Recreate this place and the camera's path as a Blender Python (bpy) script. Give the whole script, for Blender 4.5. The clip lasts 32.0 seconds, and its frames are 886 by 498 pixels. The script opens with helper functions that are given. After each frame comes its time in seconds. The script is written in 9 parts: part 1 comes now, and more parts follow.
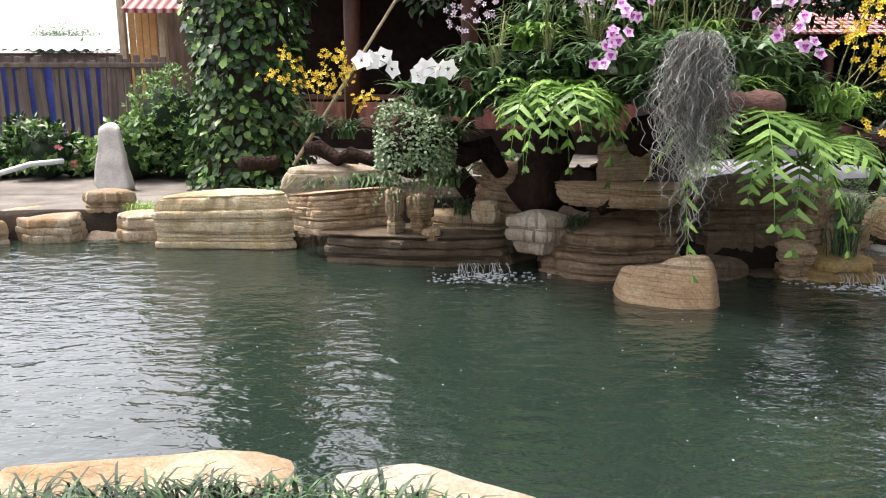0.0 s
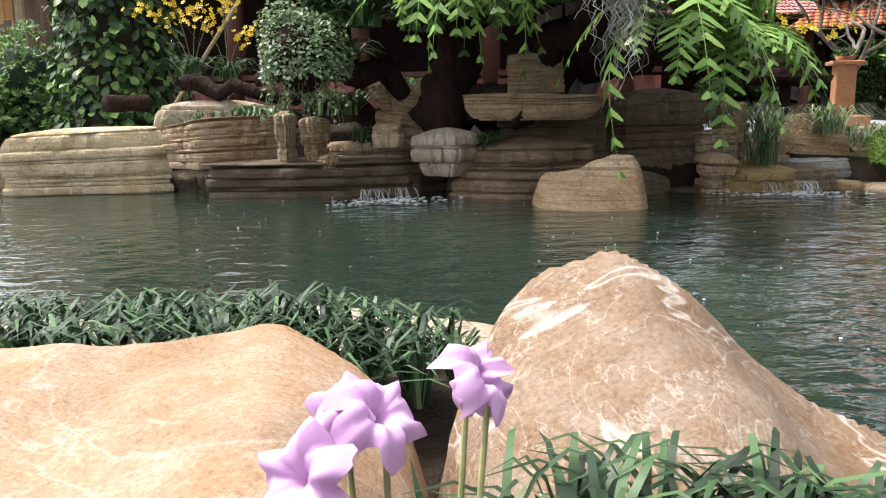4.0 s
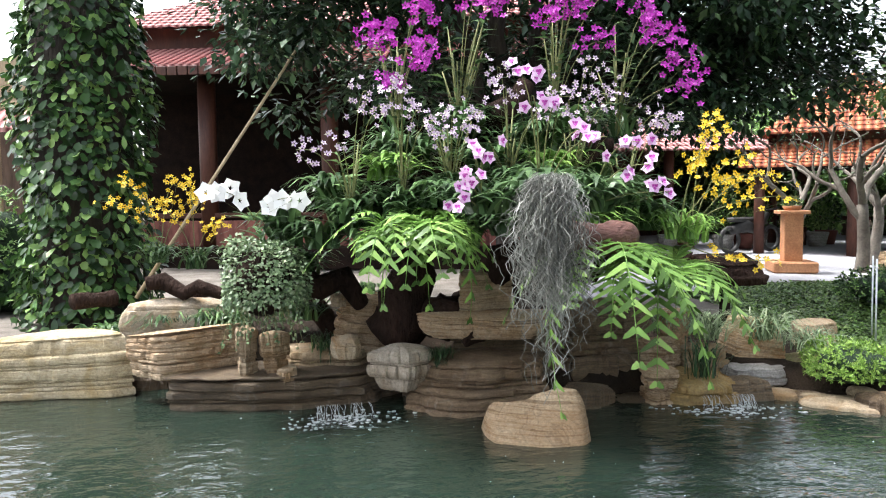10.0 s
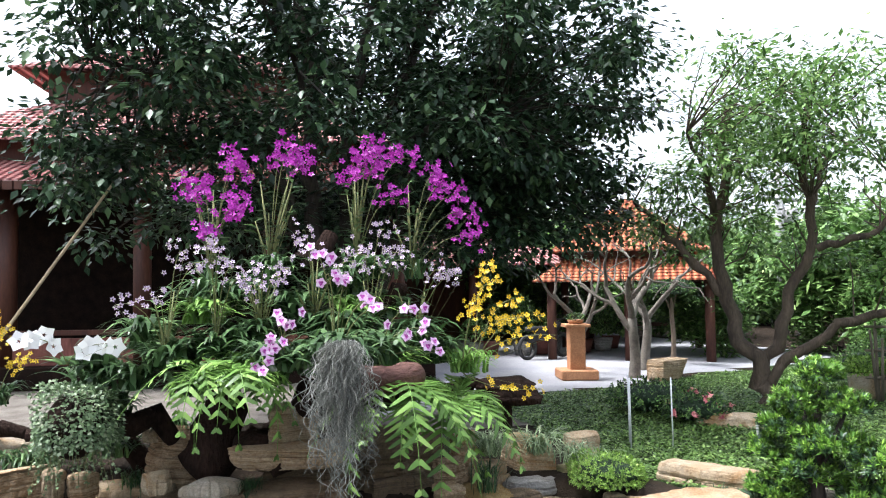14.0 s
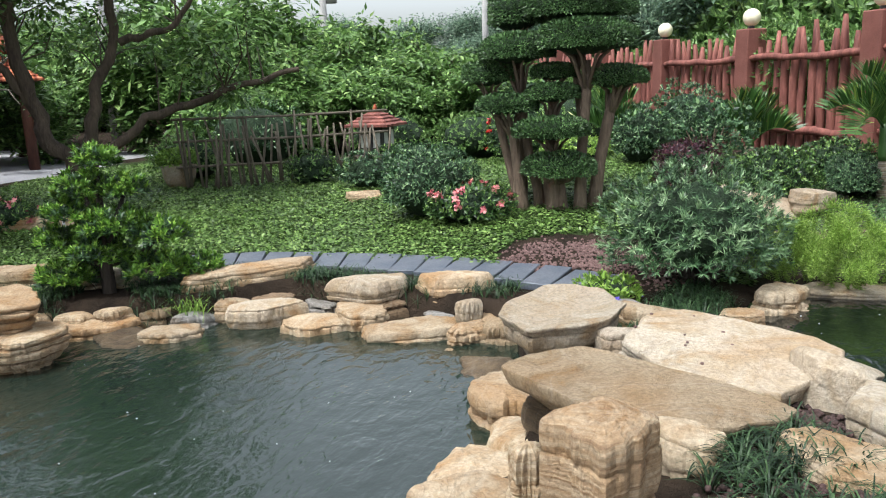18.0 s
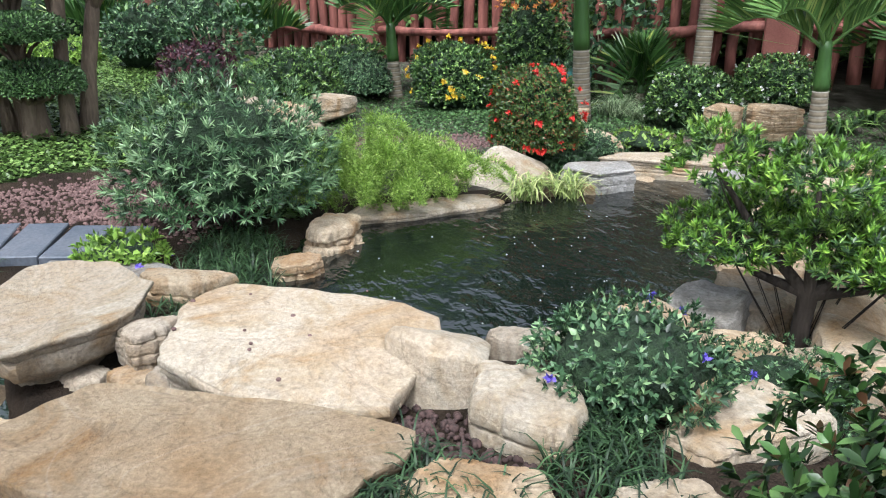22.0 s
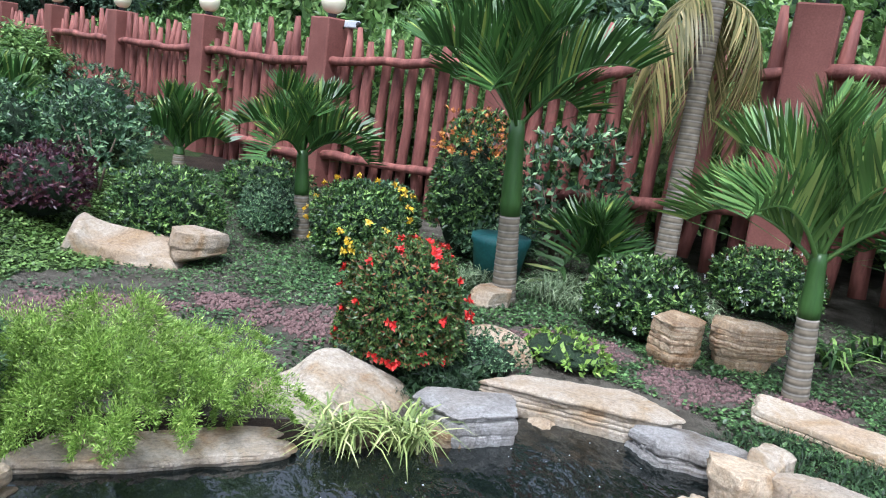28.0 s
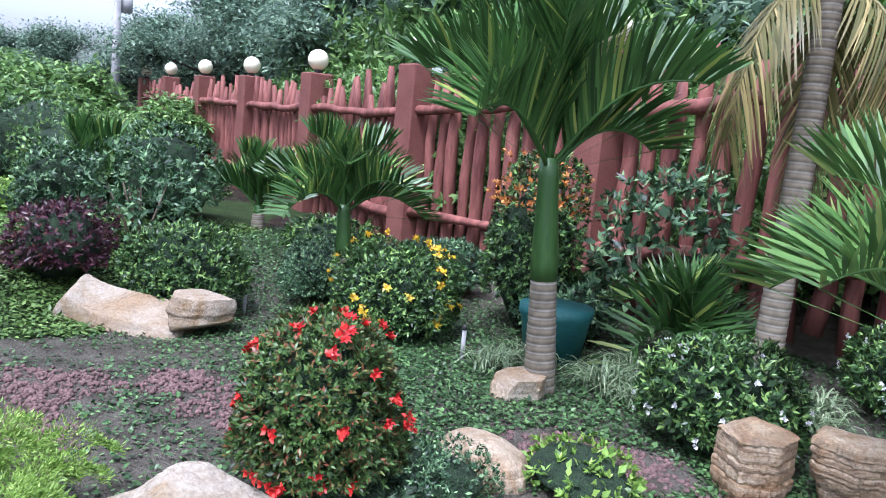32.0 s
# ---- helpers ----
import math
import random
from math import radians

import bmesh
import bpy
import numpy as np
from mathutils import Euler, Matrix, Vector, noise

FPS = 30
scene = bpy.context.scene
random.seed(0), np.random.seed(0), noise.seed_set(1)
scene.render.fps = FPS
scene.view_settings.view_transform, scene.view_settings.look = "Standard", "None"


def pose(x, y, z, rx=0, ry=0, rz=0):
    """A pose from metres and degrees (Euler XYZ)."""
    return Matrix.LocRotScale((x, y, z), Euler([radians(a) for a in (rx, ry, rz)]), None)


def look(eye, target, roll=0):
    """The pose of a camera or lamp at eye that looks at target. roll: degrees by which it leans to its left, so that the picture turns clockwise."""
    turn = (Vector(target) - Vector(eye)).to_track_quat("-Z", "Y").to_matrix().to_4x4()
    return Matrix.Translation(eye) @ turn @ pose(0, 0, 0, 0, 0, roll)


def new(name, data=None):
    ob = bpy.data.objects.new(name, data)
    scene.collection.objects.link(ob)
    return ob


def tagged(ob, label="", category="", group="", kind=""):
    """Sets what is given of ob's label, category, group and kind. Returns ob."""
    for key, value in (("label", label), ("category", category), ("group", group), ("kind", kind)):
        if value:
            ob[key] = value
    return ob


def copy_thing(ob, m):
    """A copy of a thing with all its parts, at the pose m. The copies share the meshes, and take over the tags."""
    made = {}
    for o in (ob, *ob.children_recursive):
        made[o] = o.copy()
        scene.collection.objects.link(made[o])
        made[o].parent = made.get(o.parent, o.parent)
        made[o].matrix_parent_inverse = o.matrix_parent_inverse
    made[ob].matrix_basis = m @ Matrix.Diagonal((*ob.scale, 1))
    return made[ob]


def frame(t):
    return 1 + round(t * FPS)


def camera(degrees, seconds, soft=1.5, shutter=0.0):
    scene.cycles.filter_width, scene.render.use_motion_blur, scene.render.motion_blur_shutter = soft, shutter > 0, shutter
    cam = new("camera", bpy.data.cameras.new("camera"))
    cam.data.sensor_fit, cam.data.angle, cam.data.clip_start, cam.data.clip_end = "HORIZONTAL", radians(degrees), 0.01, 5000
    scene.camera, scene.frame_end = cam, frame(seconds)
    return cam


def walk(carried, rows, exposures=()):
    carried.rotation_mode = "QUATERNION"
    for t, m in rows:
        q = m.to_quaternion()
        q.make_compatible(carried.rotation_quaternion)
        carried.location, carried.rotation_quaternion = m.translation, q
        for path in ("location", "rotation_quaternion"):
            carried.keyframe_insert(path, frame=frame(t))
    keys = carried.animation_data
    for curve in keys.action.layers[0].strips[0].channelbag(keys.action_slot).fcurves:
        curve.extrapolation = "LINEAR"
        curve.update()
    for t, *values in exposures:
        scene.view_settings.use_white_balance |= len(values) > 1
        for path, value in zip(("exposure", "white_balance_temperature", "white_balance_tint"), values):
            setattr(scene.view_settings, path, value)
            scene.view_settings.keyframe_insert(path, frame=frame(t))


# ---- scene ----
cam = camera(59.5, 32.0, 1.1)
METRES, EYE, TILT, LEAN, TURN = 9.5, 1.45, -12.0, 0.0, 0.0
ROWS = [
    (0.0, 0.0, 0.0, 0.0, 0.0, 0.0, -0.0),
    (0.5, -0.0038, 0.0194, -0.0222, -2.24, 2.71, 2.65),
    (1.0, -0.0072, 0.0409, -0.0401, -3.63, 5.44, 1.76),
    (1.5, -0.0098, 0.0602, -0.0544, -4.37, 2.96, 2.52),
    (2.0, -0.01, 0.0707, -0.064, -4.21, 0.98, 0.67),
    (2.5, -0.0093, 0.0767, -0.0727, -4.65, -0.8, 0.41),
    (3.0, -0.0082, 0.0744, -0.0757, -5.25, -0.87, -0.05),
    (3.5, -0.007, 0.0705, -0.0755, -5.83, 0.56, 0.13),
    (4.0, -0.0047, 0.066, -0.0724, -7.59, 1.35, 2.54),
    (4.5, -0.0026, 0.0612, -0.0727, -9.07, 1.42, 2.66),
    (6.5, 0.0024, 0.0458, -0.0739, -11.62, 2.04, 2.77),
    (7.0, 0.0028, 0.0446, -0.0734, -12.18, 2.09, 2.77),
    (7.5, 0.0034, 0.0442, -0.0735, -12.4, 1.84, 3.23),
    (8.0, 0.0032, 0.0421, -0.0704, -12.62, 2.8, 3.35),
    (8.5, 0.0018, 0.0446, -0.0582, -10.61, 6.43, 1.94),
    (9.0, 0.0037, 0.043, -0.0324, -9.55, 5.46, 1.41),
    (9.5, 0.0049, 0.036, -0.0041, -8.44, 5.61, 2.26),
    (10.0, 0.0108, 0.0306, 0.0241, -9.42, 7.59, 2.66),
    (10.5, 0.0156, 0.0288, 0.042, -10.15, 10.83, 3.11),
    (11.0, 0.0179, 0.0282, 0.0507, -9.51, 13.45, 2.61),
    (11.5, 0.0238, 0.0213, 0.0563, -10.66, 14.47, 2.53),
    (12.0, 0.0217, -0.0029, 0.0554, -14.82, 14.66, 3.83),
    (12.5, 0.0119, -0.0269, 0.0518, -18.48, 14.64, 4.82),
    (13.0, 0.0027, -0.0429, 0.0497, -19.01, 14.92, 6.33),
    (13.5, 0.0012, -0.051, 0.0478, -19.66, 14.87, 5.73),
    (15.5, 0.0215, -0.0698, 0.0328, -39.77, 5.32, 8.2),
    (16.0, 0.027, -0.0727, 0.0306, -46.55, 2.79, 9.83),
    (16.5, 0.0311, -0.0746, 0.028, -52.49, -0.28, 10.91),
    (17.0, 0.033, -0.0787, 0.0243, -58.0, -4.22, 12.38),
    (17.5, 0.0377, -0.0859, 0.0216, -63.43, -6.92, 14.42),
    (18.0, 0.0425, -0.0916, 0.018, -67.59, -7.95, 13.22),
    (18.5, 0.0495, -0.0956, 0.0136, -68.67, -8.68, 12.43),
    (19.0, 0.0589, -0.0945, 0.0112, -77.13, -11.39, 12.98),
    (19.5, 0.0691, -0.084, 0.0146, -90.18, -15.5, 14.34),
    (20.0, 0.0796, -0.078, 0.0153, -95.9, -18.12, 12.33),
    (20.5, 0.1013, -0.0785, 0.0174, -99.6, -18.79, 12.78),
    (21.0, 0.1211, -0.0782, 0.0172, -100.73, -19.89, 12.63),
    (21.5, 0.1456, -0.0733, 0.0176, -102.17, -21.93, 11.99),
    (22.0, 0.1682, -0.0728, 0.0176, -103.4, -23.13, 11.08),
    (22.5, 0.1913, -0.083, 0.0172, -103.64, -22.85, 11.52),
    (23.0, 0.2104, -0.0911, 0.0183, -106.3, -21.99, 10.32),
    (23.5, 0.2317, -0.0921, 0.022, -109.16, -17.96, 9.11),
    (24.0, 0.248, -0.0972, 0.0232, -111.95, -14.98, 7.52),
    (24.5, 0.2689, -0.1104, 0.02, -110.85, -12.11, 8.93),
    (26.5, 0.3224, -0.1786, 0.003, -106.83, -13.73, 4.63),
    (27.0, 0.3273, -0.2016, -0.0005, -98.6, -13.85, 3.36),
    (27.5, 0.3344, -0.2161, -0.0012, -96.9, -13.69, 4.86),
    (28.0, 0.3465, -0.2235, -0.0045, -100.58, -14.01, 4.25),
    (28.5, 0.3551, -0.2357, -0.0094, -97.83, -12.53, 4.07),
    (29.0, 0.3685, -0.2551, -0.0176, -89.17, -10.76, 4.18),
    (29.5, 0.3785, -0.2769, -0.0202, -88.5, -11.15, 8.22),
    (30.0, 0.3937, -0.2925, -0.023, -91.01, -10.52, 6.39),
    (30.5, 0.4041, -0.3061, -0.0279, -93.15, -11.19, 6.26),
    (31.0, 0.423, -0.3226, -0.0337, -89.59, -11.02, 7.85),
    (31.5, 0.442, -0.3395, -0.0335, -87.91, -9.55, 7.46),
    (32.0, 0.4643, -0.3539, -0.0392, -87.3, -8.18, 6.51),
]
EXPOSURES = [(0.0, 1.5, 6650, 15), (2.0, 1.45, 6600, 14), (3.0, 0.95, 6900, 14), (4.0, 1.48, 6550, 12), (8.0, 1.45, 6500, 12), (9.0, 1.82, 6450, 10), (13.0, 1.58, 6000, 10), (16.0, 1.3, 6300, 12), (18.0, 0.82, 6250, 8), (19.0, 0.85, 6300, 17), (21.0, 0.9, 6000, 10), (23.0, 1.0, 5950, 9), (24.0, 1.15, 5800, 14), (28.0, 0.95, 5550, 13), (32.0, 1.1, 5350, 20)]
walk(cam, [(t, pose(0, 0, EYE, TILT, LEAN, TURN) @ pose(METRES * x, METRES * y, METRES * z, 90 + pitch, roll, yaw)) for t, x, y, z, yaw, pitch, roll in ROWS], EXPOSURES)

# ---- world and light ----
world = bpy.data.worlds.new("overcast_sky")
scene.world = world
world.use_nodes = True
wn, wl = world.node_tree.nodes, world.node_tree.links
sky = wn.new("ShaderNodeTexSky")
sky.sky_type, sky.sun_disc = "NISHITA", False
SUN_EL, SUN_AZ = radians(64), radians(-62)
sky.sun_elevation, sky.sun_rotation = SUN_EL, SUN_AZ
sky.air_density, sky.dust_density, sky.ozone_density = 1.0, 4.0, 1.0
pale = wn.new("ShaderNodeHueSaturation")
pale.inputs["Saturation"].default_value = 0.33
wl.new(sky.outputs["Color"], pale.inputs["Color"])
wl.new(pale.outputs["Color"], wn["Background"].inputs["Color"])
wn["Background"].inputs["Strength"].default_value = 0.175
sun = new("sun", bpy.data.lights.new("sun", "SUN"))
sun.data.energy, sun.data.angle, sun.data.color = 2.2, radians(16), (1.0, 0.98, 0.95)
sun.matrix_world = look((0, 0, 0), (-math.sin(SUN_AZ) * math.cos(SUN_EL), -math.cos(SUN_AZ) * math.cos(SUN_EL), -math.sin(SUN_EL)))

# ---- mesh helpers ----
RNG = np.random.default_rng(5)


def mesh(name, verts, faces, smooth=True):
    """A mesh from an array of points and an array of faces that all have the same number of corners."""
    verts, faces = np.asarray(verts, float), np.asarray(faces, int)
    me = bpy.data.meshes.new(name)
    me.vertices.add(len(verts))
    me.vertices.foreach_set("co", verts.ravel())
    me.loops.add(faces.size)
    me.loops.foreach_set("vertex_index", faces.ravel())
    me.polygons.add(len(faces))
    me.polygons.foreach_set("loop_start", np.arange(0, faces.size, faces.shape[1]))
    me.polygons.foreach_set("use_smooth", np.full(len(faces), smooth))
    me.update(calc_edges=True)
    me.validate()
    return me


def put(name, me, material, parent=None, label="", m=None):
    """Links a mesh as one object, under a thing if one is given."""
    if isinstance(me, tuple):
        me = mesh(name, *me)
    if material is not None and not me.materials:
        me.materials.append(material)
    ob = new(name, me)
    if parent is not None:
        ob.parent = parent
    if m is not None:
        ob.matrix_basis = m
    if label:
        ob["label"] = label
    return ob


def thing(name, x, y, z, label, category, group="", kind="", rz=0):
    ob = new(name)
    ob.empty_display_size = 0.1
    ob.matrix_basis = pose(x, y, z, 0, 0, rz)
    return tagged(ob, label, category, group, kind)


def merge(parts):
    """Joins (verts, faces) pairs whose faces have equal corner counts."""
    vs, fs, n = [], [], 0
    for v, f in parts:
        vs.append(np.asarray(v, float))
        fs.append(np.asarray(f, int) + n)
        n += len(v)
    return np.concatenate(vs), np.concatenate(fs)


def tube(path, radii, sides=8, caps=True):
    """A round tube along a path."""
    p = np.asarray(path, float)
    r = np.broadcast_to(np.asarray(radii, float), (len(p),))
    t = np.gradient(p, axis=0)
    t /= np.linalg.norm(t, axis=1)[:, None] + 1e-9
    ref = np.where(np.abs(t[:, 2:3]) > 0.9, [[1.0, 0, 0]], [[0, 0, 1.0]])
    u = np.cross(t, ref)
    for i in range(1, len(u)):
        u[i] = u[i - 1] - t[i] * np.dot(u[i - 1], t[i])
    u /= np.linalg.norm(u, axis=1)[:, None] + 1e-9
    v = np.cross(t, u)
    a = np.linspace(0, 2 * np.pi, sides, endpoint=False)
    ring = u[:, None] * np.cos(a)[None, :, None] + v[:, None] * np.sin(a)[None, :, None]
    verts = (p[:, None] + ring * r[:, None, None]).reshape(-1, 3)
    i, j = np.meshgrid(np.arange(len(p) - 1), np.arange(sides), indexing="ij")
    k = (j + 1) % sides
    faces = np.stack([i * sides + j, i * sides + k, (i + 1) * sides + k, (i + 1) * sides + j], -1).reshape(-1, 4)
    if caps:
        n = len(verts)
        verts = np.concatenate([verts, p[:1], p[-1:]])
        e = (len(p) - 1) * sides
        q = np.arange(0, sides, 2)
        faces = np.concatenate([faces, np.stack([(q + 2) % sides, q + 1, q, np.full(len(q), n)], -1),
                                np.stack([e + q, e + q + 1, e + (q + 2) % sides, np.full(len(q), n + 1)], -1)])
    return verts, faces


def box(x0, y0, z0, x1, y1, z1, b=0.01):
    """A box with bevelled edges."""
    bm = bmesh.new()
    bmesh.ops.create_cube(bm, size=1)
    for v in bm.verts:
        v.co = ((x0 + x1) / 2 + v.co.x * (x1 - x0), (y0 + y1) / 2 + v.co.y * (y1 - y0), (z0 + z1) / 2 + v.co.z * (z1 - z0))
    if b:
        bmesh.ops.bevel(bm, geom=bm.edges[:], offset=b, segments=1, affect="EDGES", clamp_overlap=True)
    return to_mesh(bm, False)


def to_mesh(bm, smooth=True):
    me = bpy.data.meshes.new("piece")
    for f in bm.faces:
        f.smooth = smooth
    bm.to_mesh(me)
    bm.free()
    return me


def leaf_cloud(p, axis, normal, length, width, fold=0.18, droop=0.12):
    """Folded leaves: one island of five points each."""
    p, axis, normal = (np.asarray(a, float) for a in (p, axis, normal))
    axis = axis / (np.linalg.norm(axis, axis=1)[:, None] + 1e-9)
    side = np.cross(axis, normal)
    side /= np.linalg.norm(side, axis=1)[:, None] + 1e-9
    up = np.cross(side, axis)
    n = len(p)
    ln, wd = np.broadcast_to(length, (n,))[:, None], np.broadcast_to(width, (n,))[:, None]
    mid = p + axis * ln * 0.48 - up * wd * fold
    tip = p + axis * ln - up * ln * droop
    left, right = p + axis * ln * 0.42 - side * wd * 0.5, p + axis * ln * 0.42 + side * wd * 0.5
    verts = np.stack([p, left, tip, right, mid], 1).reshape(-1, 3)
    b = np.arange(n)[:, None] * 5
    faces = np.concatenate([b + [[0, 4, 2, 1]], b + [[0, 3, 2, 4]]])
    return verts, faces


def round_leaves(p, axis, normal, length, width, cup=0.12, droop=0.15):
    """Blunt oval leaves with a sunken midrib, twelve points each."""
    p, axis, normal = (np.asarray(q, float) for q in (p, axis, normal))
    axis = axis / (np.linalg.norm(axis, axis=1)[:, None] + 1e-9)
    side = np.cross(axis, normal)
    side /= np.linalg.norm(side, axis=1)[:, None] + 1e-9
    up = np.cross(side, axis)
    n = len(p)
    ln, wd = np.broadcast_to(length, (n,))[:, None], np.broadcast_to(width, (n,))[:, None]
    rows = []
    for s, w in ((0.0, 0.06), (0.34, 0.4), (0.72, 0.5), (1.0, 0.09)):
        mid = p + axis * ln * s - up * ln * droop * s * s
        rows += [mid - side * wd * w + up * wd * cup * w * 2, mid, mid + side * wd * w + up * wd * cup * w * 2]
    verts = np.stack(rows, 1).reshape(-1, 3)
    b = np.arange(n)[:, None] * 12
    faces = np.concatenate([b + [[3 * r + k, 3 * r + k + 1, 3 * r + k + 4, 3 * r + k + 3]] for r in range(3) for k in range(2)])
    return verts, faces


def blade_cloud(p, height, reach, az, width, droop=0.5, levels=5):
    """Curved grass blades."""
    p = np.asarray(p, float)
    n = len(p)
    height, reach, az, width = (np.broadcast_to(a, (n,)) for a in (height, reach, az, width))
    out = np.stack([np.cos(az), np.sin(az), np.zeros(n)], 1)
    side = np.stack([-np.sin(az), np.cos(az), np.zeros(n)], 1)
    s = np.linspace(0, 1, levels)
    rows = []
    for q in s:
        c = p + out * (reach * q ** 1.5)[:, None]
        c[:, 2] += height * (q - droop * q ** 3)
        w = (width * (0.75 + 0.5 * q) * (1 - q ** 3) * 0.5 + 0.0004)[:, None]
        rows += [c - side * w, c + side * w]
    verts = np.stack(rows, 1).reshape(-1, 3)
    k = 2 * levels
    b = np.arange(n)[:, None] * k
    faces = np.concatenate([b + [[2 * i, 2 * i + 1, 2 * i + 3, 2 * i + 2]] for i in range(levels - 1)])
    return verts, faces


def unit(n, rng=RNG):
    v = rng.normal(size=(n, 3))
    return v / np.linalg.norm(v, axis=1)[:, None]


def cube_ball(n):
    """Points on a ball laid out as six grids, with quads."""
    g = np.linspace(-1, 1, n + 1)
    vs, fs = [], []
    for ax in range(3):
        for sg in (-1, 1):
            a, b = np.meshgrid(np.tan(g * np.pi / 4), np.tan(g * np.pi / 4), indexing="ij")
            c = [None] * 3
            c[ax], c[(ax + 1) % 3], c[(ax + 2) % 3] = np.full_like(a, sg), a, b
            v = np.stack(c, -1).reshape(-1, 3)
            i, j = np.meshgrid(np.arange(n), np.arange(n), indexing="ij")
            q = np.stack([i * (n + 1) + j, (i + 1) * (n + 1) + j, (i + 1) * (n + 1) + j + 1, i * (n + 1) + j + 1], -1).reshape(-1, 4)
            fs.append((q if sg > 0 else q[:, ::-1]) + len(vs) * (n + 1) ** 2)
            vs.append(v / np.linalg.norm(v, axis=1)[:, None])
    v, f = np.concatenate(vs), np.concatenate(fs)
    key, first, inv = np.unique(np.round(v, 5), axis=0, return_index=True, return_inverse=True)
    return v[first], inv.ravel()[f]


BALLS = {n: cube_ball(n) for n in (2, 6, 10, 16, 22, 32)}


def fbm(p, scale, seed, octaves=3):
    """Smooth noise from summed waves in random directions."""
    rng = np.random.default_rng(seed)
    out, amp = np.zeros(len(p)), 1.0
    for o in range(octaves):
        k = unit(7, rng) * scale * 2 ** o * rng.uniform(0.6, 1.4, (7, 1))
        out += amp * np.sin(p @ k.T + rng.uniform(0, 6.28, 7)).sum(1) / 4
        amp *= 0.5
    return out


# ---- materials ----
def nodes(name, rough=0.7, spec=0.5):
    m = bpy.data.materials.new(name)
    m.use_nodes = True
    nt = m.node_tree
    b = nt.nodes["Principled BSDF"]
    b.inputs["Roughness"].default_value = rough
    b.inputs["Specular IOR Level"].default_value = spec
    return m, nt, b


def ramp(nt, fac, stops):
    r = nt.nodes.new("ShaderNodeValToRGB")
    while len(r.color_ramp.elements) < len(stops):
        r.color_ramp.elements.new(0.5)
    for e, (pos, c) in zip(r.color_ramp.elements, stops):
        e.position, e.color = pos, (*c, 1)
    nt.links.new(fac, r.inputs["Fac"])
    return r.outputs["Color"]


def noise_tex(nt, vec, scale, detail=4, rough=0.55, distort=0.0):
    n = nt.nodes.new("ShaderNodeTexNoise")
    n.inputs["Scale"].default_value, n.inputs["Detail"].default_value = scale, detail
    n.inputs["Roughness"].default_value, n.inputs["Distortion"].default_value = rough, distort
    if vec is not None:
        nt.links.new(vec, n.inputs["Vector"])
    return n.outputs["Fac"]


def mixc(nt, fac, a, b, blend="MIX"):
    m = nt.nodes.new("ShaderNodeMix")
    m.data_type, m.blend_type = "RGBA", blend
    for sock, val in ((m.inputs["Factor"], fac), (m.inputs["A"], a), (m.inputs["B"], b)):
        if isinstance(val, (int, float)):
            sock.default_value = val
        elif isinstance(val, tuple):
            sock.default_value = (*val, 1)
        else:
            nt.links.new(val, sock)
    return m.outputs["Result"]


def bump(nt, b, height, strength, dist=0.01):
    n = nt.nodes.new("ShaderNodeBump")
    n.inputs["Strength"].default_value, n.inputs["Distance"].default_value = strength, dist
    nt.links.new(height, n.inputs["Height"])
    nt.links.new(n.outputs["Normal"], b.inputs["Normal"])


def coords(nt, kind="Object", scale=(1, 1, 1)):
    c = nt.nodes.new("ShaderNodeTexCoord")
    m = nt.nodes.new("ShaderNodeMapping")
    m.inputs["Scale"].default_value = scale
    nt.links.new(c.outputs[kind], m.inputs["Vector"])
    return m.outputs["Vector"]


def shifted(nt, vec, amount=37.0):
    """Shifts a texture by each object's own random number."""
    o = nt.nodes.new("ShaderNodeObjectInfo")
    s = nt.nodes.new("ShaderNodeVectorMath")
    s.operation = "MULTIPLY_ADD"
    nt.links.new(o.outputs["Random"], s.inputs[0])
    s.inputs[1].default_value = (amount, amount * 0.7, amount * 0.3)
    nt.links.new(vec, s.inputs[2])
    return s.outputs["Vector"], o.outputs["Random"]


def plain(name, c1, c2, rough=0.7, scale=8.0, fine=60.0, relief=0.3, dist=0.006, spec=0.4, stretch=(1, 1, 1), metal=0.0):
    """Two tones in patches, with fine grain and relief."""
    m, nt, b = nodes(name, rough, spec)
    vec, _ = shifted(nt, coords(nt, scale=stretch))
    a, f = noise_tex(nt, vec, scale, 5), noise_tex(nt, vec, fine, 3)
    col = ramp(nt, a, [(0.32, c1), (0.68, c2)])
    col = mixc(nt, 0.35, col, ramp(nt, f, [(0.3, (0.25, 0.25, 0.25)), (0.7, (0.75, 0.75, 0.75))]), "OVERLAY")
    nt.links.new(col, b.inputs["Base Color"])
    b.inputs["Metallic"].default_value = metal
    bump(nt, b, f, relief, dist)
    return m


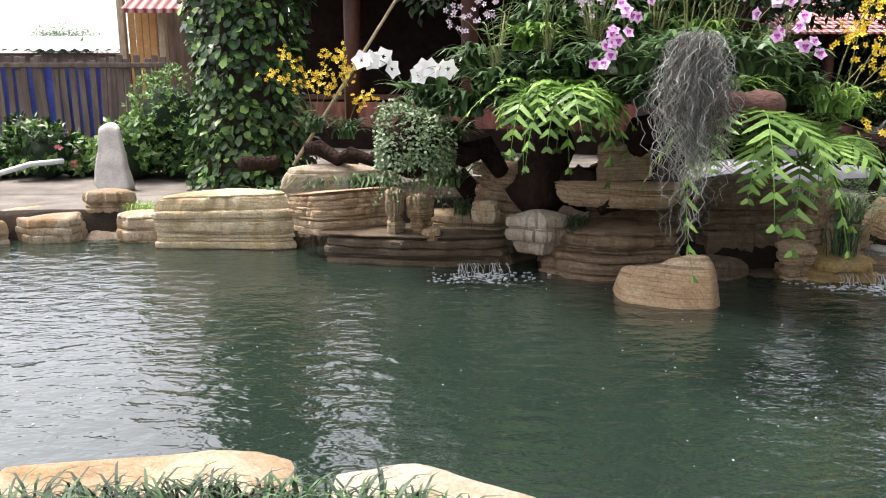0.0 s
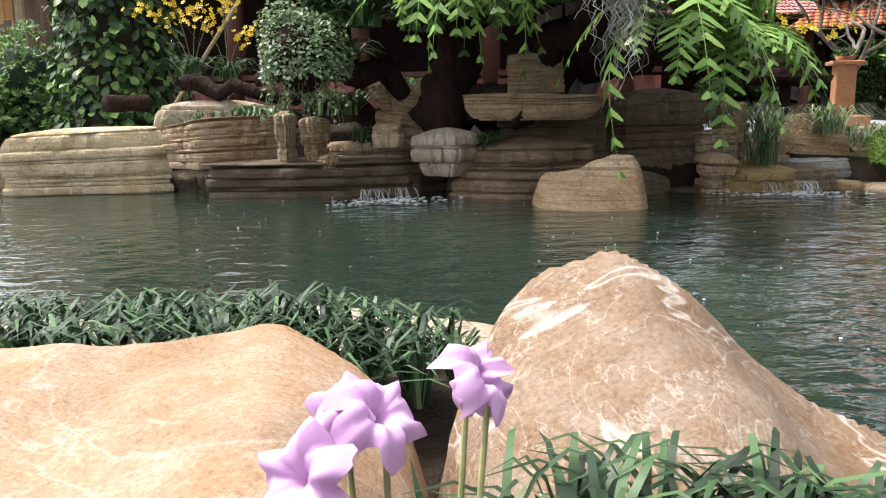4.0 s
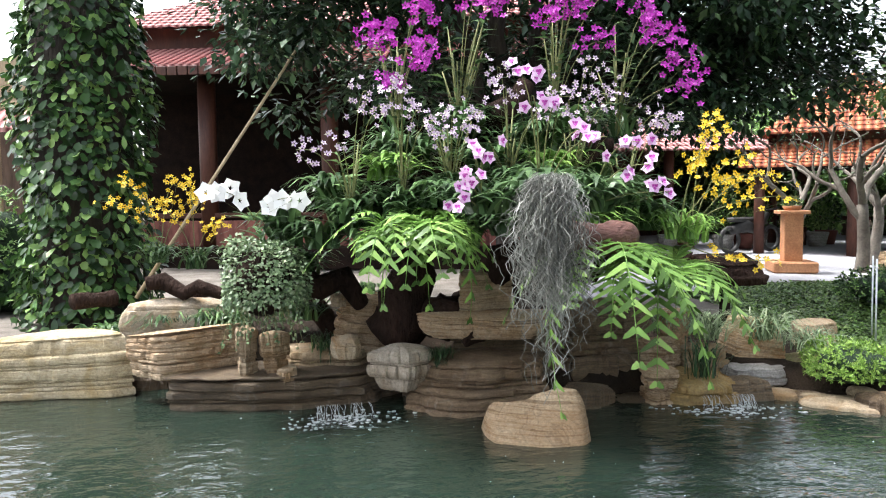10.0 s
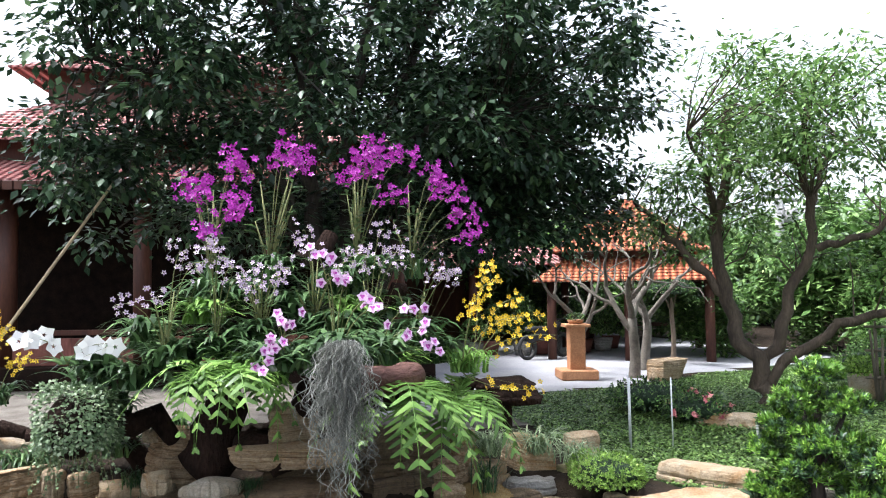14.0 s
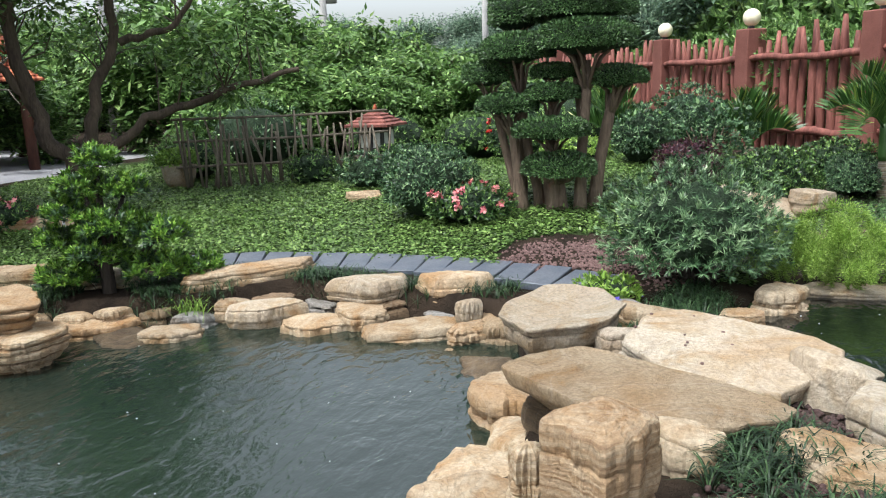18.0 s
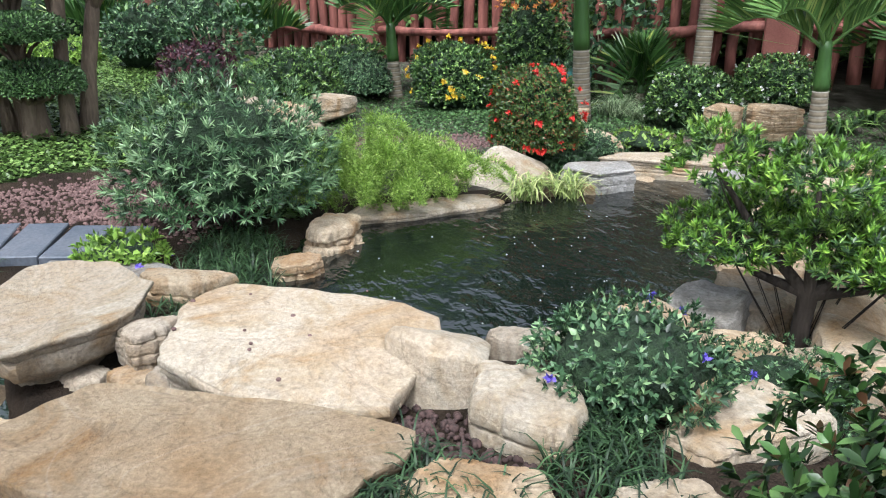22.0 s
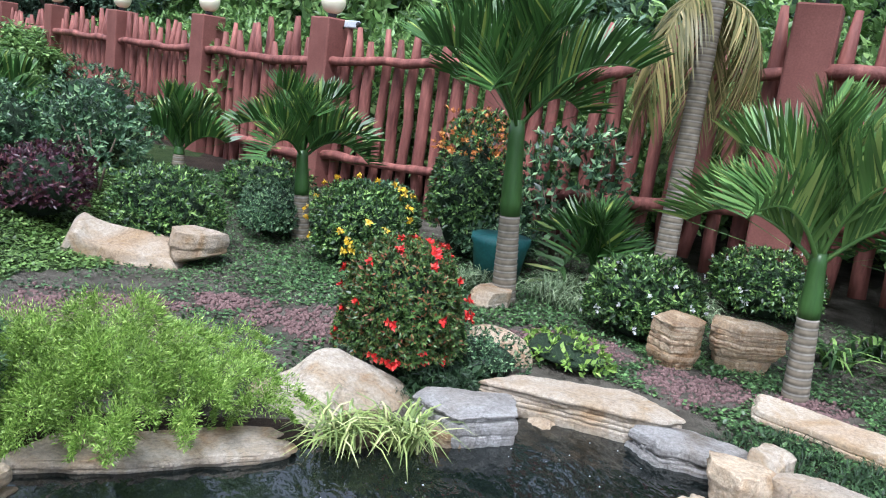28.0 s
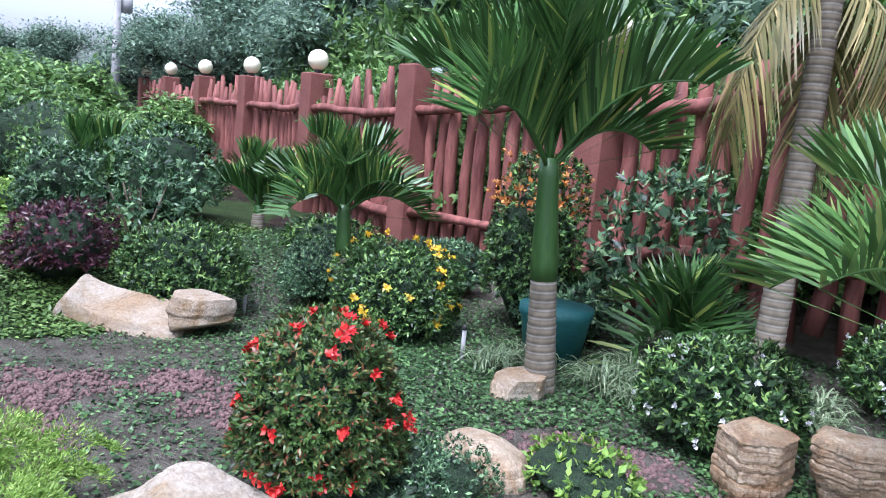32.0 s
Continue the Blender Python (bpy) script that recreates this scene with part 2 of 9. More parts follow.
def leafy(name, dark, light, young=None, rough=0.45, trans=0.24, share=0.86):
    """Leaves that differ one by one, with some light let through."""
    trans *= 0.75
    m, nt, b = nodes(name, rough - 0.09, 0.32)
    if light[1] == max(light):
        dark, light, young = [c and tuple(0.84 * e + 0.16 * (sum(c) / 3) for e in c) for c in (dark, light, young)]
    g = nt.nodes.new("ShaderNodeNewGeometry")
    stops = [(0.0, tuple(c * 0.6 for c in dark)), (0.42, tuple(0.7 * c + 0.3 * e for c, e in zip(dark, light))), (share - 0.06, light)] + ([(min(share + 0.08, 0.99), young)] if young else [])
    col = ramp(nt, g.outputs["Random Per Island"], stops)
    patch = noise_tex(nt, coords(nt), 3.0, 2)
    col = mixc(nt, 0.5, col, ramp(nt, patch, [(0.3, (0.3, 0.3, 0.3)), (0.7, (0.7, 0.7, 0.7))]), "OVERLAY")
    nt.links.new(col, b.inputs["Base Color"])
    t = nt.nodes.new("ShaderNodeBsdfTranslucent")
    nt.links.new(col, t.inputs["Color"])
    mx = nt.nodes.new("ShaderNodeMixShader")
    mx.inputs[0].default_value = trans
    nt.links.new(b.outputs[0], mx.inputs[1])
    nt.links.new(t.outputs[0], mx.inputs[2])
    nt.links.new(mx.outputs[0], nt.nodes["Material Output"].inputs["Surface"])
    return m


def sandstone(name, tones, bands=9.0, wet=0.0, layer=0.5):
    """Layered stone: bands along its height, rusty blotches, cracks, pale veins and grain."""
    m, nt, b = nodes(name, 0.85 - 0.4 * wet, 0.25 + 0.2 * wet)
    base = coords(nt)
    vec, rnd = shifted(nt, base)
    flat = nt.nodes.new("ShaderNodeMapping")
    flat.inputs["Scale"].default_value = (0.7, 0.7, bands)
    flat.inputs["Rotation"].default_value = (0.1, 0.07, 0)
    nt.links.new(vec, flat.inputs["Vector"])
    band = noise_tex(nt, flat.outputs["Vector"], 2.0, 7, 0.68, 0.5)
    blot = noise_tex(nt, vec, 3.4, 8, 0.62, 1.1)
    big = noise_tex(nt, vec, 1.3, 4, 0.5, 0.6)
    crack = noise_tex(nt, vec, 2.3, 5, 0.5, 2.4)
    fine = noise_tex(nt, vec, 55.0, 6, 0.75)
    dark, mid, pale, rust, line = tones
    col = ramp(nt, blot, [(0.3, rust), (0.43, mid), (0.55, pale), (0.68, mid), (0.8, dark)])
    col2 = ramp(nt, band, [(0.28, line), (0.38, dark), (0.46, mid), (0.52, pale), (0.58, mid), (0.64, line), (0.74, rust)])
    col = mixc(nt, layer, col, col2)
    col = mixc(nt, ramp(nt, big, [(0.42, (0, 0, 0)), (0.7, (0.55, 0.55, 0.55))]), col, rust)
    col = mixc(nt, ramp(nt, crack, [(0.484, (0, 0, 0)), (0.498, (0.28, 0.28, 0.28)), (0.502, (0.28, 0.28, 0.28)), (0.516, (0, 0, 0))]), col, line)
    vein = noise_tex(nt, vec, 1.1, 3, 0.45, 1.6)
    col = mixc(nt, ramp(nt, vein, [(0.488, (0, 0, 0)), (0.5, (0.13, 0.13, 0.13)), (0.512, (0, 0, 0))]), col, (0.5, 0.46, 0.4))
    col = mixc(nt, 0.6, col, ramp(nt, fine, [(0.25, (0.15, 0.15, 0.15)), (0.75, (0.85, 0.85, 0.85))]), "OVERLAY")
    hs = nt.nodes.new("ShaderNodeHueSaturation")
    v = nt.nodes.new("ShaderNodeMapRange")
    v.inputs["To Min"].default_value, v.inputs["To Max"].default_value = 0.78, 1.12
    nt.links.new(rnd, v.inputs["Value"])
    nt.links.new(v.outputs["Result"], hs.inputs["Value"])
    nt.links.new(col, hs.inputs["Color"])
    nt.links.new(hs.outputs["Color"], b.inputs["Base Color"])
    add = nt.nodes.new("ShaderNodeMath")
    add.operation = "MULTIPLY_ADD"
    nt.links.new(band, add.inputs[0])
    add.inputs[1].default_value = 2.2 * layer
    nt.links.new(fine, add.inputs[2])
    add2 = nt.nodes.new("ShaderNodeMath")
    nt.links.new(add.outputs[0], add2.inputs[0])
    nt.links.new(blot, add2.inputs[1])
    bump(nt, b, add2.outputs[0], 0.9, 0.014 + 0.022 * layer)
    return m


def boulder_stone(name, tone=1.0, vein=0.25):
    """Smooth weathered sandstone: soft orange and cream mottling, sandy pits and chalky cracks."""
    m, nt, b = nodes(name, 0.8, 0.25)
    vec = coords(nt)
    big, mid, fine = noise_tex(nt, vec, 2.6, 5, 0.6, 0.7), noise_tex(nt, coords(nt, scale=(1.0, 1.0, 2.0)), 9.0, 6, 0.65, 0.5), noise_tex(nt, vec, 120.0, 5, 0.7)
    col = ramp(nt, big, [(0.3, (0.26, 0.135, 0.05)), (0.45, (0.3, 0.18, 0.085)), (0.58, (0.34, 0.24, 0.14)), (0.72, (0.23, 0.145, 0.08))])
    col = mixc(nt, 0.45, col, ramp(nt, mid, [(0.3, (0.21, 0.1, 0.035)), (0.48, (0.31, 0.2, 0.105)), (0.64, (0.42, 0.33, 0.22))]))
    col = mixc(nt, 1.0, col, (tone, tone * 1.02, tone * 1.2), "MULTIPLY")
    stain = noise_tex(nt, vec, 1.5, 3, 0.5, 0.3)
    col = mixc(nt, ramp(nt, stain, [(0.5, (0, 0, 0)), (0.62, (0.6, 0.6, 0.6))]), col, (0.15, 0.095, 0.055))
    for sc, dist, amount in ((1.6, 1.2, vein), (3.1, 2.2, vein * 0.5)):
        v = noise_tex(nt, vec, sc, 4, 0.6, dist)
        col = mixc(nt, ramp(nt, v, [(0.488, (0, 0, 0)), (0.5, (amount, amount, amount)), (0.512, (0, 0, 0))]), col, (0.5, 0.46, 0.41))
    spots = nt.nodes.new("ShaderNodeTexVoronoi")
    spots.inputs["Scale"].default_value = 26.0
    nt.links.new(vec, spots.inputs["Vector"])
    pit = ramp(nt, spots.outputs["Distance"], [(0.03, (1, 1, 1)), (0.1, (0, 0, 0))])
    gate = ramp(nt, noise_tex(nt, vec, 5.0, 2), [(0.55, (0, 0, 0)), (0.62, (0.7, 0.7, 0.7))])
    col = mixc(nt, mixc(nt, 1.0, pit, gate, "MULTIPLY"), col, (0.06, 0.035, 0.02))
    col = mixc(nt, 0.6, col, ramp(nt, fine, [(0.25, (0.15, 0.15, 0.15)), (0.75, (0.85, 0.85, 0.85))]), "OVERLAY")
    nt.links.new(col, b.inputs["Base Color"])
    add = nt.nodes.new("ShaderNodeMath")
    nt.links.new(mid, add.inputs[0])
    nt.links.new(fine, add.inputs[1])
    bump(nt, b, add.outputs[0], 0.6, 0.012)
    return m


TAN = sandstone("tan_sandstone", [(0.215, 0.155, 0.1), (0.37, 0.265, 0.16), (0.5, 0.415, 0.3), (0.33, 0.18, 0.07), (0.076, 0.05, 0.032)], 9, layer=0.22)
BROWN = sandstone("grey_brown_sandstone", [(0.175, 0.136, 0.092), (0.264, 0.200, 0.127), (0.350, 0.281, 0.193), (0.252, 0.139, 0.051), (0.071, 0.046, 0.032)], 7, layer=0.12)
PALE = sandstone("pale_sandstone", [(0.269, 0.216, 0.155), (0.375, 0.305, 0.212), (0.470, 0.417, 0.338), (0.315, 0.191, 0.086), (0.099, 0.068, 0.046)], 9, layer=0.2)
STRATA = sandstone("layered_sandstone", [(0.2, 0.13, 0.075), (0.36, 0.25, 0.145), (0.55, 0.44, 0.31), (0.29, 0.155, 0.065), (0.05, 0.03, 0.018)], 20, layer=0.62)
CREAM = sandstone("cream_layered_sandstone", [(0.33, 0.25, 0.14), (0.5, 0.4, 0.24), (0.66, 0.56, 0.38), (0.4, 0.27, 0.1), (0.07, 0.045, 0.025)], 14, layer=0.4)
BANDED = sandstone("rust_banded_sandstone", [(0.26, 0.16, 0.085), (0.42, 0.29, 0.165), (0.6, 0.5, 0.36), (0.34, 0.17, 0.06), (0.13, 0.06, 0.03)], 13, layer=0.6)
GREYTAN = sandstone("grey_tan_stone", [(0.2, 0.165, 0.125), (0.33, 0.28, 0.22), (0.46, 0.41, 0.34), (0.28, 0.2, 0.12), (0.08, 0.06, 0.045)], 8, layer=0.2)
MOSSY = sandstone("mossy_brown_stone", [(0.12, 0.105, 0.06), (0.24, 0.19, 0.11), (0.33, 0.27, 0.17), (0.13, 0.15, 0.04), (0.05, 0.04, 0.025)], 6, layer=0.15)
GOLDWET = sandstone("wet_golden_ledge", [(0.12, 0.08, 0.03), (0.24, 0.16, 0.06), (0.33, 0.24, 0.1), (0.26, 0.14, 0.03), (0.04, 0.03, 0.015)], 8, wet=0.7, layer=0.3)
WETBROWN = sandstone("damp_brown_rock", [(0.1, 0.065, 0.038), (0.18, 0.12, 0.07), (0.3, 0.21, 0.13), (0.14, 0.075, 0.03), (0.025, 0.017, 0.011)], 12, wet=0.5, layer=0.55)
# Wet stone, darkened further so that it also stands for shade under ledges.
WETSHADE = sandstone("wet_shaded_brown_rock", [(0.055, 0.04, 0.026), (0.1, 0.071, 0.042), (0.17, 0.122, 0.072), (0.085, 0.047, 0.02), (0.016, 0.012, 0.009)], 16, wet=0.7, layer=0.6)
GREYROCK = sandstone("grey_layered_rock", [(0.160, 0.148, 0.136), (0.240, 0.228, 0.208), (0.352, 0.344, 0.328), (0.192, 0.148, 0.096), (0.056, 0.044, 0.036)], 18, layer=0.5)
NEARROCK = boulder_stone("smooth_brown_boulder", 0.62, 0.65)
WARMROCK = boulder_stone("smooth_orange_tan_boulder", 0.98)
SLATE = plain("blue_grey_slate", (0.07, 0.085, 0.11), (0.12, 0.13, 0.15), 0.55, 5, 50, 0.4)
SOIL = plain("dark_soil", (0.016, 0.012, 0.009), (0.042, 0.03, 0.021), 0.95, 3, 70, 0.9, 0.03, spec=0.1)
SLOPE = plain("grey_brown_garden_soil", (0.05, 0.045, 0.034), (0.115, 0.105, 0.085), 0.95, 5, 60, 0.9, 0.03, spec=0.1)
TURF = plain("green_soil", (0.018, 0.034, 0.01), (0.04, 0.06, 0.02), 0.95, 4, 80, 0.9, 0.03, spec=0.1)
EARTH = plain("grey_brown_earth", (0.1, 0.085, 0.07), (0.19, 0.17, 0.145), 0.95, 3, 60, 0.7, 0.02)
YARD = plain("grey_concrete", (0.27, 0.27, 0.29), (0.34, 0.335, 0.345), 0.85, 1.5, 40, 0.25)
LAWN = leafy("lawn_leaves", (0.07, 0.15, 0.02), (0.16, 0.29, 0.05), (0.26, 0.4, 0.09), trans=0.3)
MONDO = leafy("dark_grass_blades", (0.01, 0.03, 0.01), (0.03, 0.075, 0.022), (0.06, 0.125, 0.04), trans=0.12, rough=0.6)
BUSH = leafy("glossy_green_leaves", (0.014, 0.043, 0.012), (0.07, 0.165, 0.032), (0.22, 0.38, 0.07), trans=0.18, share=0.8)
BUSHG = leafy("grey_green_leaves", (0.02, 0.06, 0.025), (0.085, 0.19, 0.075), (0.24, 0.4, 0.16), trans=0.2, share=0.82)
CLIP = leafy("clipped_small_leaves", (0.03, 0.075, 0.022), (0.085, 0.19, 0.05), (0.15, 0.29, 0.08), trans=0.18)
PODO = leafy("bright_podocarpus_tips", (0.07, 0.19, 0.012), (0.18, 0.38, 0.022), (0.32, 0.52, 0.045), trans=0.3)
LIME = leafy("lime_green_leaves", (0.12, 0.26, 0.02), (0.28, 0.48, 0.05), (0.42, 0.6, 0.1), trans=0.4)
TREEL = leafy("tree_leaves", (0.02, 0.055, 0.02), (0.05, 0.12, 0.04), (0.1, 0.2, 0.05))
TREEB = leafy("bright_tree_leaves", (0.07, 0.16, 0.03), (0.19, 0.36, 0.075), (0.33, 0.5, 0.13), trans=0.42)
TREED = leafy("dark_tree_leaves", (0.016, 0.042, 0.02), (0.05, 0.11, 0.045), (0.12, 0.21, 0.08), trans=0.3)
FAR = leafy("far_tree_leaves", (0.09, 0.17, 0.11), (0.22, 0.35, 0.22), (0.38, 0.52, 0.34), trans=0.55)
PURPLE = leafy("dark_red_leaves", (0.035, 0.012, 0.02), (0.09, 0.03, 0.045), (0.14, 0.06, 0.05), trans=0.2)
ORANGE = leafy("orange_young_leaves", (0.4, 0.12, 0.03), (0.6, 0.25, 0.06), (0.7, 0.4, 0.12))
PALM = leafy("palm_leaflets", (0.03, 0.09, 0.018), (0.075, 0.19, 0.03), (0.3, 0.38, 0.05), share=0.9)
PALMY = leafy("yellow_green_palm_leaflets", (0.06, 0.16, 0.03), (0.14, 0.28, 0.05), (0.3, 0.4, 0.08))
DRY = leafy("dry_palm_leaflets", (0.1, 0.11, 0.03), (0.24, 0.2, 0.08), (0.4, 0.32, 0.13))
SPIDER = leafy("pale_striped_blades", (0.12, 0.19, 0.08), (0.26, 0.36, 0.17), (0.44, 0.52, 0.3), trans=0.25)
RED = leafy("red_petals", (0.4, 0.012, 0.012), (0.66, 0.035, 0.03), (0.8, 0.1, 0.07), trans=0.25)
PINK = leafy("pink_petals", (0.65, 0.15, 0.2), (0.8, 0.3, 0.33), (0.85, 0.45, 0.4), trans=0.25)
YELLOW = leafy("yellow_petals", (0.7, 0.45, 0.02), (0.85, 0.6, 0.04), (0.9, 0.72, 0.2), trans=0.25)
WHITE = leafy("white_petals", (0.75, 0.74, 0.72), (0.85, 0.85, 0.84), trans=0.3)
MAGENTA = leafy("magenta_petals", (0.28, 0.015, 0.25), (0.5, 0.04, 0.45), (0.62, 0.12, 0.55), trans=0.3)
BARK = plain("grey_brown_bark", (0.09, 0.065, 0.045), (0.2, 0.15, 0.11), 0.95, 5, 40, 1.0, 0.02, stretch=(1, 1, 0.25))
DARKBARK = plain("dark_bark", (0.022, 0.018, 0.015), (0.06, 0.048, 0.038), 0.95, 5, 40, 1.0, 0.02, stretch=(1, 1, 0.25))
TERRA = plain("red_brown_painted_concrete", (0.145, 0.055, 0.044), (0.2, 0.082, 0.065), 0.75, 3, 60, 0.2, spec=0.2)
LOG = plain("red_brown_painted_logs", (0.09, 0.03, 0.025), (0.29, 0.112, 0.088), 0.65, 6, 30, 0.8, 0.015, spec=0.25, stretch=(1, 1, 0.2))
GLOBE, _nt, _b = nodes("cream_globe_glass", 0.3, 0.5)
_b.inputs["Base Color"].default_value = (0.8, 0.74, 0.55, 1)
DRIFT = plain("dark_driftwood", (0.012, 0.008, 0.006), (0.036, 0.021, 0.016), 0.95, 5, 40, 1.0, 0.04, spec=0.08, stretch=(1, 1, 0.4))
REDWOOD = plain("reddish_driftwood", (0.06, 0.022, 0.017), (0.13, 0.06, 0.045), 0.75, 6, 40, 0.9, 0.02, stretch=(0.4, 1, 1))
REDGRAVEL = plain("dark_red_gravel", (0.075, 0.043, 0.04), (0.19, 0.118, 0.108), 0.9, 40, 90, 0.3)
LAVA = plain("dark_purple_lava_gravel", (0.03, 0.02, 0.018), (0.085, 0.05, 0.046), 0.9, 40, 90, 0.3)


def tiled(name, gap, c1, c2):
    """Roof tiles: ribs that run up the slope, weathered in patches."""
    m, nt, b = nodes(name, 0.7, 0.3)
    w = nt.nodes.new("ShaderNodeTexWave")
    w.bands_direction = "X"
    w.inputs["Scale"].default_value, w.inputs["Distortion"].default_value = 2.0, 0.0
    nt.links.new(coords(nt), w.inputs["Vector"])
    rib = ramp(nt, w.outputs["Fac"], [(0.0, gap), (0.35, c1), (0.8, c2)])
    n = noise_tex(nt, coords(nt), 5, 5)
    nt.links.new(mixc(nt, 0.5, rib, ramp(nt, n, [(0.3, (0.3, 0.3, 0.3)), (0.7, (0.7, 0.7, 0.7))]), "OVERLAY"), b.inputs["Base Color"])
    bump(nt, b, w.outputs["Fac"], 0.8, 0.05)
    return m


ROOF = tiled("terracotta_roof_tiles", (0.14, 0.03, 0.015), (0.34, 0.09, 0.04), (0.5, 0.17, 0.08))
ROOFP = tiled("pinkish_red_roof_tiles", (0.12, 0.03, 0.03), (0.34, 0.12, 0.11), (0.52, 0.27, 0.25))
DARKWOOD = plain("dark_red_wood", (0.05, 0.016, 0.01), (0.1, 0.035, 0.02), 0.6, 5, 40, 0.4, stretch=(1, 1, 0.2))
BLACK = plain("dark_iron", (0.02, 0.02, 0.02), (0.04, 0.038, 0.036), 0.6, 8, 50, 0.3)
# Near-black green for bush cores, standing in for the shade inside foliage.
CORESHADE = plain("dark_core_shade", (0.008, 0.02, 0.008), (0.02, 0.045, 0.016), 0.9, 25, 70, 1.0, 0.03)


def water_material(name, deep, shallow):
    m, nt, b = nodes(name, 0.03, 0.5)
    b.inputs["IOR"].default_value = 1.85
    vec = coords(nt)
    tint = noise_tex(nt, vec, 0.35, 3)
    nt.links.new(ramp(nt, tint, [(0.3, deep), (0.7, shallow)]), b.inputs["Base Color"])
    st = coords(nt, scale=(1.0, 1.6, 1))
    a, c = noise_tex(nt, st, 5.0, 3, 0.5, 0.25), noise_tex(nt, st, 19, 2, 0.5, 0.2)
    add = nt.nodes.new("ShaderNodeMath")
    add.operation = "MULTIPLY_ADD"
    nt.links.new(c, add.inputs[0])
    add.inputs[1].default_value = 0.14
    nt.links.new(a, add.inputs[2])
    bump(nt, b, add.outputs[0], 0.45, 0.04)
    return m


WATER = water_material("murky_green_pond_water", (0.01, 0.0175, 0.013), (0.016, 0.027, 0.0195))
DARKWATER = water_material("clear_dark_pool_water", (0.003, 0.005, 0.005), (0.006, 0.009, 0.008))

# ---- plan: ponds, ground heights ----
POND = np.array([(-9, 4.5), (-5, 6.6), (-3.6, 7.3), (-2.5, 7.6), (-1, 6.9), (0.7, 6.35), (1.9, 5.9), (3.2, 5.95), (4.0, 5.5), (4.25, 4.3),
                 (4.8, 3.2), (5.4, 2.5), (5.45, 1.6), (5.2, 0.75), (4.4, 0.5), (3.4, 0.25), (2.9, 0.4), (1.6, 1.2), (0.85, 1.75), (0.3, 2.4),
                 (-1.0, 2.72), (-3, 2.5), (-6, 2.0)])
POOL = np.array([(5.7, -0.85), (6.3, -1.15), (6.4, -2.2), (6.55, -2.8), (6.85, -3.4), (7.3, -3.8), (7.0, -4.15), (6.3, -4.0), (5.3, -3.5), (4.65, -2.45),
                 (4.5, -1.95), (4.25, -1.5), (4.65, -1.1), (5.25, -0.85)])
POND_Z, POOL_Z = 0.0, 0.17


def inside(poly, x, y):
    """How far inside an outline a place lies (minus: outside)."""
    x, y = np.asarray(x, float), np.asarray(y, float)
    best, odd = np.full(x.shape, 1e9), np.zeros(x.shape, bool)
    for (ax, ay), (bx, by) in zip(poly, np.roll(poly, -1, 0)):
        dx, dy = bx - ax, by - ay
        k = np.clip(((x - ax) * dx + (y - ay) * dy) / (dx * dx + dy * dy), 0, 1)
        best = np.minimum(best, np.hypot(x - ax - k * dx, y - ay - k * dy))
        odd ^= ((ay > y) != (by > y)) & (x < ax + (y - ay) * dx / (dy if dy else 1e-9))
    return np.where(odd, best, -best)


def ease(a, b, v):
    k = np.clip((v - a) / (b - a), 0, 1)
    return k * k * (3 - 2 * k)


def ground_z(x, y):
    x, y = np.asarray(x, float), np.asarray(y, float)
    z = 0.2 + 0.02 * np.sin(x * 1.1 + y * 0.7) + 0.015 * np.sin(x * 2.3 - y * 1.9)
    z = z + 0.3 * np.exp(-((x - 9.6) ** 2 / 5 + (y - 1.0) ** 2 / 3)) + 0.22 * np.exp(-((x - 13) ** 2 / 8 + (y - 1.5) ** 2 / 8))
    z = z - 0.2 * (1 - ease(2.4, 3.4, y)) * (1 - ease(1.4, 2.6, x)) * ease(-6, -3, y)
    z = z - 0.4 * np.exp(-((x - 0.0) / 0.75) ** 4 - ((y - 0.1) / 0.85) ** 4)
    z = z + 0.35 * ease(6.2, 7.2, y) * np.exp(-((x - 0.8) / 2.2) ** 2) * (1 - ease(8.0, 9.0, y))
    z = z + 0.24 * np.exp(-((x - 3.2) / 1.15) ** 4 - ((y + 1.35) / 0.95) ** 4)
    z = z - 0.22 * np.exp(-((x - 10.2) / 1.7) ** 2 - ((y + 0.8) / 1.4) ** 2)
    a, b = inside(POND, x, y), inside(POOL, x, y)
    z = np.where(a > -0.25, z + (-0.55 - z) * ease(-0.22, 0.08, a), z)
    z = np.where(b > -0.25, z + (-0.4 - z) * ease(-0.2, 0.1, b), z)
    return z


def gz(x, y):
    return float(ground_z(np.array([x]), np.array([y]))[0])


def stretch(lo, hi, step, far, grow=1.22):
    core = list(np.arange(lo, hi + 1e-6, step))
    s, a, b = step, [lo], [hi]
    while b[-1] < hi + far:
        s *= grow
        a.append(a[-1] - s)
        b.append(b[-1] + s)
    return np.array(a[:0:-1] + core + b[1:])


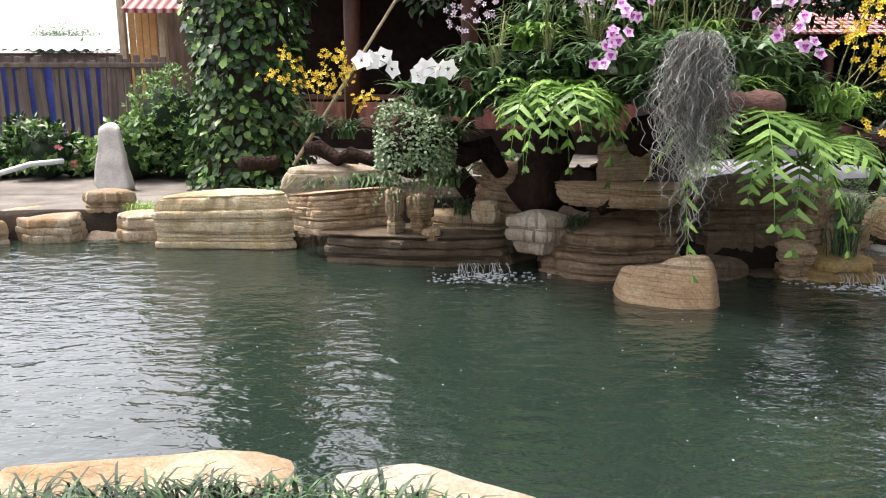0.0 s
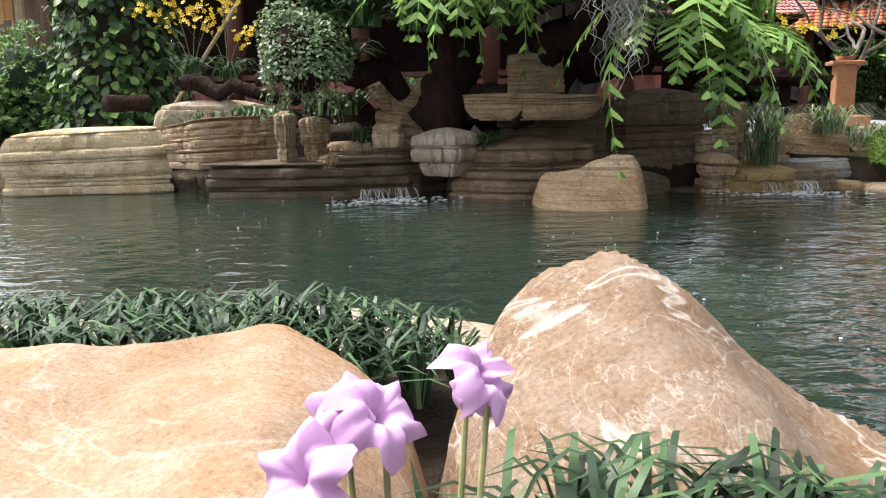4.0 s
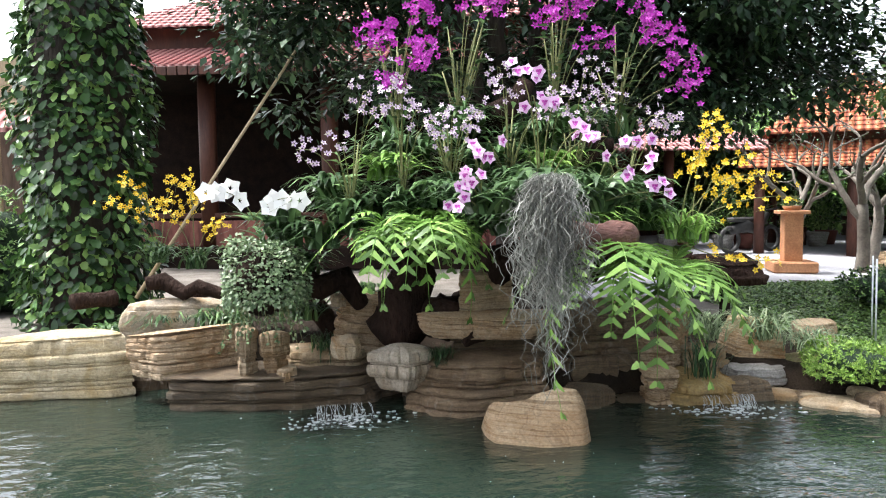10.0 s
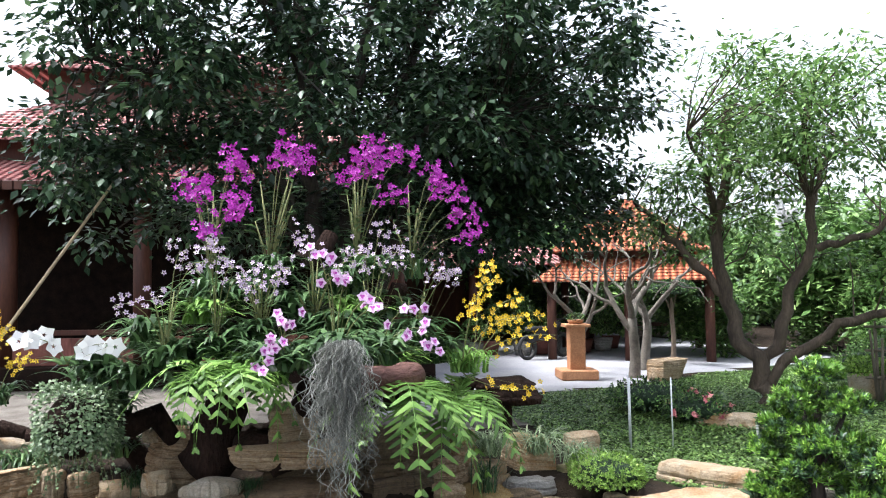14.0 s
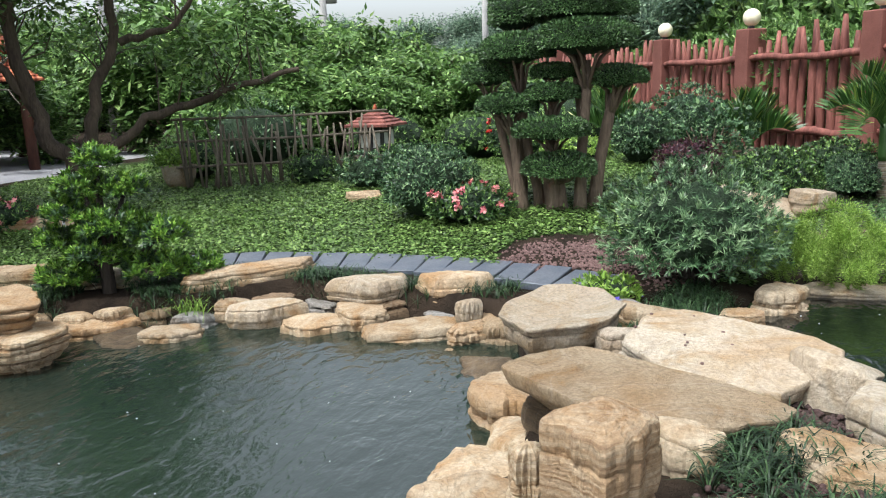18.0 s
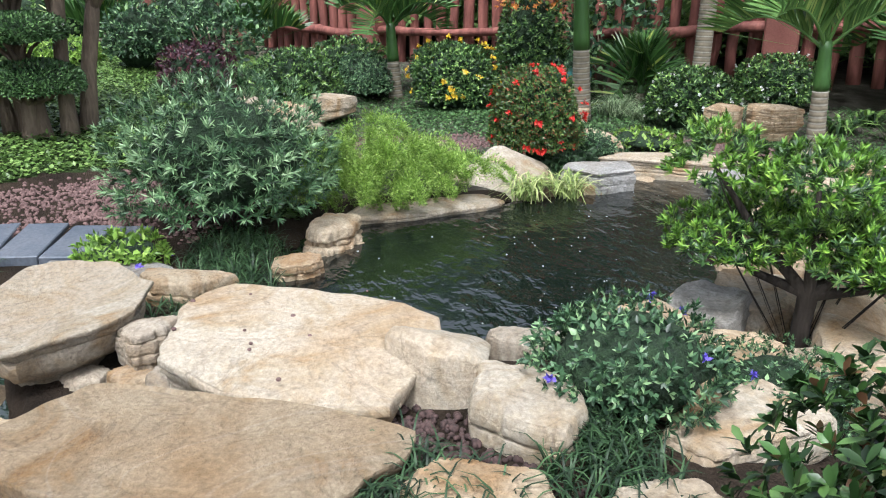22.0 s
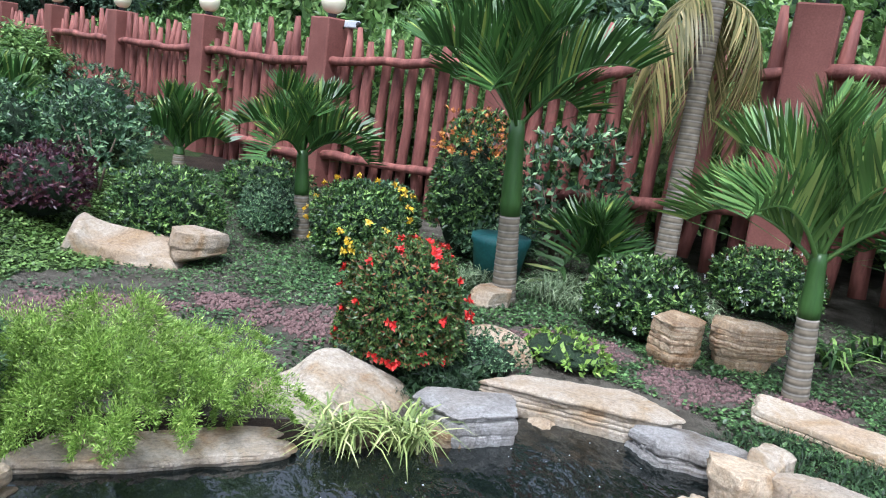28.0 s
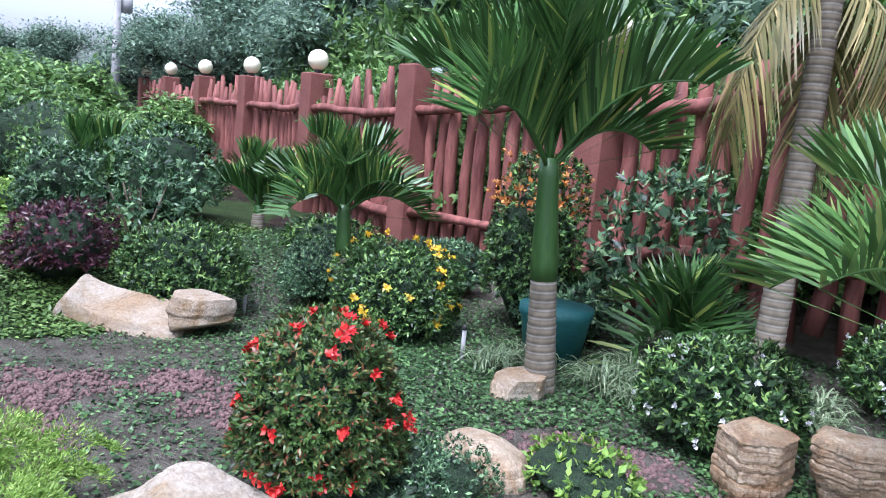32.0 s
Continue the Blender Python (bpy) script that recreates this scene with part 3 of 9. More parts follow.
def build_ground():
    gx, gy = stretch(-6, 12, 0.1, 400), stretch(-7, 10, 0.1, 400)
    x, y = np.meshgrid(gx, gy, indexing="ij")
    z = ground_z(x, y)
    v = np.stack([x, y, z], -1).reshape(-1, 3)
    nx, ny = x.shape
    i, j = np.meshgrid(np.arange(nx - 1), np.arange(ny - 1), indexing="ij")
    f = np.stack([i * ny + j, (i + 1) * ny + j, (i + 1) * ny + j + 1, i * ny + j + 1], -1).reshape(-1, 4)
    me = mesh("ground", v, f)
    for m in (SOIL, TURF, YARD, EARTH, SLOPE):
        me.materials.append(m)
    c = v[f].mean(1)
    yard = (c[:, 1] > 11.0 + 0.25 * (c[:, 0] - 8)) & (c[:, 0] < 16) & (c[:, 0] > 3.5)
    earth = ((c[:, 1] > 8.3) & (c[:, 0] < 5.0)) | ((c[:, 0] < -2.4) & (c[:, 1] > 7.6))
    slope = (c[:, 0] > 6.8) & (c[:, 1] < -0.2) & (c[:, 0] < 15)
    me.polygons.foreach_set("material_index", np.where(slope & ~on_lawn(c[:, 0], c[:, 1]), 4, np.where(yard, 2, np.where(earth, 3, np.where(on_lawn(c[:, 0], c[:, 1]), 1, 0)))))
    tagged(put("ground", me, None), "garden soil, turf and grey concrete yard", "ground", kind="structure")


def on_lawn(x, y):
    edge = np.where(y > 4.4, 4.4 + 0.12 * (y - 4.4), 6.35)
    ok = (x > edge) & (x < 17) & (y > -0.6 + 0.25 * np.sin(x * 1.7)) & (y < 10.8 + 0.25 * (x - 8))
    red = ((x - 6.75) / 0.75) ** 2 + ((y - 0.3) / 0.95) ** 2 < 1
    return ok & ~red & (inside(POND, x, y) < -0.4)


build_ground()


def water_sheet(name, poly, z, label):
    c = poly.mean(0)
    out = poly + (poly - c) / np.linalg.norm(poly - c, axis=1)[:, None] * 0.3
    bm = bmesh.new()
    bm.faces.new([bm.verts.new((x, y, z)) for x, y in out])
    bmesh.ops.triangulate(bm, faces=bm.faces[:])
    tagged(put(name, to_mesh(bm), WATER if z == POND_Z else DARKWATER), label, "water", kind="structure")


water_sheet("water", POND, POND_Z, "dark green rippled water of the large pond")
water_sheet("water", POOL, POOL_Z, "dark still water of the upper pool")


# ---- rocks ----
def rock_mesh(size, seed, cuts=12, square=0.46, strata=0.024, rough=0.075, taper=0.0, lean=0.0, n=16, flat=0.75, lumpy=0.17):
    """A stone: a rounded block cut by random planes, stepped in layers and roughened."""
    rng = np.random.default_rng(seed)
    v, f = BALLS[n]
    p = np.sign(v) * np.abs(v) ** square if square >= 0.7 else v * square * 0.7 + v / np.abs(v).max(1)[:, None] * (1 - square * 0.7)
    p[:, :2] *= (1 + lumpy * fbm(v * (1, 1, 0.15), 2.2, seed + 9, 2))[:, None]
    p /= np.abs(p).max()
    for k in range(cuts):
        nrm = unit(1, rng)[0] * (1, 1, 0.3 if k % 3 else 1.4)
        nrm /= np.linalg.norm(nrm)
        d = rng.uniform(0.52, 0.95) if square >= 0.7 else rng.uniform(0.66, 1.1)
        s = p @ nrm - d
        p = p - np.where(s > 0, s, 0)[:, None] * nrm * 0.92
    p[:, 2] = np.minimum(p[:, 2], flat + 0.06 * fbm(p, 2.0, seed + 1)) / flat
    p /= np.abs(p).max(0)
    p[:, :2] *= (1 + taper * p[:, 2:3])
    p[:, 0] += lean * p[:, 2]
    s = np.array(size, float) / 2
    p = p * s
    if strata:
        t = (p[:, 2] + 0.05 * s[2] * fbm(p, 3.0 / max(s), seed + 2, 1)) / size[2]
        steps = np.where(rng.random(60) < 0.3, rng.uniform(-1.6, -0.8, 60), rng.uniform(0.0, 0.8, 60))
        lay = steps[(np.clip(t + 0.5, 0, 1) * max(5, min(24, int(size[2] / 0.022)))).astype(int)]
        side = 1 - np.clip(np.abs(p[:, 2]) / s[2] - 0.85, 0, 0.15) / 0.15
        p[:, :2] *= (1 + strata * lay * side)[:, None]
    w = unit(3, rng)
    off = rough * min(s) * fbm(p, 4.0 / max(s), seed + 3, 4)
    off -= 0.9 * rough * min(s) * np.clip(0.35 - np.abs(fbm(p * (1, 1, 2.2), 5.0 / max(s), seed + 5, 2)), 0, 1)
    nrm = p / (np.linalg.norm(p / s, axis=1)[:, None] + 1e-6) / s.max()
    nrm /= np.linalg.norm(nrm, axis=1)[:, None] + 1e-9
    p = p + nrm * off[:, None] * (1, 1, 0.8)
    p[:, 2] += s[2]
    return p, f


ROCK_SEED = [100]


def rock(x, y, z, w, l, h, rz=0, mat=TAN, label="tan weathered sandstone rock at the water's edge", name="rock", tilt=(0, 0), group="rocks round the ponds", **kw):
    ROCK_SEED[0] += 7
    kw.setdefault("n", 32 if max(w, l) > 0.8 else 22 if max(w, l) > 0.3 else 16)
    ob = put(name, rock_mesh((w, l, h), kw.pop("seed", ROCK_SEED[0]), **kw), mat)
    ob.matrix_basis = pose(x, y, z, tilt[0], tilt[1], rz)
    return tagged(ob, label, "rock", group)


# ---- plants ----
def dome_points(n, rx, ry, h, rng, inner=0.25):
    """Places and outward directions over a rounded bush that stands on z = 0."""
    d = unit(n, rng)
    d[:, 2] = np.abs(d[:, 2]) * 1.15 - 0.35
    d /= np.linalg.norm(d, axis=1)[:, None]
    k = 1 - inner * rng.random(n) ** 2
    lump = 1 + 0.07 * fbm(d, 4.0, int(rng.integers(1e6)), 2)
    full = (np.hypot(d[:, 0], d[:, 1]) ** 2.7 + np.abs(d[:, 2]) ** 2.7) ** (-1 / 2.7)
    p = d * np.array([rx, ry, h * 0.58]) * (k * lump * full)[:, None]
    p[:, 2] += h * 0.42
    p[:, 2] = np.maximum(p[:, 2], 0.02)
    return p, d


def leafset(p, d, length, rng, ratio=0.45, out=0.7, mat_up=0.3, jitter=0.25):
    n = len(p)
    axis = d * out + unit(n, rng) * 0.7 + np.array([0, 0, mat_up])
    normal = d + unit(n, rng) * 0.5 + np.array([0, 0, 0.6])
    ln = length * rng.uniform(1 - jitter, 1 + jitter, n)
    return leaf_cloud(p, axis, normal, ln, ln * ratio)


def rosettes(p, d, leaves, length, width, rng, rise=0.5, blunt=False):
    """Whorls of narrow leaves round shoots that point along d."""
    n = len(p)
    q, dd = np.repeat(p, leaves, 0), np.repeat(d, leaves, 0)
    side = unit(n * leaves, rng)
    side -= dd * (side * dd).sum(1)[:, None]
    ax = side / (np.linalg.norm(side, axis=1)[:, None] + 1e-9) * 0.8 + dd * rng.uniform(0.1, 1.3, n * leaves)[:, None] * rise * 2
    ln = length * rng.uniform(0.7, 1.15, n * leaves)
    at = q + dd * (rng.uniform(-0.4, 0.3, n * leaves) * length)[:, None]
    return round_leaves(at, ax, dd, ln, width) if blunt else leaf_cloud(at, ax, dd, ln, width, 0.1, 0.1)


def bush(x, y, r, h, label, mat=BUSH, n=3000, leaf=0.05, ratio=0.45, seed=1, ry=None, flowers=None, flower_n=0, flower_size=0.03, name="bush", cat="bush", group="", z=None, stems=True, inner=0.3):
    rng = np.random.default_rng(seed)
    z = gz(x, y) if z is None else z
    ob = thing(name, x, y, z, label, cat, group)
    p, d = dome_points(n // 9, r, ry or r, h, rng, inner=inner * 0.6)
    p *= 1 + 0.09 * fbm(p, 2.2 / r, seed, 2)[:, None]
    d = d + unit(len(d), rng) * 0.35 + (0, 0, 0.25)
    put("foliage", rosettes(p, d / np.linalg.norm(d, axis=1)[:, None], 9, leaf * 1.1, leaf * ratio * 0.85, rng, 0.55), mat, ob)
    q, dq = dome_points(max(160, n // 8), r * 0.86, (ry or r) * 0.86, h * 0.88, rng, inner=0.4)
    put("inner_foliage", leafset(q, dq, leaf * 1.3, rng, 0.6), mat, ob)
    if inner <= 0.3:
        # Added solid dark ball: stops see-through and stands in for inner shade.
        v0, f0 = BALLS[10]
        put("twig_core", (v0 * (1 + 0.1 * fbm(v0, 5, seed)[:, None]) * (r * 0.74, (ry or r) * 0.74, h * 0.42) + (0, 0, h * 0.42), f0), CORESHADE, ob)
    if stems:
        parts = []
        for k in range(7):
            a, b = rng.uniform(0, 6.28), rng.uniform(0.3, 0.65)
            e = np.array([math.cos(a) * r * b, math.sin(a) * (ry or r) * b, h * 0.55])
            parts.append(tube([(e[0] * 0.15, e[1] * 0.15, -0.04), (e[0] * 0.45, e[1] * 0.45, h * 0.25), e], [0.016, 0.012, 0.006], 5))
        put("trunk", merge(parts), BARK, ob)
    if flowers is not None:
        fp, fd = dome_points(flower_n, r * 1.02, (ry or r) * 1.02, h * 1.01, rng, inner=0.02)
        fp, fd = fp[fp[:, 2] > h * 0.2], fd[fp[:, 2] > h * 0.2]
        heads = [mesh("flower", *flower_heads(np.zeros((3, 3)) + rng.normal(size=(3, 3)) * flower_size * 0.35, np.tile([0, 0, 1.0], (3, 1)), flower_size, rng)) for k in range(3)]
        for k in range(len(fp)):
            put("flower", heads[k % 3], flowers, ob, "", Matrix.Translation(fp[k]) @ Vector(fd[k]).to_track_quat("Z", "Y").to_matrix().to_4x4())
    return ob


def flower_heads(p, d, size, rng, petals=7):
    """Small clusters of petals."""
    n = len(p)
    q = np.repeat(p, petals, 0)
    dd = np.repeat(d, petals, 0)
    axis = dd * 0.6 + unit(len(q), rng)
    return leaf_cloud(q, axis, dd + unit(len(q), rng) * 0.3, size * rng.uniform(0.7, 1.3, len(q)), size * 0.7)


def limbs(start, direction, length, radius, depth, rng, spread=0.6, up=0.15, ratio=0.72, kids=3, bend=0.18, tips=None, parts=None, sides=7, low=0.45):
    """Branches that fork; collects tubes and twig ends."""
    p, d = np.array(start, float), np.array(direction, float)
    d /= np.linalg.norm(d)
    steps, pts = 5, [p.copy()]
    for s in range(steps):
        d = d + rng.normal(size=3) * bend + np.array([0, 0, up * 0.3])
        d /= np.linalg.norm(d)
        p = p + d * length / steps
        pts.append(p.copy())
    parts.append(tube(pts, np.linspace(radius, radius * 0.62, steps + 1), sides if depth > 1 else 5, caps=False))
    if depth <= 1:
        tips += pts[2:]
    if depth == 0:
        return
    for k in range(kids):
        at = pts[-1] if k == 0 else pts[int(rng.integers(int(steps * low), steps + 1))]
        nd = d * rng.uniform(0.5, 1.0) + unit(1, rng)[0] * spread + np.array([0, 0, up])
        limbs(at, nd, length * ratio * rng.uniform(0.8, 1.15), radius * 0.6, depth - 1, rng, spread, up, ratio, kids, bend, tips, parts, sides, low)


def tree_meshes(seed, height, radius, length, depth=3, kids=3, spread=0.65, up=0.12, leaf=0.09, per=10, blob=0.35, trunk=1.0, lean=(0, 0), stems=1, ratio_leaf=0.42, ratio=0.72, hang=-0.15, thin=1):
    rng = np.random.default_rng(seed)
    parts, tips = [], []
    for s in range(stems):
        d = np.array([lean[0], lean[1], 1.0]) + (rng.normal(size=3) * (0.28, 0.28, 0) if stems > 1 else 0)
        base = np.array([0, 0, -0.15]) + (rng.normal(size=3) * (radius, radius, 0) if stems > 1 else 0)
        pts = [base + d * t * trunk + np.array([math.sin(t * 5 + s) * 0.03, math.cos(t * 4 + s) * 0.03, 0]) for t in np.linspace(0, 1, 6)]
        parts.append(tube(pts, np.array([1.35, 1.08, 0.98, 0.92, 0.88, 0.84]) * radius, 10))
        for k in range(kids + 1):
            a = 6.28 * k / (kids + 1) + rng.uniform(-0.4, 0.4)
            limbs(pts[-1 - k % 2], (math.cos(a) * spread + lean[0], math.sin(a) * spread + lean[1], 0.8), length, radius * 0.62, depth, rng, spread, up, ratio, kids, 0.16, tips, parts)
    tips = np.array(tips)[::thin]
    p = np.repeat(tips, per, 0) + rng.normal(size=(len(tips) * per, 3)) * blob * (1, 1, 0.6)
    n = len(p)
    axis = unit(n, rng) * (1, 1, 0.5) + np.array([0, 0, hang])
    ln = leaf * rng.uniform(0.65, 1.25, n)
    return mesh("trunk", *merge(parts)), mesh("crown", *leaf_cloud(p, axis, unit(n, rng) * 0.5 + np.array([0, 0, 1.0]), ln, ln * ratio_leaf))


def tree(x, y, label, tr, cr, bark=BARK, leaves=TREEL, rz=0, scale=1.0, name="tree", group="", z=None):
    ob = thing(name, x, y, gz(x, y) if z is None else z, label, "tree", group)
    put("trunk", tr, bark, ob)
    put("crown", cr, leaves, ob)
    ob.matrix_basis = ob.matrix_basis @ pose(0, 0, 0, 0, 0, rz)
    ob.scale = (scale, scale, scale)
    return ob


def tuft(x, y, label, mat=MONDO, n=60, h=0.2, reach=0.16, width=0.006, spread=0.08, seed=1, z=None, name="grass_tuft", cat="grass", droop=0.55, group="", kind=""):
    rng = np.random.default_rng(seed)
    ob = put(name, blade_cloud(np.c_[rng.normal(size=(n, 2)) * spread * 0.5, np.zeros(n) - 0.02], h * rng.uniform(0.6, 1.15, n), reach * rng.uniform(0.3, 1.25, n), rng.uniform(0, 6.28, n), width, droop), mat)
    ob.matrix_basis = pose(x, y, gz(x, y) if z is None else z)
    return tagged(ob, label, cat, group, kind)


def grass_bed(spots, label, mat=MONDO, per=90, h=0.2, reach=0.14, width=0.006, seed=1, name="grass", zoff=0.0):
    """A bed of many tufts along ellipses (x, y, rx, ry, z)."""
    rng = np.random.default_rng(seed)
    out = []
    for x, y, rx, ry, z in spots:
        n = int(per * max(1.0, rx * ry / 0.02))
        k = np.sqrt(rng.random(n))
        a = rng.uniform(0, 6.28, n)
        px, py = x + rx * k * np.cos(a), y + ry * k * np.sin(a)
        pz = ground_z(px, py) if z is None else np.full(n, z)
        cx, cy = np.round(px / 0.09) * 0.09, np.round(py / 0.09) * 0.09
        az = np.arctan2(py - cy, px - cx) + rng.normal(size=n) * 0.6
        out.append(blade_cloud(np.c_[px * 0.4 + cx * 0.6, py * 0.4 + cy * 0.6, pz - 0.02 + zoff], h * rng.uniform(0.55, 1.15, n), reach * rng.uniform(0.3, 1.2, n), az, width, 0.55))
    return tagged(put(name, merge(out), mat), label, "grass", kind="stuff")


def frond(length, rise, fall, leaflets, leaf_len, leaf_w, seed, lift=0.5, splay=1.0, sag=0.28, mat=None, name="frond"):
    """A feather palm leaf along +x: a curved rib with two rows of leaflets."""
    rng = np.random.default_rng(seed)
    s = np.linspace(0, 1, 12)
    rib = np.c_[length * (s - 0.12 * s ** 3), np.zeros(12), rise * np.sin(s * 1.9) - fall * s ** 2.6]
    v1, f1 = tube(rib, np.linspace(0.018, 0.004, 12), 5)
    t = np.linspace(0.16, 0.99, leaflets)
    c = np.stack([np.interp(t, s, rib[:, k]) for k in range(3)], 1)
    tang = np.gradient(c, axis=0)
    tang /= np.linalg.norm(tang, axis=1)[:, None]
    vs, fs, n = [v1], [f1], len(v1)
    for sg in (-1, 1):
        k = np.sin(np.clip(t, 0.12, 1) * 2.6 + 0.35) * 0.6 + 0.45
        ln = leaf_len * k * rng.uniform(0.9, 1.08, leaflets)
        ax = tang * (0.5 + 0.5 * t)[:, None] + np.array([0, sg, 0]) * splay + np.array([0, 0, lift]) + rng.normal(size=(leaflets, 3)) * 0.08
        ax /= np.linalg.norm(ax, axis=1)[:, None]
        nrm = np.cross(ax, tang) * sg
        wide = nrm * 0 + np.cross(ax, nrm)
        wide /= np.linalg.norm(wide, axis=1)[:, None] + 1e-9
        rows = []
        for q in (0, 0.35, 0.7, 1.0):
            m = c + ax * (ln * q)[:, None] + np.array([0, 0, -1.0]) * (ln * sag * q ** 2.2)[:, None]
            w = (leaf_w * (0.5 + 1.2 * q) * (1 - q ** 2.5) * 0.5 + 0.001)
            rows += [m - wide * w, m + wide * w]
        v = np.stack(rows, 1).reshape(-1, 3)
        b = np.arange(leaflets)[:, None] * 8
        f = np.concatenate([b + [[2 * i, 2 * i + 1, 2 * i + 3, 2 * i + 2]] for i in range(3)])
        vs.append(v)
        fs.append(f + n)
        n += len(v)
    return np.concatenate(vs), np.concatenate(fs)

def layered_mesh(size, seed, layers=8, profile=(0.92, 1.0, 0.96), jut=0.02, power=2.8, cuts=5, wave=0.02, dome=0.05, n=76, slope=(0.0, 0.0), roll=0.06):
    """A stone of stacked beds: each bed has its own outline, and the joints between them are recessed."""
    rng = np.random.default_rng(seed)
    a = np.linspace(0, 2 * np.pi, n, endpoint=False)
    c, s = np.cos(a), np.sin(a)
    r = (np.abs(c) ** power + np.abs(s) ** power) ** (-1 / power)
    for f, q in ((2, 0.06), (3, 0.07), (5, 0.045), (8, 0.025), (13, 0.014)):
        r = r * (1 + q * np.sin(f * a + rng.uniform(0, 6.28)))
    for k in range(cuts):
        r = np.minimum(r, rng.uniform(0.68, 1.02) / np.maximum(np.cos(a - rng.uniform(0, 6.28)), 0.25))
    u, v = c * r, s * r
    u, v = u / np.abs(u).max() * size[0] / 2, v / np.abs(v).max() * size[1] / 2
    thin = rng.random(layers) < 0.35
    cut = np.cumsum(np.r_[0, np.where(thin, rng.uniform(0.2, 0.5, layers), rng.uniform(0.8, 2.0, layers))])
    cut = cut / cut[-1] * size[2]
    rings = [(u * 0.02, v * 0.02, u * 0)]
    for k in range(layers):
        z0, z1 = cut[k], cut[k + 1]
        w = np.interp((z0 + z1) / 2 / size[2], np.linspace(0, 1, len(profile)), profile)
        off = rng.uniform(-0.35, 0.35) * jut - (1.1 * jut if thin[k] and 0 < k < layers - 1 else 0)
        off = off + jut * (0.3 * np.sin(3 * a + rng.uniform(0, 6.28)) + 0.3 * np.sin(7 * a + rng.uniform(0, 6.28)) + 0.3 * np.sin(17 * a + rng.uniform(0, 6.28)) + 0.18 * rng.normal(size=n))
        for q, inset in ((0.03, 0.55), (0.22, 0.1), (0.6, 0.0), (0.86, 0.12), (0.98, 0.5)):
            zz = z0 + (z1 - z0) * q
            g = np.interp(zz / size[2], np.linspace(0, 1, len(profile)), profile) * 0.6 + w * 0.4
            g = g * (1 - roll * np.clip((zz / size[2] - 0.55) / 0.45, 0, 1) ** 2.2)
            rings.append((u * g + c * (off - inset * jut), v * g + s * (off - inset * jut), np.full(n, zz)))
    eu, ev = rings[-1][:2]
    for q in (0.95, 0.86, 0.72, 0.55, 0.36, 0.18, 0.01):
        p = np.c_[eu * q, ev * q, u * 0]
        rings.append((p[:, 0], p[:, 1], size[2] + (dome + 0.5 * roll) * size[2] * (1 - q * q) + 0.012 * min(1, size[0]) * fbm(p, 6.0 / max(size[0], 0.3), seed + 4, 3)))
    p = np.stack([np.stack(g, -1) for g in rings]).reshape(-1, 3)
    p[:, 2] += wave * fbm(p * (1, 1, 0.2), 2.6 / max(size[:2]), seed + 2, 2) * np.clip(p[:, 2] / size[2], 0, 1)
    p[:, 2] += (p[:, 0] * slope[0] + p[:, 1] * slope[1]) * np.clip(p[:, 2] / size[2], 0, 1)
    p[:, :2] += 0.006 * np.stack([fbm(p, 14, seed + 6, 2), fbm(p, 14, seed + 7, 2)], -1)
    i, j = np.meshgrid(np.arange(len(rings) - 1), np.arange(n), indexing="ij")
    k = (j + 1) % n
    return p, np.stack([i * n + j, i * n + k, (i + 1) * n + k, (i + 1) * n + j], -1).reshape(-1, 4)


def ledge(x, y, z, w, l, h, rz=0, mat=STRATA, label="tan layered sandstone slab at the water's edge", tilt=(0, 0), name="rock", **kw):
    """A layered stone whose foot lies at z."""
    ROCK_SEED[0] += 7
    kw.setdefault("layers", max(3, min(13, int(h / 0.032))))
    p, f = layered_mesh((w, l, h), kw.pop("seed", ROCK_SEED[0]), **kw)
    ob = put(name, mesh(name, p, f, smooth=False), mat)
    ob.matrix_basis = pose(x, y, z, tilt[0], tilt[1], rz)
    return tagged(ob, label, "rock", "rocks round the ponds")


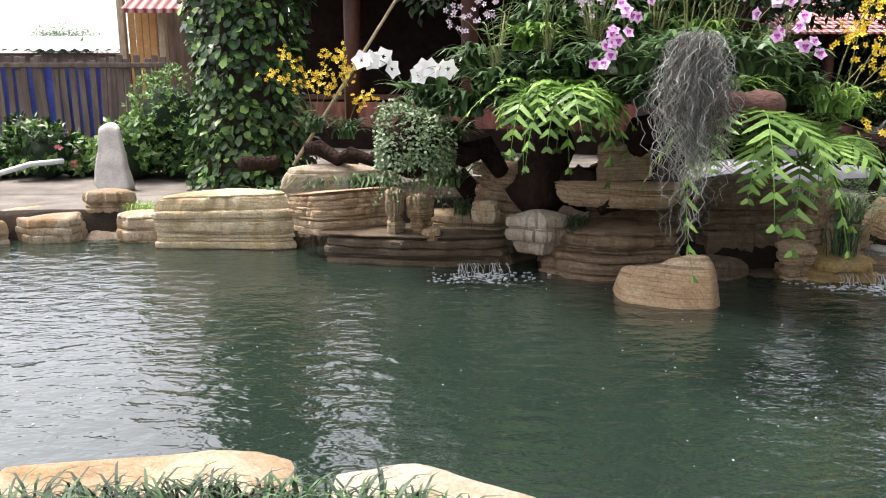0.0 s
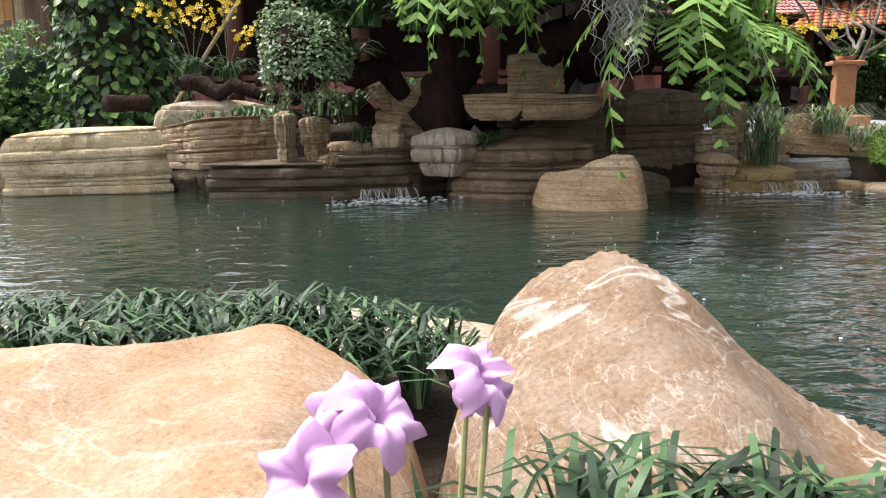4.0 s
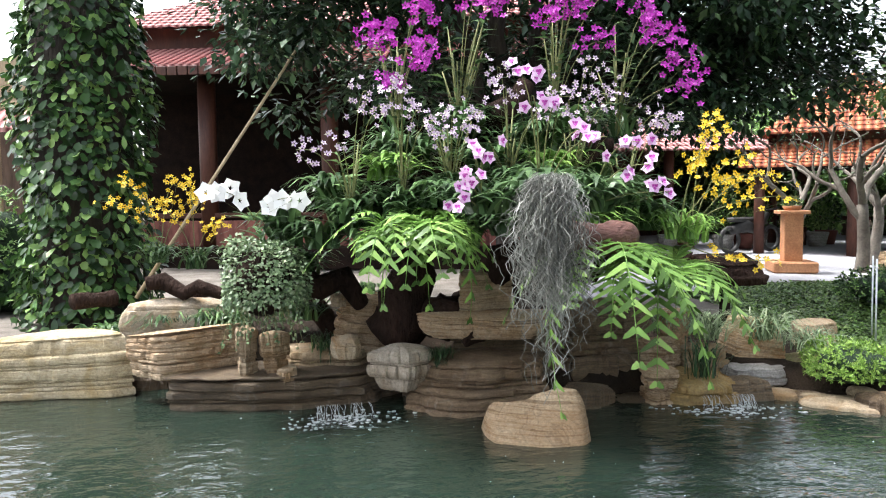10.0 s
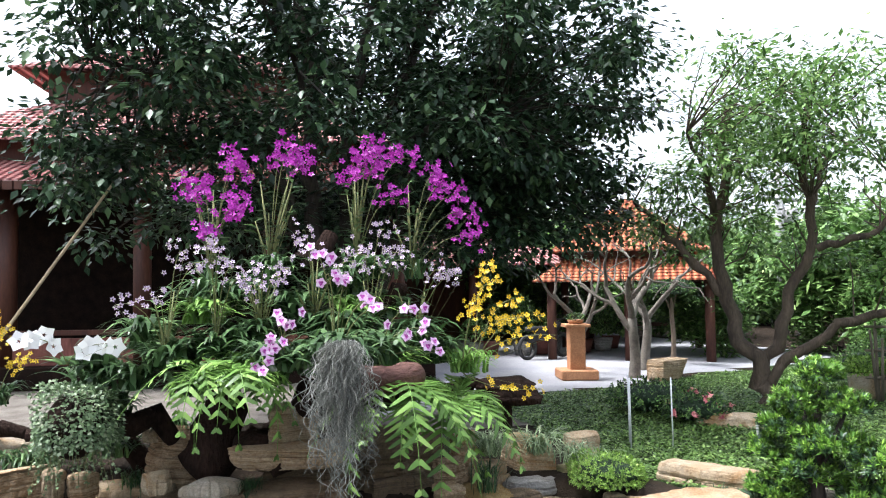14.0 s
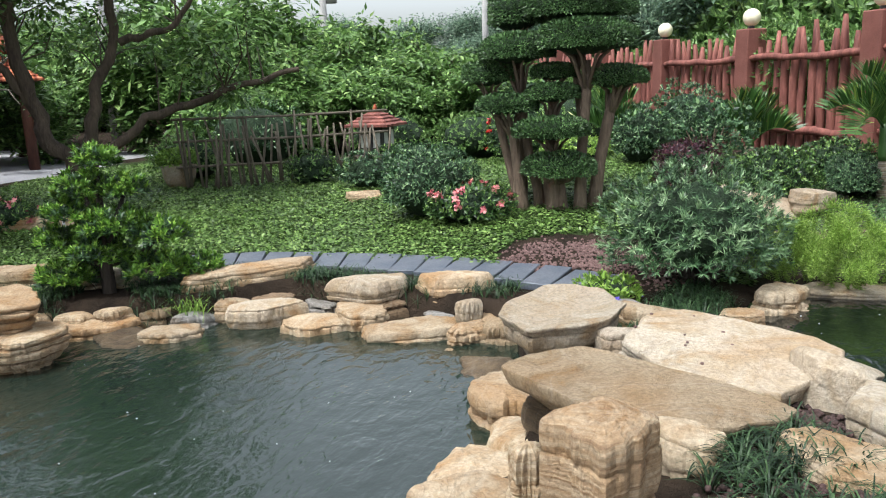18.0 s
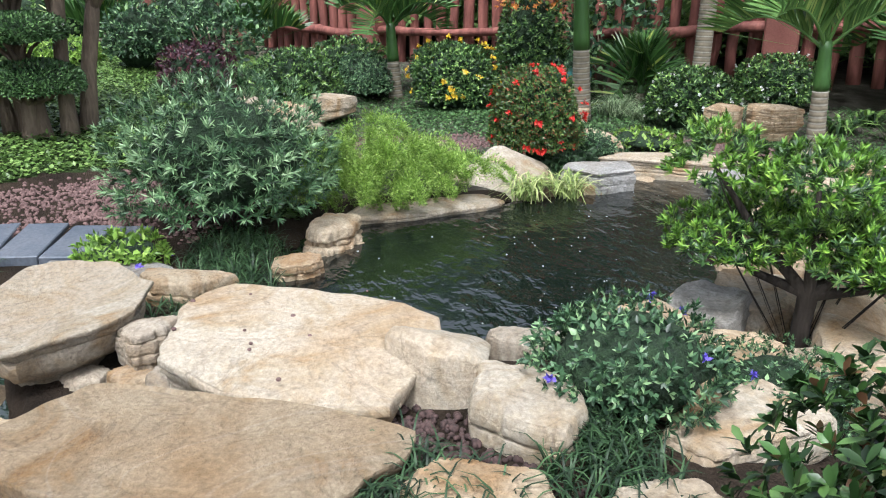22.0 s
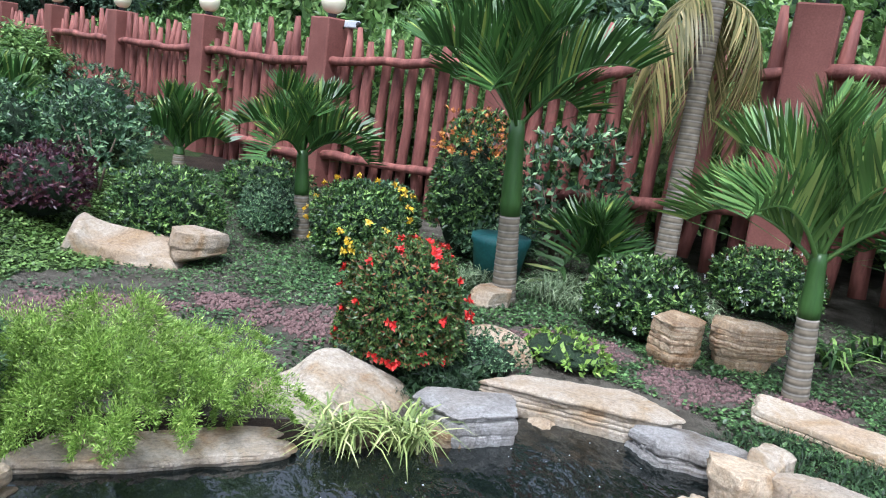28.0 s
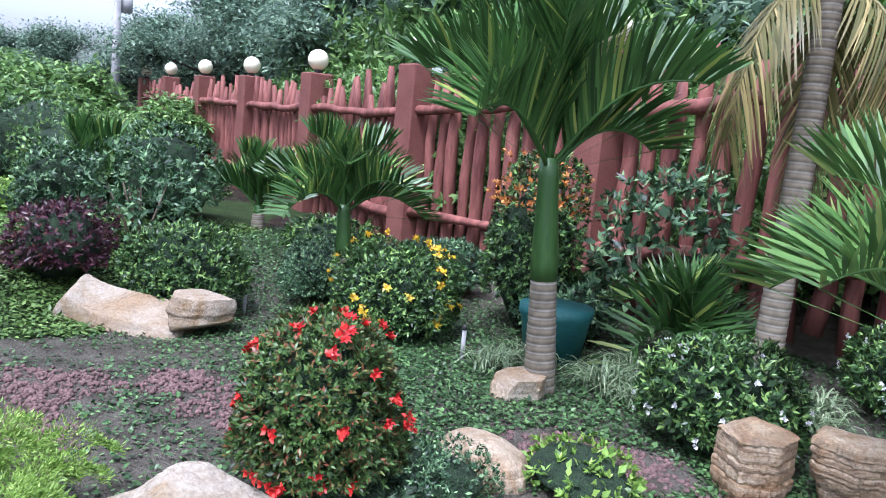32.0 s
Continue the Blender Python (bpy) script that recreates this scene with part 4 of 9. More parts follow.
def crag(x0, x1, y0, y1, crest, line, front, back, seed, mat, label, foot=-0.35, steps=110, rough=0.012, ledges=0.0, place=None):
    """A boulder with a crest that runs along x: heights of the crest, the line that it follows, and the slopes before and behind it."""
    gx, gy = np.linspace(x0, x1, steps), np.linspace(y0, y1, steps)
    x, y = np.meshgrid(gx, gy, indexing="ij")
    h = np.interp(x, *zip(*crest))
    h = (h + np.interp(x - 0.02, *zip(*crest)) + np.interp(x + 0.02, *zip(*crest))) / 3
    d = y - np.interp(x, *zip(*line))
    z = h + np.where(d < 0, np.interp(x, *zip(*front)) * d, -back * d * (1 + 3 * np.clip(d, 0, 1)))
    edge = np.minimum(np.minimum(x - x0, x1 - x), np.minimum(y - y0, y1 - y) * 1.0)
    z = np.minimum(z, foot + 9.0 * edge + 0.05)
    p = np.stack([x, y, z], -1).reshape(-1, 3)
    p[:, 2] += rough * (0.7 * fbm(p, 7, seed, 4) + 0.25 * fbm(p, 34, seed + 1, 3)) * np.clip((p[:, 2] - foot) * 4, 0, 1)
    if ledges:
        near = np.exp(-((h.ravel() - p[:, 2] - 0.03) / 0.03) ** 2)
        p[:, 2] -= ledges * near * (0.5 + 0.5 * np.sign(np.sin((p[:, 1] * 60 + p[:, 0] * 9))))
    n = steps
    i, j = np.meshgrid(np.arange(n - 1), np.arange(n - 1), indexing="ij")
    f = np.stack([i * n + j, (i + 1) * n + j, (i + 1) * n + j + 1, i * n + j + 1], -1).reshape(-1, 4)
    rim = np.r_[np.arange(n) * n, (n - 1) * n + np.arange(1, n), (np.arange(n - 2, -1, -1)) * n + n - 1, np.arange(n - 2, 0, -1)]
    low = p[rim] * (1, 1, 0) + (0, 0, foot - 0.1)
    k = np.arange(len(rim))
    e = len(p) + k
    f = np.concatenate([f, np.stack([rim, len(p) + k, len(p) + (k + 1) % len(rim), rim[(k + 1) % len(rim)]], -1)[:, ::-1]])
    mid = np.array([x.mean(), y.mean(), foot])
    ob = put("rock", (np.concatenate([p, low]) - mid, f), mat)
    ob.matrix_basis = pose(*place[:3], 0, 0, place[3]) @ pose(*mid) if place else pose(*mid)
    return tagged(ob, label, "rock", "rocks round the ponds")


# ---- rocks: far bank of the large pond ----
STACKED = "brown finely layered stone lying on the pond edge"
ledge(-1.95, 7.05, 0.0, 1.35, 0.7, 0.46, 3, CREAM, "long cream layered stone lying on the pond edge", layers=9, jut=0.022, profile=(0.98, 0.98, 1.0, 0.9), power=3.5, slope=(0.03, -0.06))
ledge(-0.92, 6.62, 0.2, 1.02, 0.5, 0.36, 2, STRATA, STACKED, layers=11, jut=0.02, profile=(0.9, 0.98, 1.0), power=5, slope=(0.04, -0.1), dome=0.02)
ledge(-1.02, 7.3, 0.35, 1.1, 0.45, 0.34, 0, PALE, "pale rounded stone on top of layered stones", layers=3, jut=0.012, profile=(0.9, 1.0, 0.85), dome=0.15)
ledge(-0.39, 6.3, 0.2, 0.19, 0.25, 0.38, 10, STRATA, "small upright layered stone", layers=7, jut=0.012, profile=(0.65, 0.8, 1.0))
ledge(-0.18, 6.33, 0.2, 0.27, 0.3, 0.36, -15, STRATA, "small upright layered stone", layers=6, jut=0.014, profile=(0.55, 0.85, 1.0), slope=(0.1, 0))
ledge(-0.1, 6.22, 0.2, 0.17, 0.15, 0.1, 20, TAN, "small tan stone on a wet ledge", layers=3, jut=0.01)
ledge(-0.12, 6.45, -0.25, 1.95, 0.7, 0.5, -7, WETSHADE, "low wet ledge under the small waterfall", layers=9, jut=0.035, profile=(0.9, 0.96, 1.0), wave=0.03, dome=0.02)
ledge(0.3, 6.65, 0.08, 0.95, 0.6, 0.3, -5, BROWN, "wet brown ledge top with an orange leaf stain", layers=5, jut=0.02)
# Wet rock whose dark colour also paints the shade below the stones.
ledge(-1.75, 7.3, -0.3, 1.9, 0.6, 0.4, 3, WETSHADE, "wet rock coloured dark as shade under the layered stones", layers=7, jut=0.03)
ledge(0.74, 6.05, 0.14, 0.55, 0.5, 0.29, -5, GREYTAN, "angular grey-tan stone overhanging the water", layers=4, jut=0.02, profile=(0.55, 0.95, 0.95), cuts=8, dome=0.12)
ledge(0.62, 6.6, 0.3, 0.74, 0.5, 0.46, -12, STRATA, "brown layered stone at the foot of the orchids", layers=8, jut=0.025, profile=(0.85, 1.0, 0.8), slope=(-0.12, 0), tilt=(0, 6))
ledge(0.33, 6.6, 0.7, 0.16, 0.16, 0.09, -12, BROWN, "small brown stone perched on a layered one", layers=3, jut=0.01)
ledge(0.35, 6.3, 0.34, 0.26, 0.24, 0.17, 0, TAN, "small tan stone on a wet ledge", layers=3, jut=0.012, profile=(0.7, 1.0, 0.9))
ledge(1.38, 5.95, 0.53, 1.1, 0.6, 0.19, -3, STRATA, "flat layered slab resting on wet rock", layers=5, jut=0.026, profile=(0.7, 0.92, 1.0), power=3, wave=0.03, slope=(0.0, -0.04))
ledge(1.4, 6.15, 0.72, 0.48, 0.4, 0.28, 3, STRATA, "squared layered stone on a slab", layers=6, jut=0.014, profile=(1, 1, 1), power=7, cuts=1, dome=0.02)
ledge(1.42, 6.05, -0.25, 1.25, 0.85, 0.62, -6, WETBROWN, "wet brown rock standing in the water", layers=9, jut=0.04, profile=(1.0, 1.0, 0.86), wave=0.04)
# Near-black colour stands in for the shaded void under the slab.
ledge(1.5, 6.15, 0.2, 0.95, 0.5, 0.4, 0, WETSHADE, "recessed rock coloured near black as the shade under a slab", layers=4, jut=0.02)
crag(-0.02, 0.7, -0.32, 0.3, [(-0.02, -0.1), (0.02, 0.14), (0.06, 0.2), (0.28, 0.25), (0.34, 0.3), (0.5, 0.335), (0.6, 0.33), (0.64, 0.24), (0.68, 0.1), (0.7, -0.1)], [(-0.02, 0.12), (0.3, -0.02), (0.7, -0.1)], [(-0.02, 0.8), (0.3, 1.2), (0.7, 2.2)], 0.5, 89, STRATA, "triangular banded sandstone boulder in the water", foot=-0.3, steps=70, rough=0.022, place=(1.2, 5.2, 0.0, -4))
# Added filler rock, coloured like the shaded recess behind the ferns.
ledge(2.35, 6.25, -0.3, 0.95, 0.5, 0.95, -5, WETSHADE, "added rock coloured near black as the shade behind the ferns", layers=7, jut=0.03)
ledge(2.72, 5.85, -0.12, 0.32, 0.36, 0.36, 5, STRATA, "stacked layered stones beside the waterfall", layers=8, jut=0.03, profile=(1.0, 0.85, 1.0))
ledge(2.84, 6.1, 0.2, 0.36, 0.34, 0.2, -8, STRATA, "small layered stone beside the waterfall", layers=4, jut=0.02)
ledge(3.02, 6.25, 0.32, 0.3, 0.3, 0.3, 15, STRATA, "upright layered stone under the fern", layers=7, jut=0.015, profile=(0.8, 1.0, 0.85))
ledge(3.08, 5.85, -0.2, 0.74, 0.6, 0.36, -12, GOLDWET, "wet golden ledge under the second small waterfall", layers=5, jut=0.03, profile=(0.95, 1.0, 0.95), slope=(0, 0.06))
ledge(3.22, 6.15, 0.08, 0.5, 0.4, 0.26, -18, BROWN, "brown stone above the small waterfall", layers=4, jut=0.02)
ledge(3.56, 6.0, -0.02, 0.58, 0.4, 0.21, -14, GREYROCK, "dark grey layered rock", layers=6, jut=0.018, profile=(0.8, 1.0, 0.92), slope=(0.06, 0))
ledge(3.62, 5.75, -0.16, 0.4, 0.32, 0.2, -20, BROWN, "low mossy stone at the waterline", layers=4, jut=0.015)
ledge(4.16, 6.05, -0.1, 0.6, 0.42, 0.32, -24, MOSSY, "squat stone with moss on its top", layers=3, jut=0.016, profile=(0.92, 1.0, 0.9), dome=0.08)
ledge(4.02, 5.35, -0.2, 0.85, 0.4, 0.24, -38, BROWN, "low brown stone at the waterline", layers=4, jut=0.02)
ledge(3.72, 6.3, 0.12, 0.56, 0.46, 0.4, -16, BANDED, "rounded finely layered stone", layers=11, jut=0.012, profile=(1.0, 0.95, 0.72), tilt=(0, 8))
ledge(4.6, 6.65, 0.1, 0.56, 0.4, 0.28, 8, TAN, "tan layered stone in the grass", layers=5, jut=0.015)
# left end of the far bank
ledge(-2.85, 7.3, -0.05, 0.66, 0.42, 0.3, 12, TAN, "low tan stone at the pond's far corner", layers=5, jut=0.02)
ledge(-3.35, 7.75, 0.1, 0.6, 0.42, 0.3, -8, BROWN, "low brown stone at the pond's far corner", layers=5, jut=0.02)
for k, (px, py, w) in enumerate([(-3.75, 7.25, 0.7), (-4.4, 7.0, 0.8), (-5.1, 6.9, 0.7), (-5.9, 6.5, 0.8), (-4.2, 7.8, 0.6)]):
    ledge(px, py, -0.08, w, 0.42, 0.3, 10 * k, TAN, "low tan stone at the pond's far corner", layers=4, jut=0.02)

# ---- rocks: right bank, along the lawn ----
FLATSTONE = "flat tan sandstone slab along the lawn side"
ledge(3.88, 3.95, 0.06, 0.98, 0.62, 0.4, -47, BANDED, "wedge of layered sandstone overhanging the water", layers=12, jut=0.026, profile=(0.2, 0.55, 0.85, 1.0), cuts=7, power=3.2, dome=0.0, roll=0.015, wave=0.035, tilt=(5, 0), seed=4102)
ledge(3.9, 3.66, -0.1, 0.62, 0.46, 0.34, -47, BANDED, "layered step under the overhanging wedge", layers=9, jut=0.024, profile=(0.15, 0.55, 0.95, 1.0), cuts=8, power=2.6, dome=0.02, roll=0.02, wave=0.03)
ledge(4.6, 3.72, -0.07, 0.63, 0.4, 0.16, -45, BANDED, FLATSTONE, layers=5, jut=0.02, cuts=9, roll=0.03, wave=0.03)
ledge(4.66, 3.16, -0.1, 0.59, 0.36, 0.16, -44, TAN, FLATSTONE, layers=5, jut=0.018, profile=(0.8, 1.0, 0.9), cuts=9, roll=0.03, wave=0.03)
ledge(4.45, 3.45, -0.19, 0.32, 0.26, 0.16, -40, BROWN, FLATSTONE, layers=5, cuts=9, roll=0.03, wave=0.03)
ledge(4.95, 2.98, -0.23, 0.6, 0.3, 0.2, -50, MOSSY, "low mossy stone awash at the waterline", layers=3, jut=0.015)
ledge(5.16, 2.62, -0.02, 0.65, 0.4, 0.208, -58, PALE, FLATSTONE, layers=4, jut=0.015, profile=(0.85, 1.0, 0.95), cuts=9, roll=0.03, wave=0.03)
ledge(5.16, 2.15, -0.15, 0.59, 0.42, 0.224, -64, TAN, FLATSTONE, layers=5, jut=0.02, profile=(0.9, 1.0, 0.95), cuts=9, roll=0.03, wave=0.03)
ledge(5.34, 1.9, -0.07, 0.44, 0.36, 0.2, -60, TAN, FLATSTONE, layers=4, jut=0.02, cuts=9, roll=0.03, wave=0.03)
ledge(5.24, 1.4, -0.15, 0.86, 0.4, 0.224, -63, TAN, FLATSTONE, layers=5, jut=0.018, profile=(0.9, 1.0, 0.9), cuts=9, roll=0.03, wave=0.03)
ledge(5.22, 1, -0.13, 0.36, 0.28, 0.26, -60, BANDED, "thinly layered dark-edged stone at the waterline", layers=7, jut=0.022)
ledge(5.34, 1.02, 0.11, 0.22, 0.16, 0.12, -55, PALE, "small pale stone on a layered one", layers=3, jut=0.01)
ledge(5.3, 0.78, -0.09, 0.27, 0.3, 0.224, -80, BROWN, FLATSTONE, layers=4, cuts=9, roll=0.03, wave=0.03)
ledge(5.75, 1.3, 0.14, 0.68, 0.32, 0.18, -68, TAN, "tan flat stone between grass and slate path", layers=4, jut=0.012, profile=(0.9, 1.0, 0.85))
ledge(5.57, 1.9, 0.14, 0.76, 0.34, 0.16, -58, PALE, "long pale flat stone beside the slate path", layers=3, jut=0.012, profile=(0.9, 1.0, 0.85))
ledge(5.55, 2.98, 0.12, 1.2, 0.34, 0.22, -40, TAN, "long low layered stone beside the slate path", layers=6, jut=0.014)
ledge(4.82, 4.95, 0.1, 1.15, 0.4, 0.26, -62, TAN, "long low tan stone at the lawn's edge", layers=6, jut=0.016)
ledge(5.15, 4.15, 0.12, 0.6, 0.34, 0.2, -50, PALE, "pale stone behind the small tree", layers=4)

# ---- rocks: dam between the ponds ----
ledge(4.76, 0.26, 0.02, 0.86, 0.88, 0.42, -70, PALE, "large pale stone with a hollow top", layers=5, jut=0.012, profile=(0.2, 0.5, 0.85, 1.0), power=2.4, dome=-0.12, roll=0.02, cuts=9, wave=0.03, slope=(0.04, 0.05))
ledge(3.5, -0.33, 0.36, 1.42, 0.7, 0.17, -108, BROWN, "broad flat grey-brown slab over the water", layers=3, jut=0.01, profile=(0.45, 0.85, 1.0), power=2.6, cuts=6, dome=0.03, wave=0.016, seed=913, roll=0.03)
ledge(3.52, -0.3, -0.25, 1.0, 0.42, 0.6, -106, WETSHADE, "wet rock under the flat slab", layers=6, jut=0.03)
ledge(4.05, -0.68, 0.26, 1.08, 0.86, 0.28, -118, PALE, "broad pale stone slab with small pits", layers=4, jut=0.012, profile=(0.6, 0.92, 1.0), power=2.8, cuts=9, dome=0.06, wave=0.03, roll=0.04)
rock(3.85, -1.16, 0.32, 0.46, 0.38, 0.32, -140, PALE, "angular pale stone beside the pool", cuts=14, strata=0.0, square=0.9, taper=-0.12, flat=0.92, rough=0.05)
ledge(3.5, -1.33, 0.4, 0.42, 0.38, 0.17, -118, PALE, "flat squared pale stone in dark grass", layers=3, jut=0.008, profile=(0.95, 1.0, 0.96), power=6, cuts=2, dome=0.03)
ledge(3.13, -1.13, 0.36, 0.46, 0.38, 0.16, -140, TAN, "tan stepping stone set in dark grass", layers=3, jut=0.008, profile=(0.9, 1.0, 0.9), power=2.2, cuts=4)
ledge(3.13, -0.66, 0.36, 0.36, 0.28, 0.16, -70, TAN, "tan stepping stone set in dark grass", layers=3, jut=0.01, profile=(0.9, 1.0, 0.9), cuts=5)
ledge(4.62, -0.13, 0.2, 0.3, 0.26, 0.17, -60, GREYTAN, "small grey stone stacked against the pale slab", layers=4, jut=0.01)
ledge(4.5, -0.08, 0.05, 0.28, 0.2, 0.17, -75, TAN, "small tan stone stacked against the pale slab", layers=3, jut=0.01)
ledge(4.58, 0.1, 0.0, 0.24, 0.2, 0.2, -75, GREYTAN, "small grey stone stacked against the pale slab", layers=3, jut=0.01)
ledge(4.14, -0.31, 0.22, 0.24, 0.22, 0.18, -70, GREYTAN, "small grey stone at the slab's corner", layers=3, jut=0.01)
ledge(5.3, -0.22, 0.12, 0.5, 0.28, 0.2, -112, TAN, "tan flat stone behind the pale slab", layers=4, jut=0.01)
ledge(5.54, -0.76, 0.02, 0.3, 0.24, 0.22, -110, BANDED, "small layered stone at the upper pool", layers=5, jut=0.012)
ledge(5.99, -1.02, 0.05, 0.34, 0.22, 0.16, -120, TAN, "small tan stone at the upper pool", layers=4, jut=0.01)
ledge(5.58, 0.2, 0.1, 0.78, 0.34, 0.18, -112, GREYROCK, "grey flat stone by the slate path", layers=4, jut=0.012)
ledge(2.565, -0.43, 0.15, 0.36, 0.31, 0.62, -28, BANDED, "upright squared layered stone block", layers=9, jut=0.012, profile=(1.05, 1.0, 0.9, 0.92, 0.98), power=9, cuts=0, dome=0.02, roll=0.05, wave=0.02, slope=(0.0, 0.08), seed=4377)
ledge(2.66, -0.16, 0.2, 0.13, 0.15, 0.4, -70, BANDED, "small layered stone beside a stone block", layers=8, jut=0.012)
ledge(2.55, -0.82, 0.36, 0.44, 0.36, 0.18, -90, TAN, "tan stone beside dark grass", layers=3, jut=0.01, cuts=6, dome=0.1)
ledge(2.86, 0.12, -0.08, 0.52, 0.36, 0.36, -60, TAN, "tan stone at the foot of the block", layers=4, jut=0.016)
ledge(2.3, -0.05, -0.05, 0.6, 0.4, 0.35, -50, TAN, "tan stone at the near bank", layers=5, jut=0.016)
rock(3.5, -1.88, 0.38, 0.25, 0.2, 0.2, 40, BANDED, "small banded stone in the herbs", cuts=14)
ledge(3.35, -2.02, 0.33, 0.62, 0.34, 0.14, -72, PALE, "flat pale stone beside green cushions", layers=3, jut=0.01, cuts=4)
ledge(2.98, -1.55, 0.36, 0.34, 0.28, 0.15, -70, PALE, "flat pale stone beside dark grass", layers=3, jut=0.01, cuts=4)
ledge(4.1, -1.65, 0.1, 0.5, 0.24, 0.3, -130, GREYTAN, "grey-tan stone at the pool's near edge", layers=4, jut=0.012)

# ---- rocks: round the upper pool ----
ledge(6.48, -1.63, 0.16, 1.24, 0.32, 0.08, -79, PALE, "long thin flat ledge at the pool's edge", layers=3, jut=0.014, power=5, cuts=2)
# Wet ledge; its dark colour also paints the shade below the thin stone.
ledge(6.54, -1.6, -0.08, 1.3, 0.34, 0.25, -79, WETSHADE, "wet ledge coloured dark as shade under a thin flat stone", layers=6, jut=0.02, power=5, cuts=2)
crag(-0.05, 1.15, -0.55, 0.5, [(-0.05, 0.05), (0.05, 0.12), (0.2, 0.24), (0.36, 0.3), (0.5, 0.4), (0.6, 0.4), (0.75, 0.33), (0.95, 0.24), (1.15, 0.05)], [(-0.05, 0.0), (0.4, 0.02), (0.6, 0.1), (1.15, 0.1)], [(-0.05, 0.4), (0.5, 0.45), (1.15, 0.35)], 0.9, 79, PALE, "large pale boulder with a low peak beside the pool", foot=0.0, steps=80, place=(7.12, -1.84, 0.03, -90))
ledge(6.8, -3.08, 0.04, 0.6, 0.42, 0.29, -104, GREYROCK, "grey flat-topped layered stone at the pool", layers=7, jut=0.012, power=4, cuts=3, profile=(0.85, 0.95, 1.0))
ledge(7.95, -3.52, 0.1, 0.5, 0.46, 0.2, -100, TAN, "smooth brown stone beside the red-flowered bush", layers=2, jut=0.006, dome=0.35, roll=0.12)
ledge(7.03, -3.8, 0.15, 1.2, 0.44, 0.17, -117, PALE, "flat stone slab bridging the pool's inlet", layers=5, jut=0.016, power=4, cuts=3, roll=0.02)
ledge(6.6, -4.17, 0.04, 0.66, 0.36, 0.24, -122, GREYROCK, "grey flat stone at the pool's edge", layers=6, jut=0.014, power=4, cuts=3)
rock(6.2, -4.25, 0.12, 0.3, 0.28, 0.26, -100, TAN)
rock(6.32, -4.45, 0.15, 0.22, 0.2, 0.24, -60, PALE)
ledge(5.95, -4.5, 0.1, 0.55, 0.4, 0.25, -125, PALE, "pale flat stone at the pool's edge", layers=3, jut=0.012)
ledge(6.8, -5.22, 0.13, 1.1, 0.38, 0.15, -150, PALE, "long pale flat stone lying in grass", layers=4, jut=0.012, power=4, roll=0.02)
ledge(8.02, -4.84, 0.08, 0.4, 0.46, 0.42, -94, BANDED, "squared layered stone beside a split one", layers=9, jut=0.012, profile=(0.8, 0.95, 1.0), power=5, slope=(0.02, 0))
ledge(8.02, -5.34, 0.08, 0.6, 0.46, 0.42, -96, BANDED, "blocky layered stone with a hollow underneath", layers=9, jut=0.014, profile=(0.62, 0.7, 0.98, 1.0), power=4, slope=(-0.05, 0))
crag(-0.06, 1.0, -0.28, 0.28, [(-0.06, 0.05), (0.0, 0.2), (0.06, 0.36), (0.13, 0.42), (0.22, 0.37), (0.45, 0.31), (0.75, 0.29), (0.92, 0.25), (1.0, 0.08)], [(-0.06, 0.05), (1.0, 0.05)], [(-0.06, 0.35), (1.0, 0.5)], 1.0, 83, PALE, "smooth weathered driftwood-like stone on the slope", foot=0.0, steps=70, rough=0.014, place=(10.1, -0.34, 0.02, -90))
rock(10.05, -1.42, 0.12, 0.5, 0.4, 0.3, -80, PALE, "pale flat stone on the slope")
rock(9.45, 4.0, 0.12, 0.5, 0.35, 0.26, -60, STRATA, "layered stone on the lawn")
rock(6.75, -2.55, 0.0, 0.4, 0.3, 0.26, -60, WETSHADE)
rock(9.0, -3.75, 0.12, 0.4, 0.3, 0.26, -60, PALE)
rock(4.12, -2.1, 0.08, 0.3, 0.34, 0.42, -60, TAN)
rock(4.3, -2.45, 0.08, 0.46, 0.36, 0.36, -50, GREYROCK, "grey stone at the foot of the small tree")
rock(4.08, -2.2, 0.12, 0.44, 0.3, 0.26, -70, TAN, "tan stone stacked at the foot of the small tree")
rock(4.42, -2.75, 0.05, 0.5, 0.36, 0.36, -30, PALE, "pale stone stacked at the foot of the small tree")
rock(3.72, -2.6, 0.22, 0.4, 0.34, 0.2, -20, PALE, "pale stone stacked at the foot of the small tree")
rock(4.2, -3.05, 0.1, 0.5, 0.4, 0.34, -60, TAN, "tan stone stacked at the foot of the small tree")
rock(4.55, -3.1, 0.02, 0.5, 0.4, 0.36, -40, PALE, "pale stone at the pool's edge")
rock(3.95, -2.4, 0.2, 0.44, 0.36, 0.22, -40, TAN, "tan stone at the foot of the small tree")
rock(3.8, -2.85, 0.16, 0.5, 0.42, 0.28, -40, PALE, "pale stone at the foot of the small tree")
rock(4.15, -1.75, 0.05, 0.5, 0.3, 0.3, -110, PALE)
rock(4.9, -3.35, 0.05, 0.6, 0.4, 0.35, -40, TAN)
rock(5.4, -3.9, 0.08, 0.6, 0.4, 0.3, -30, TAN)

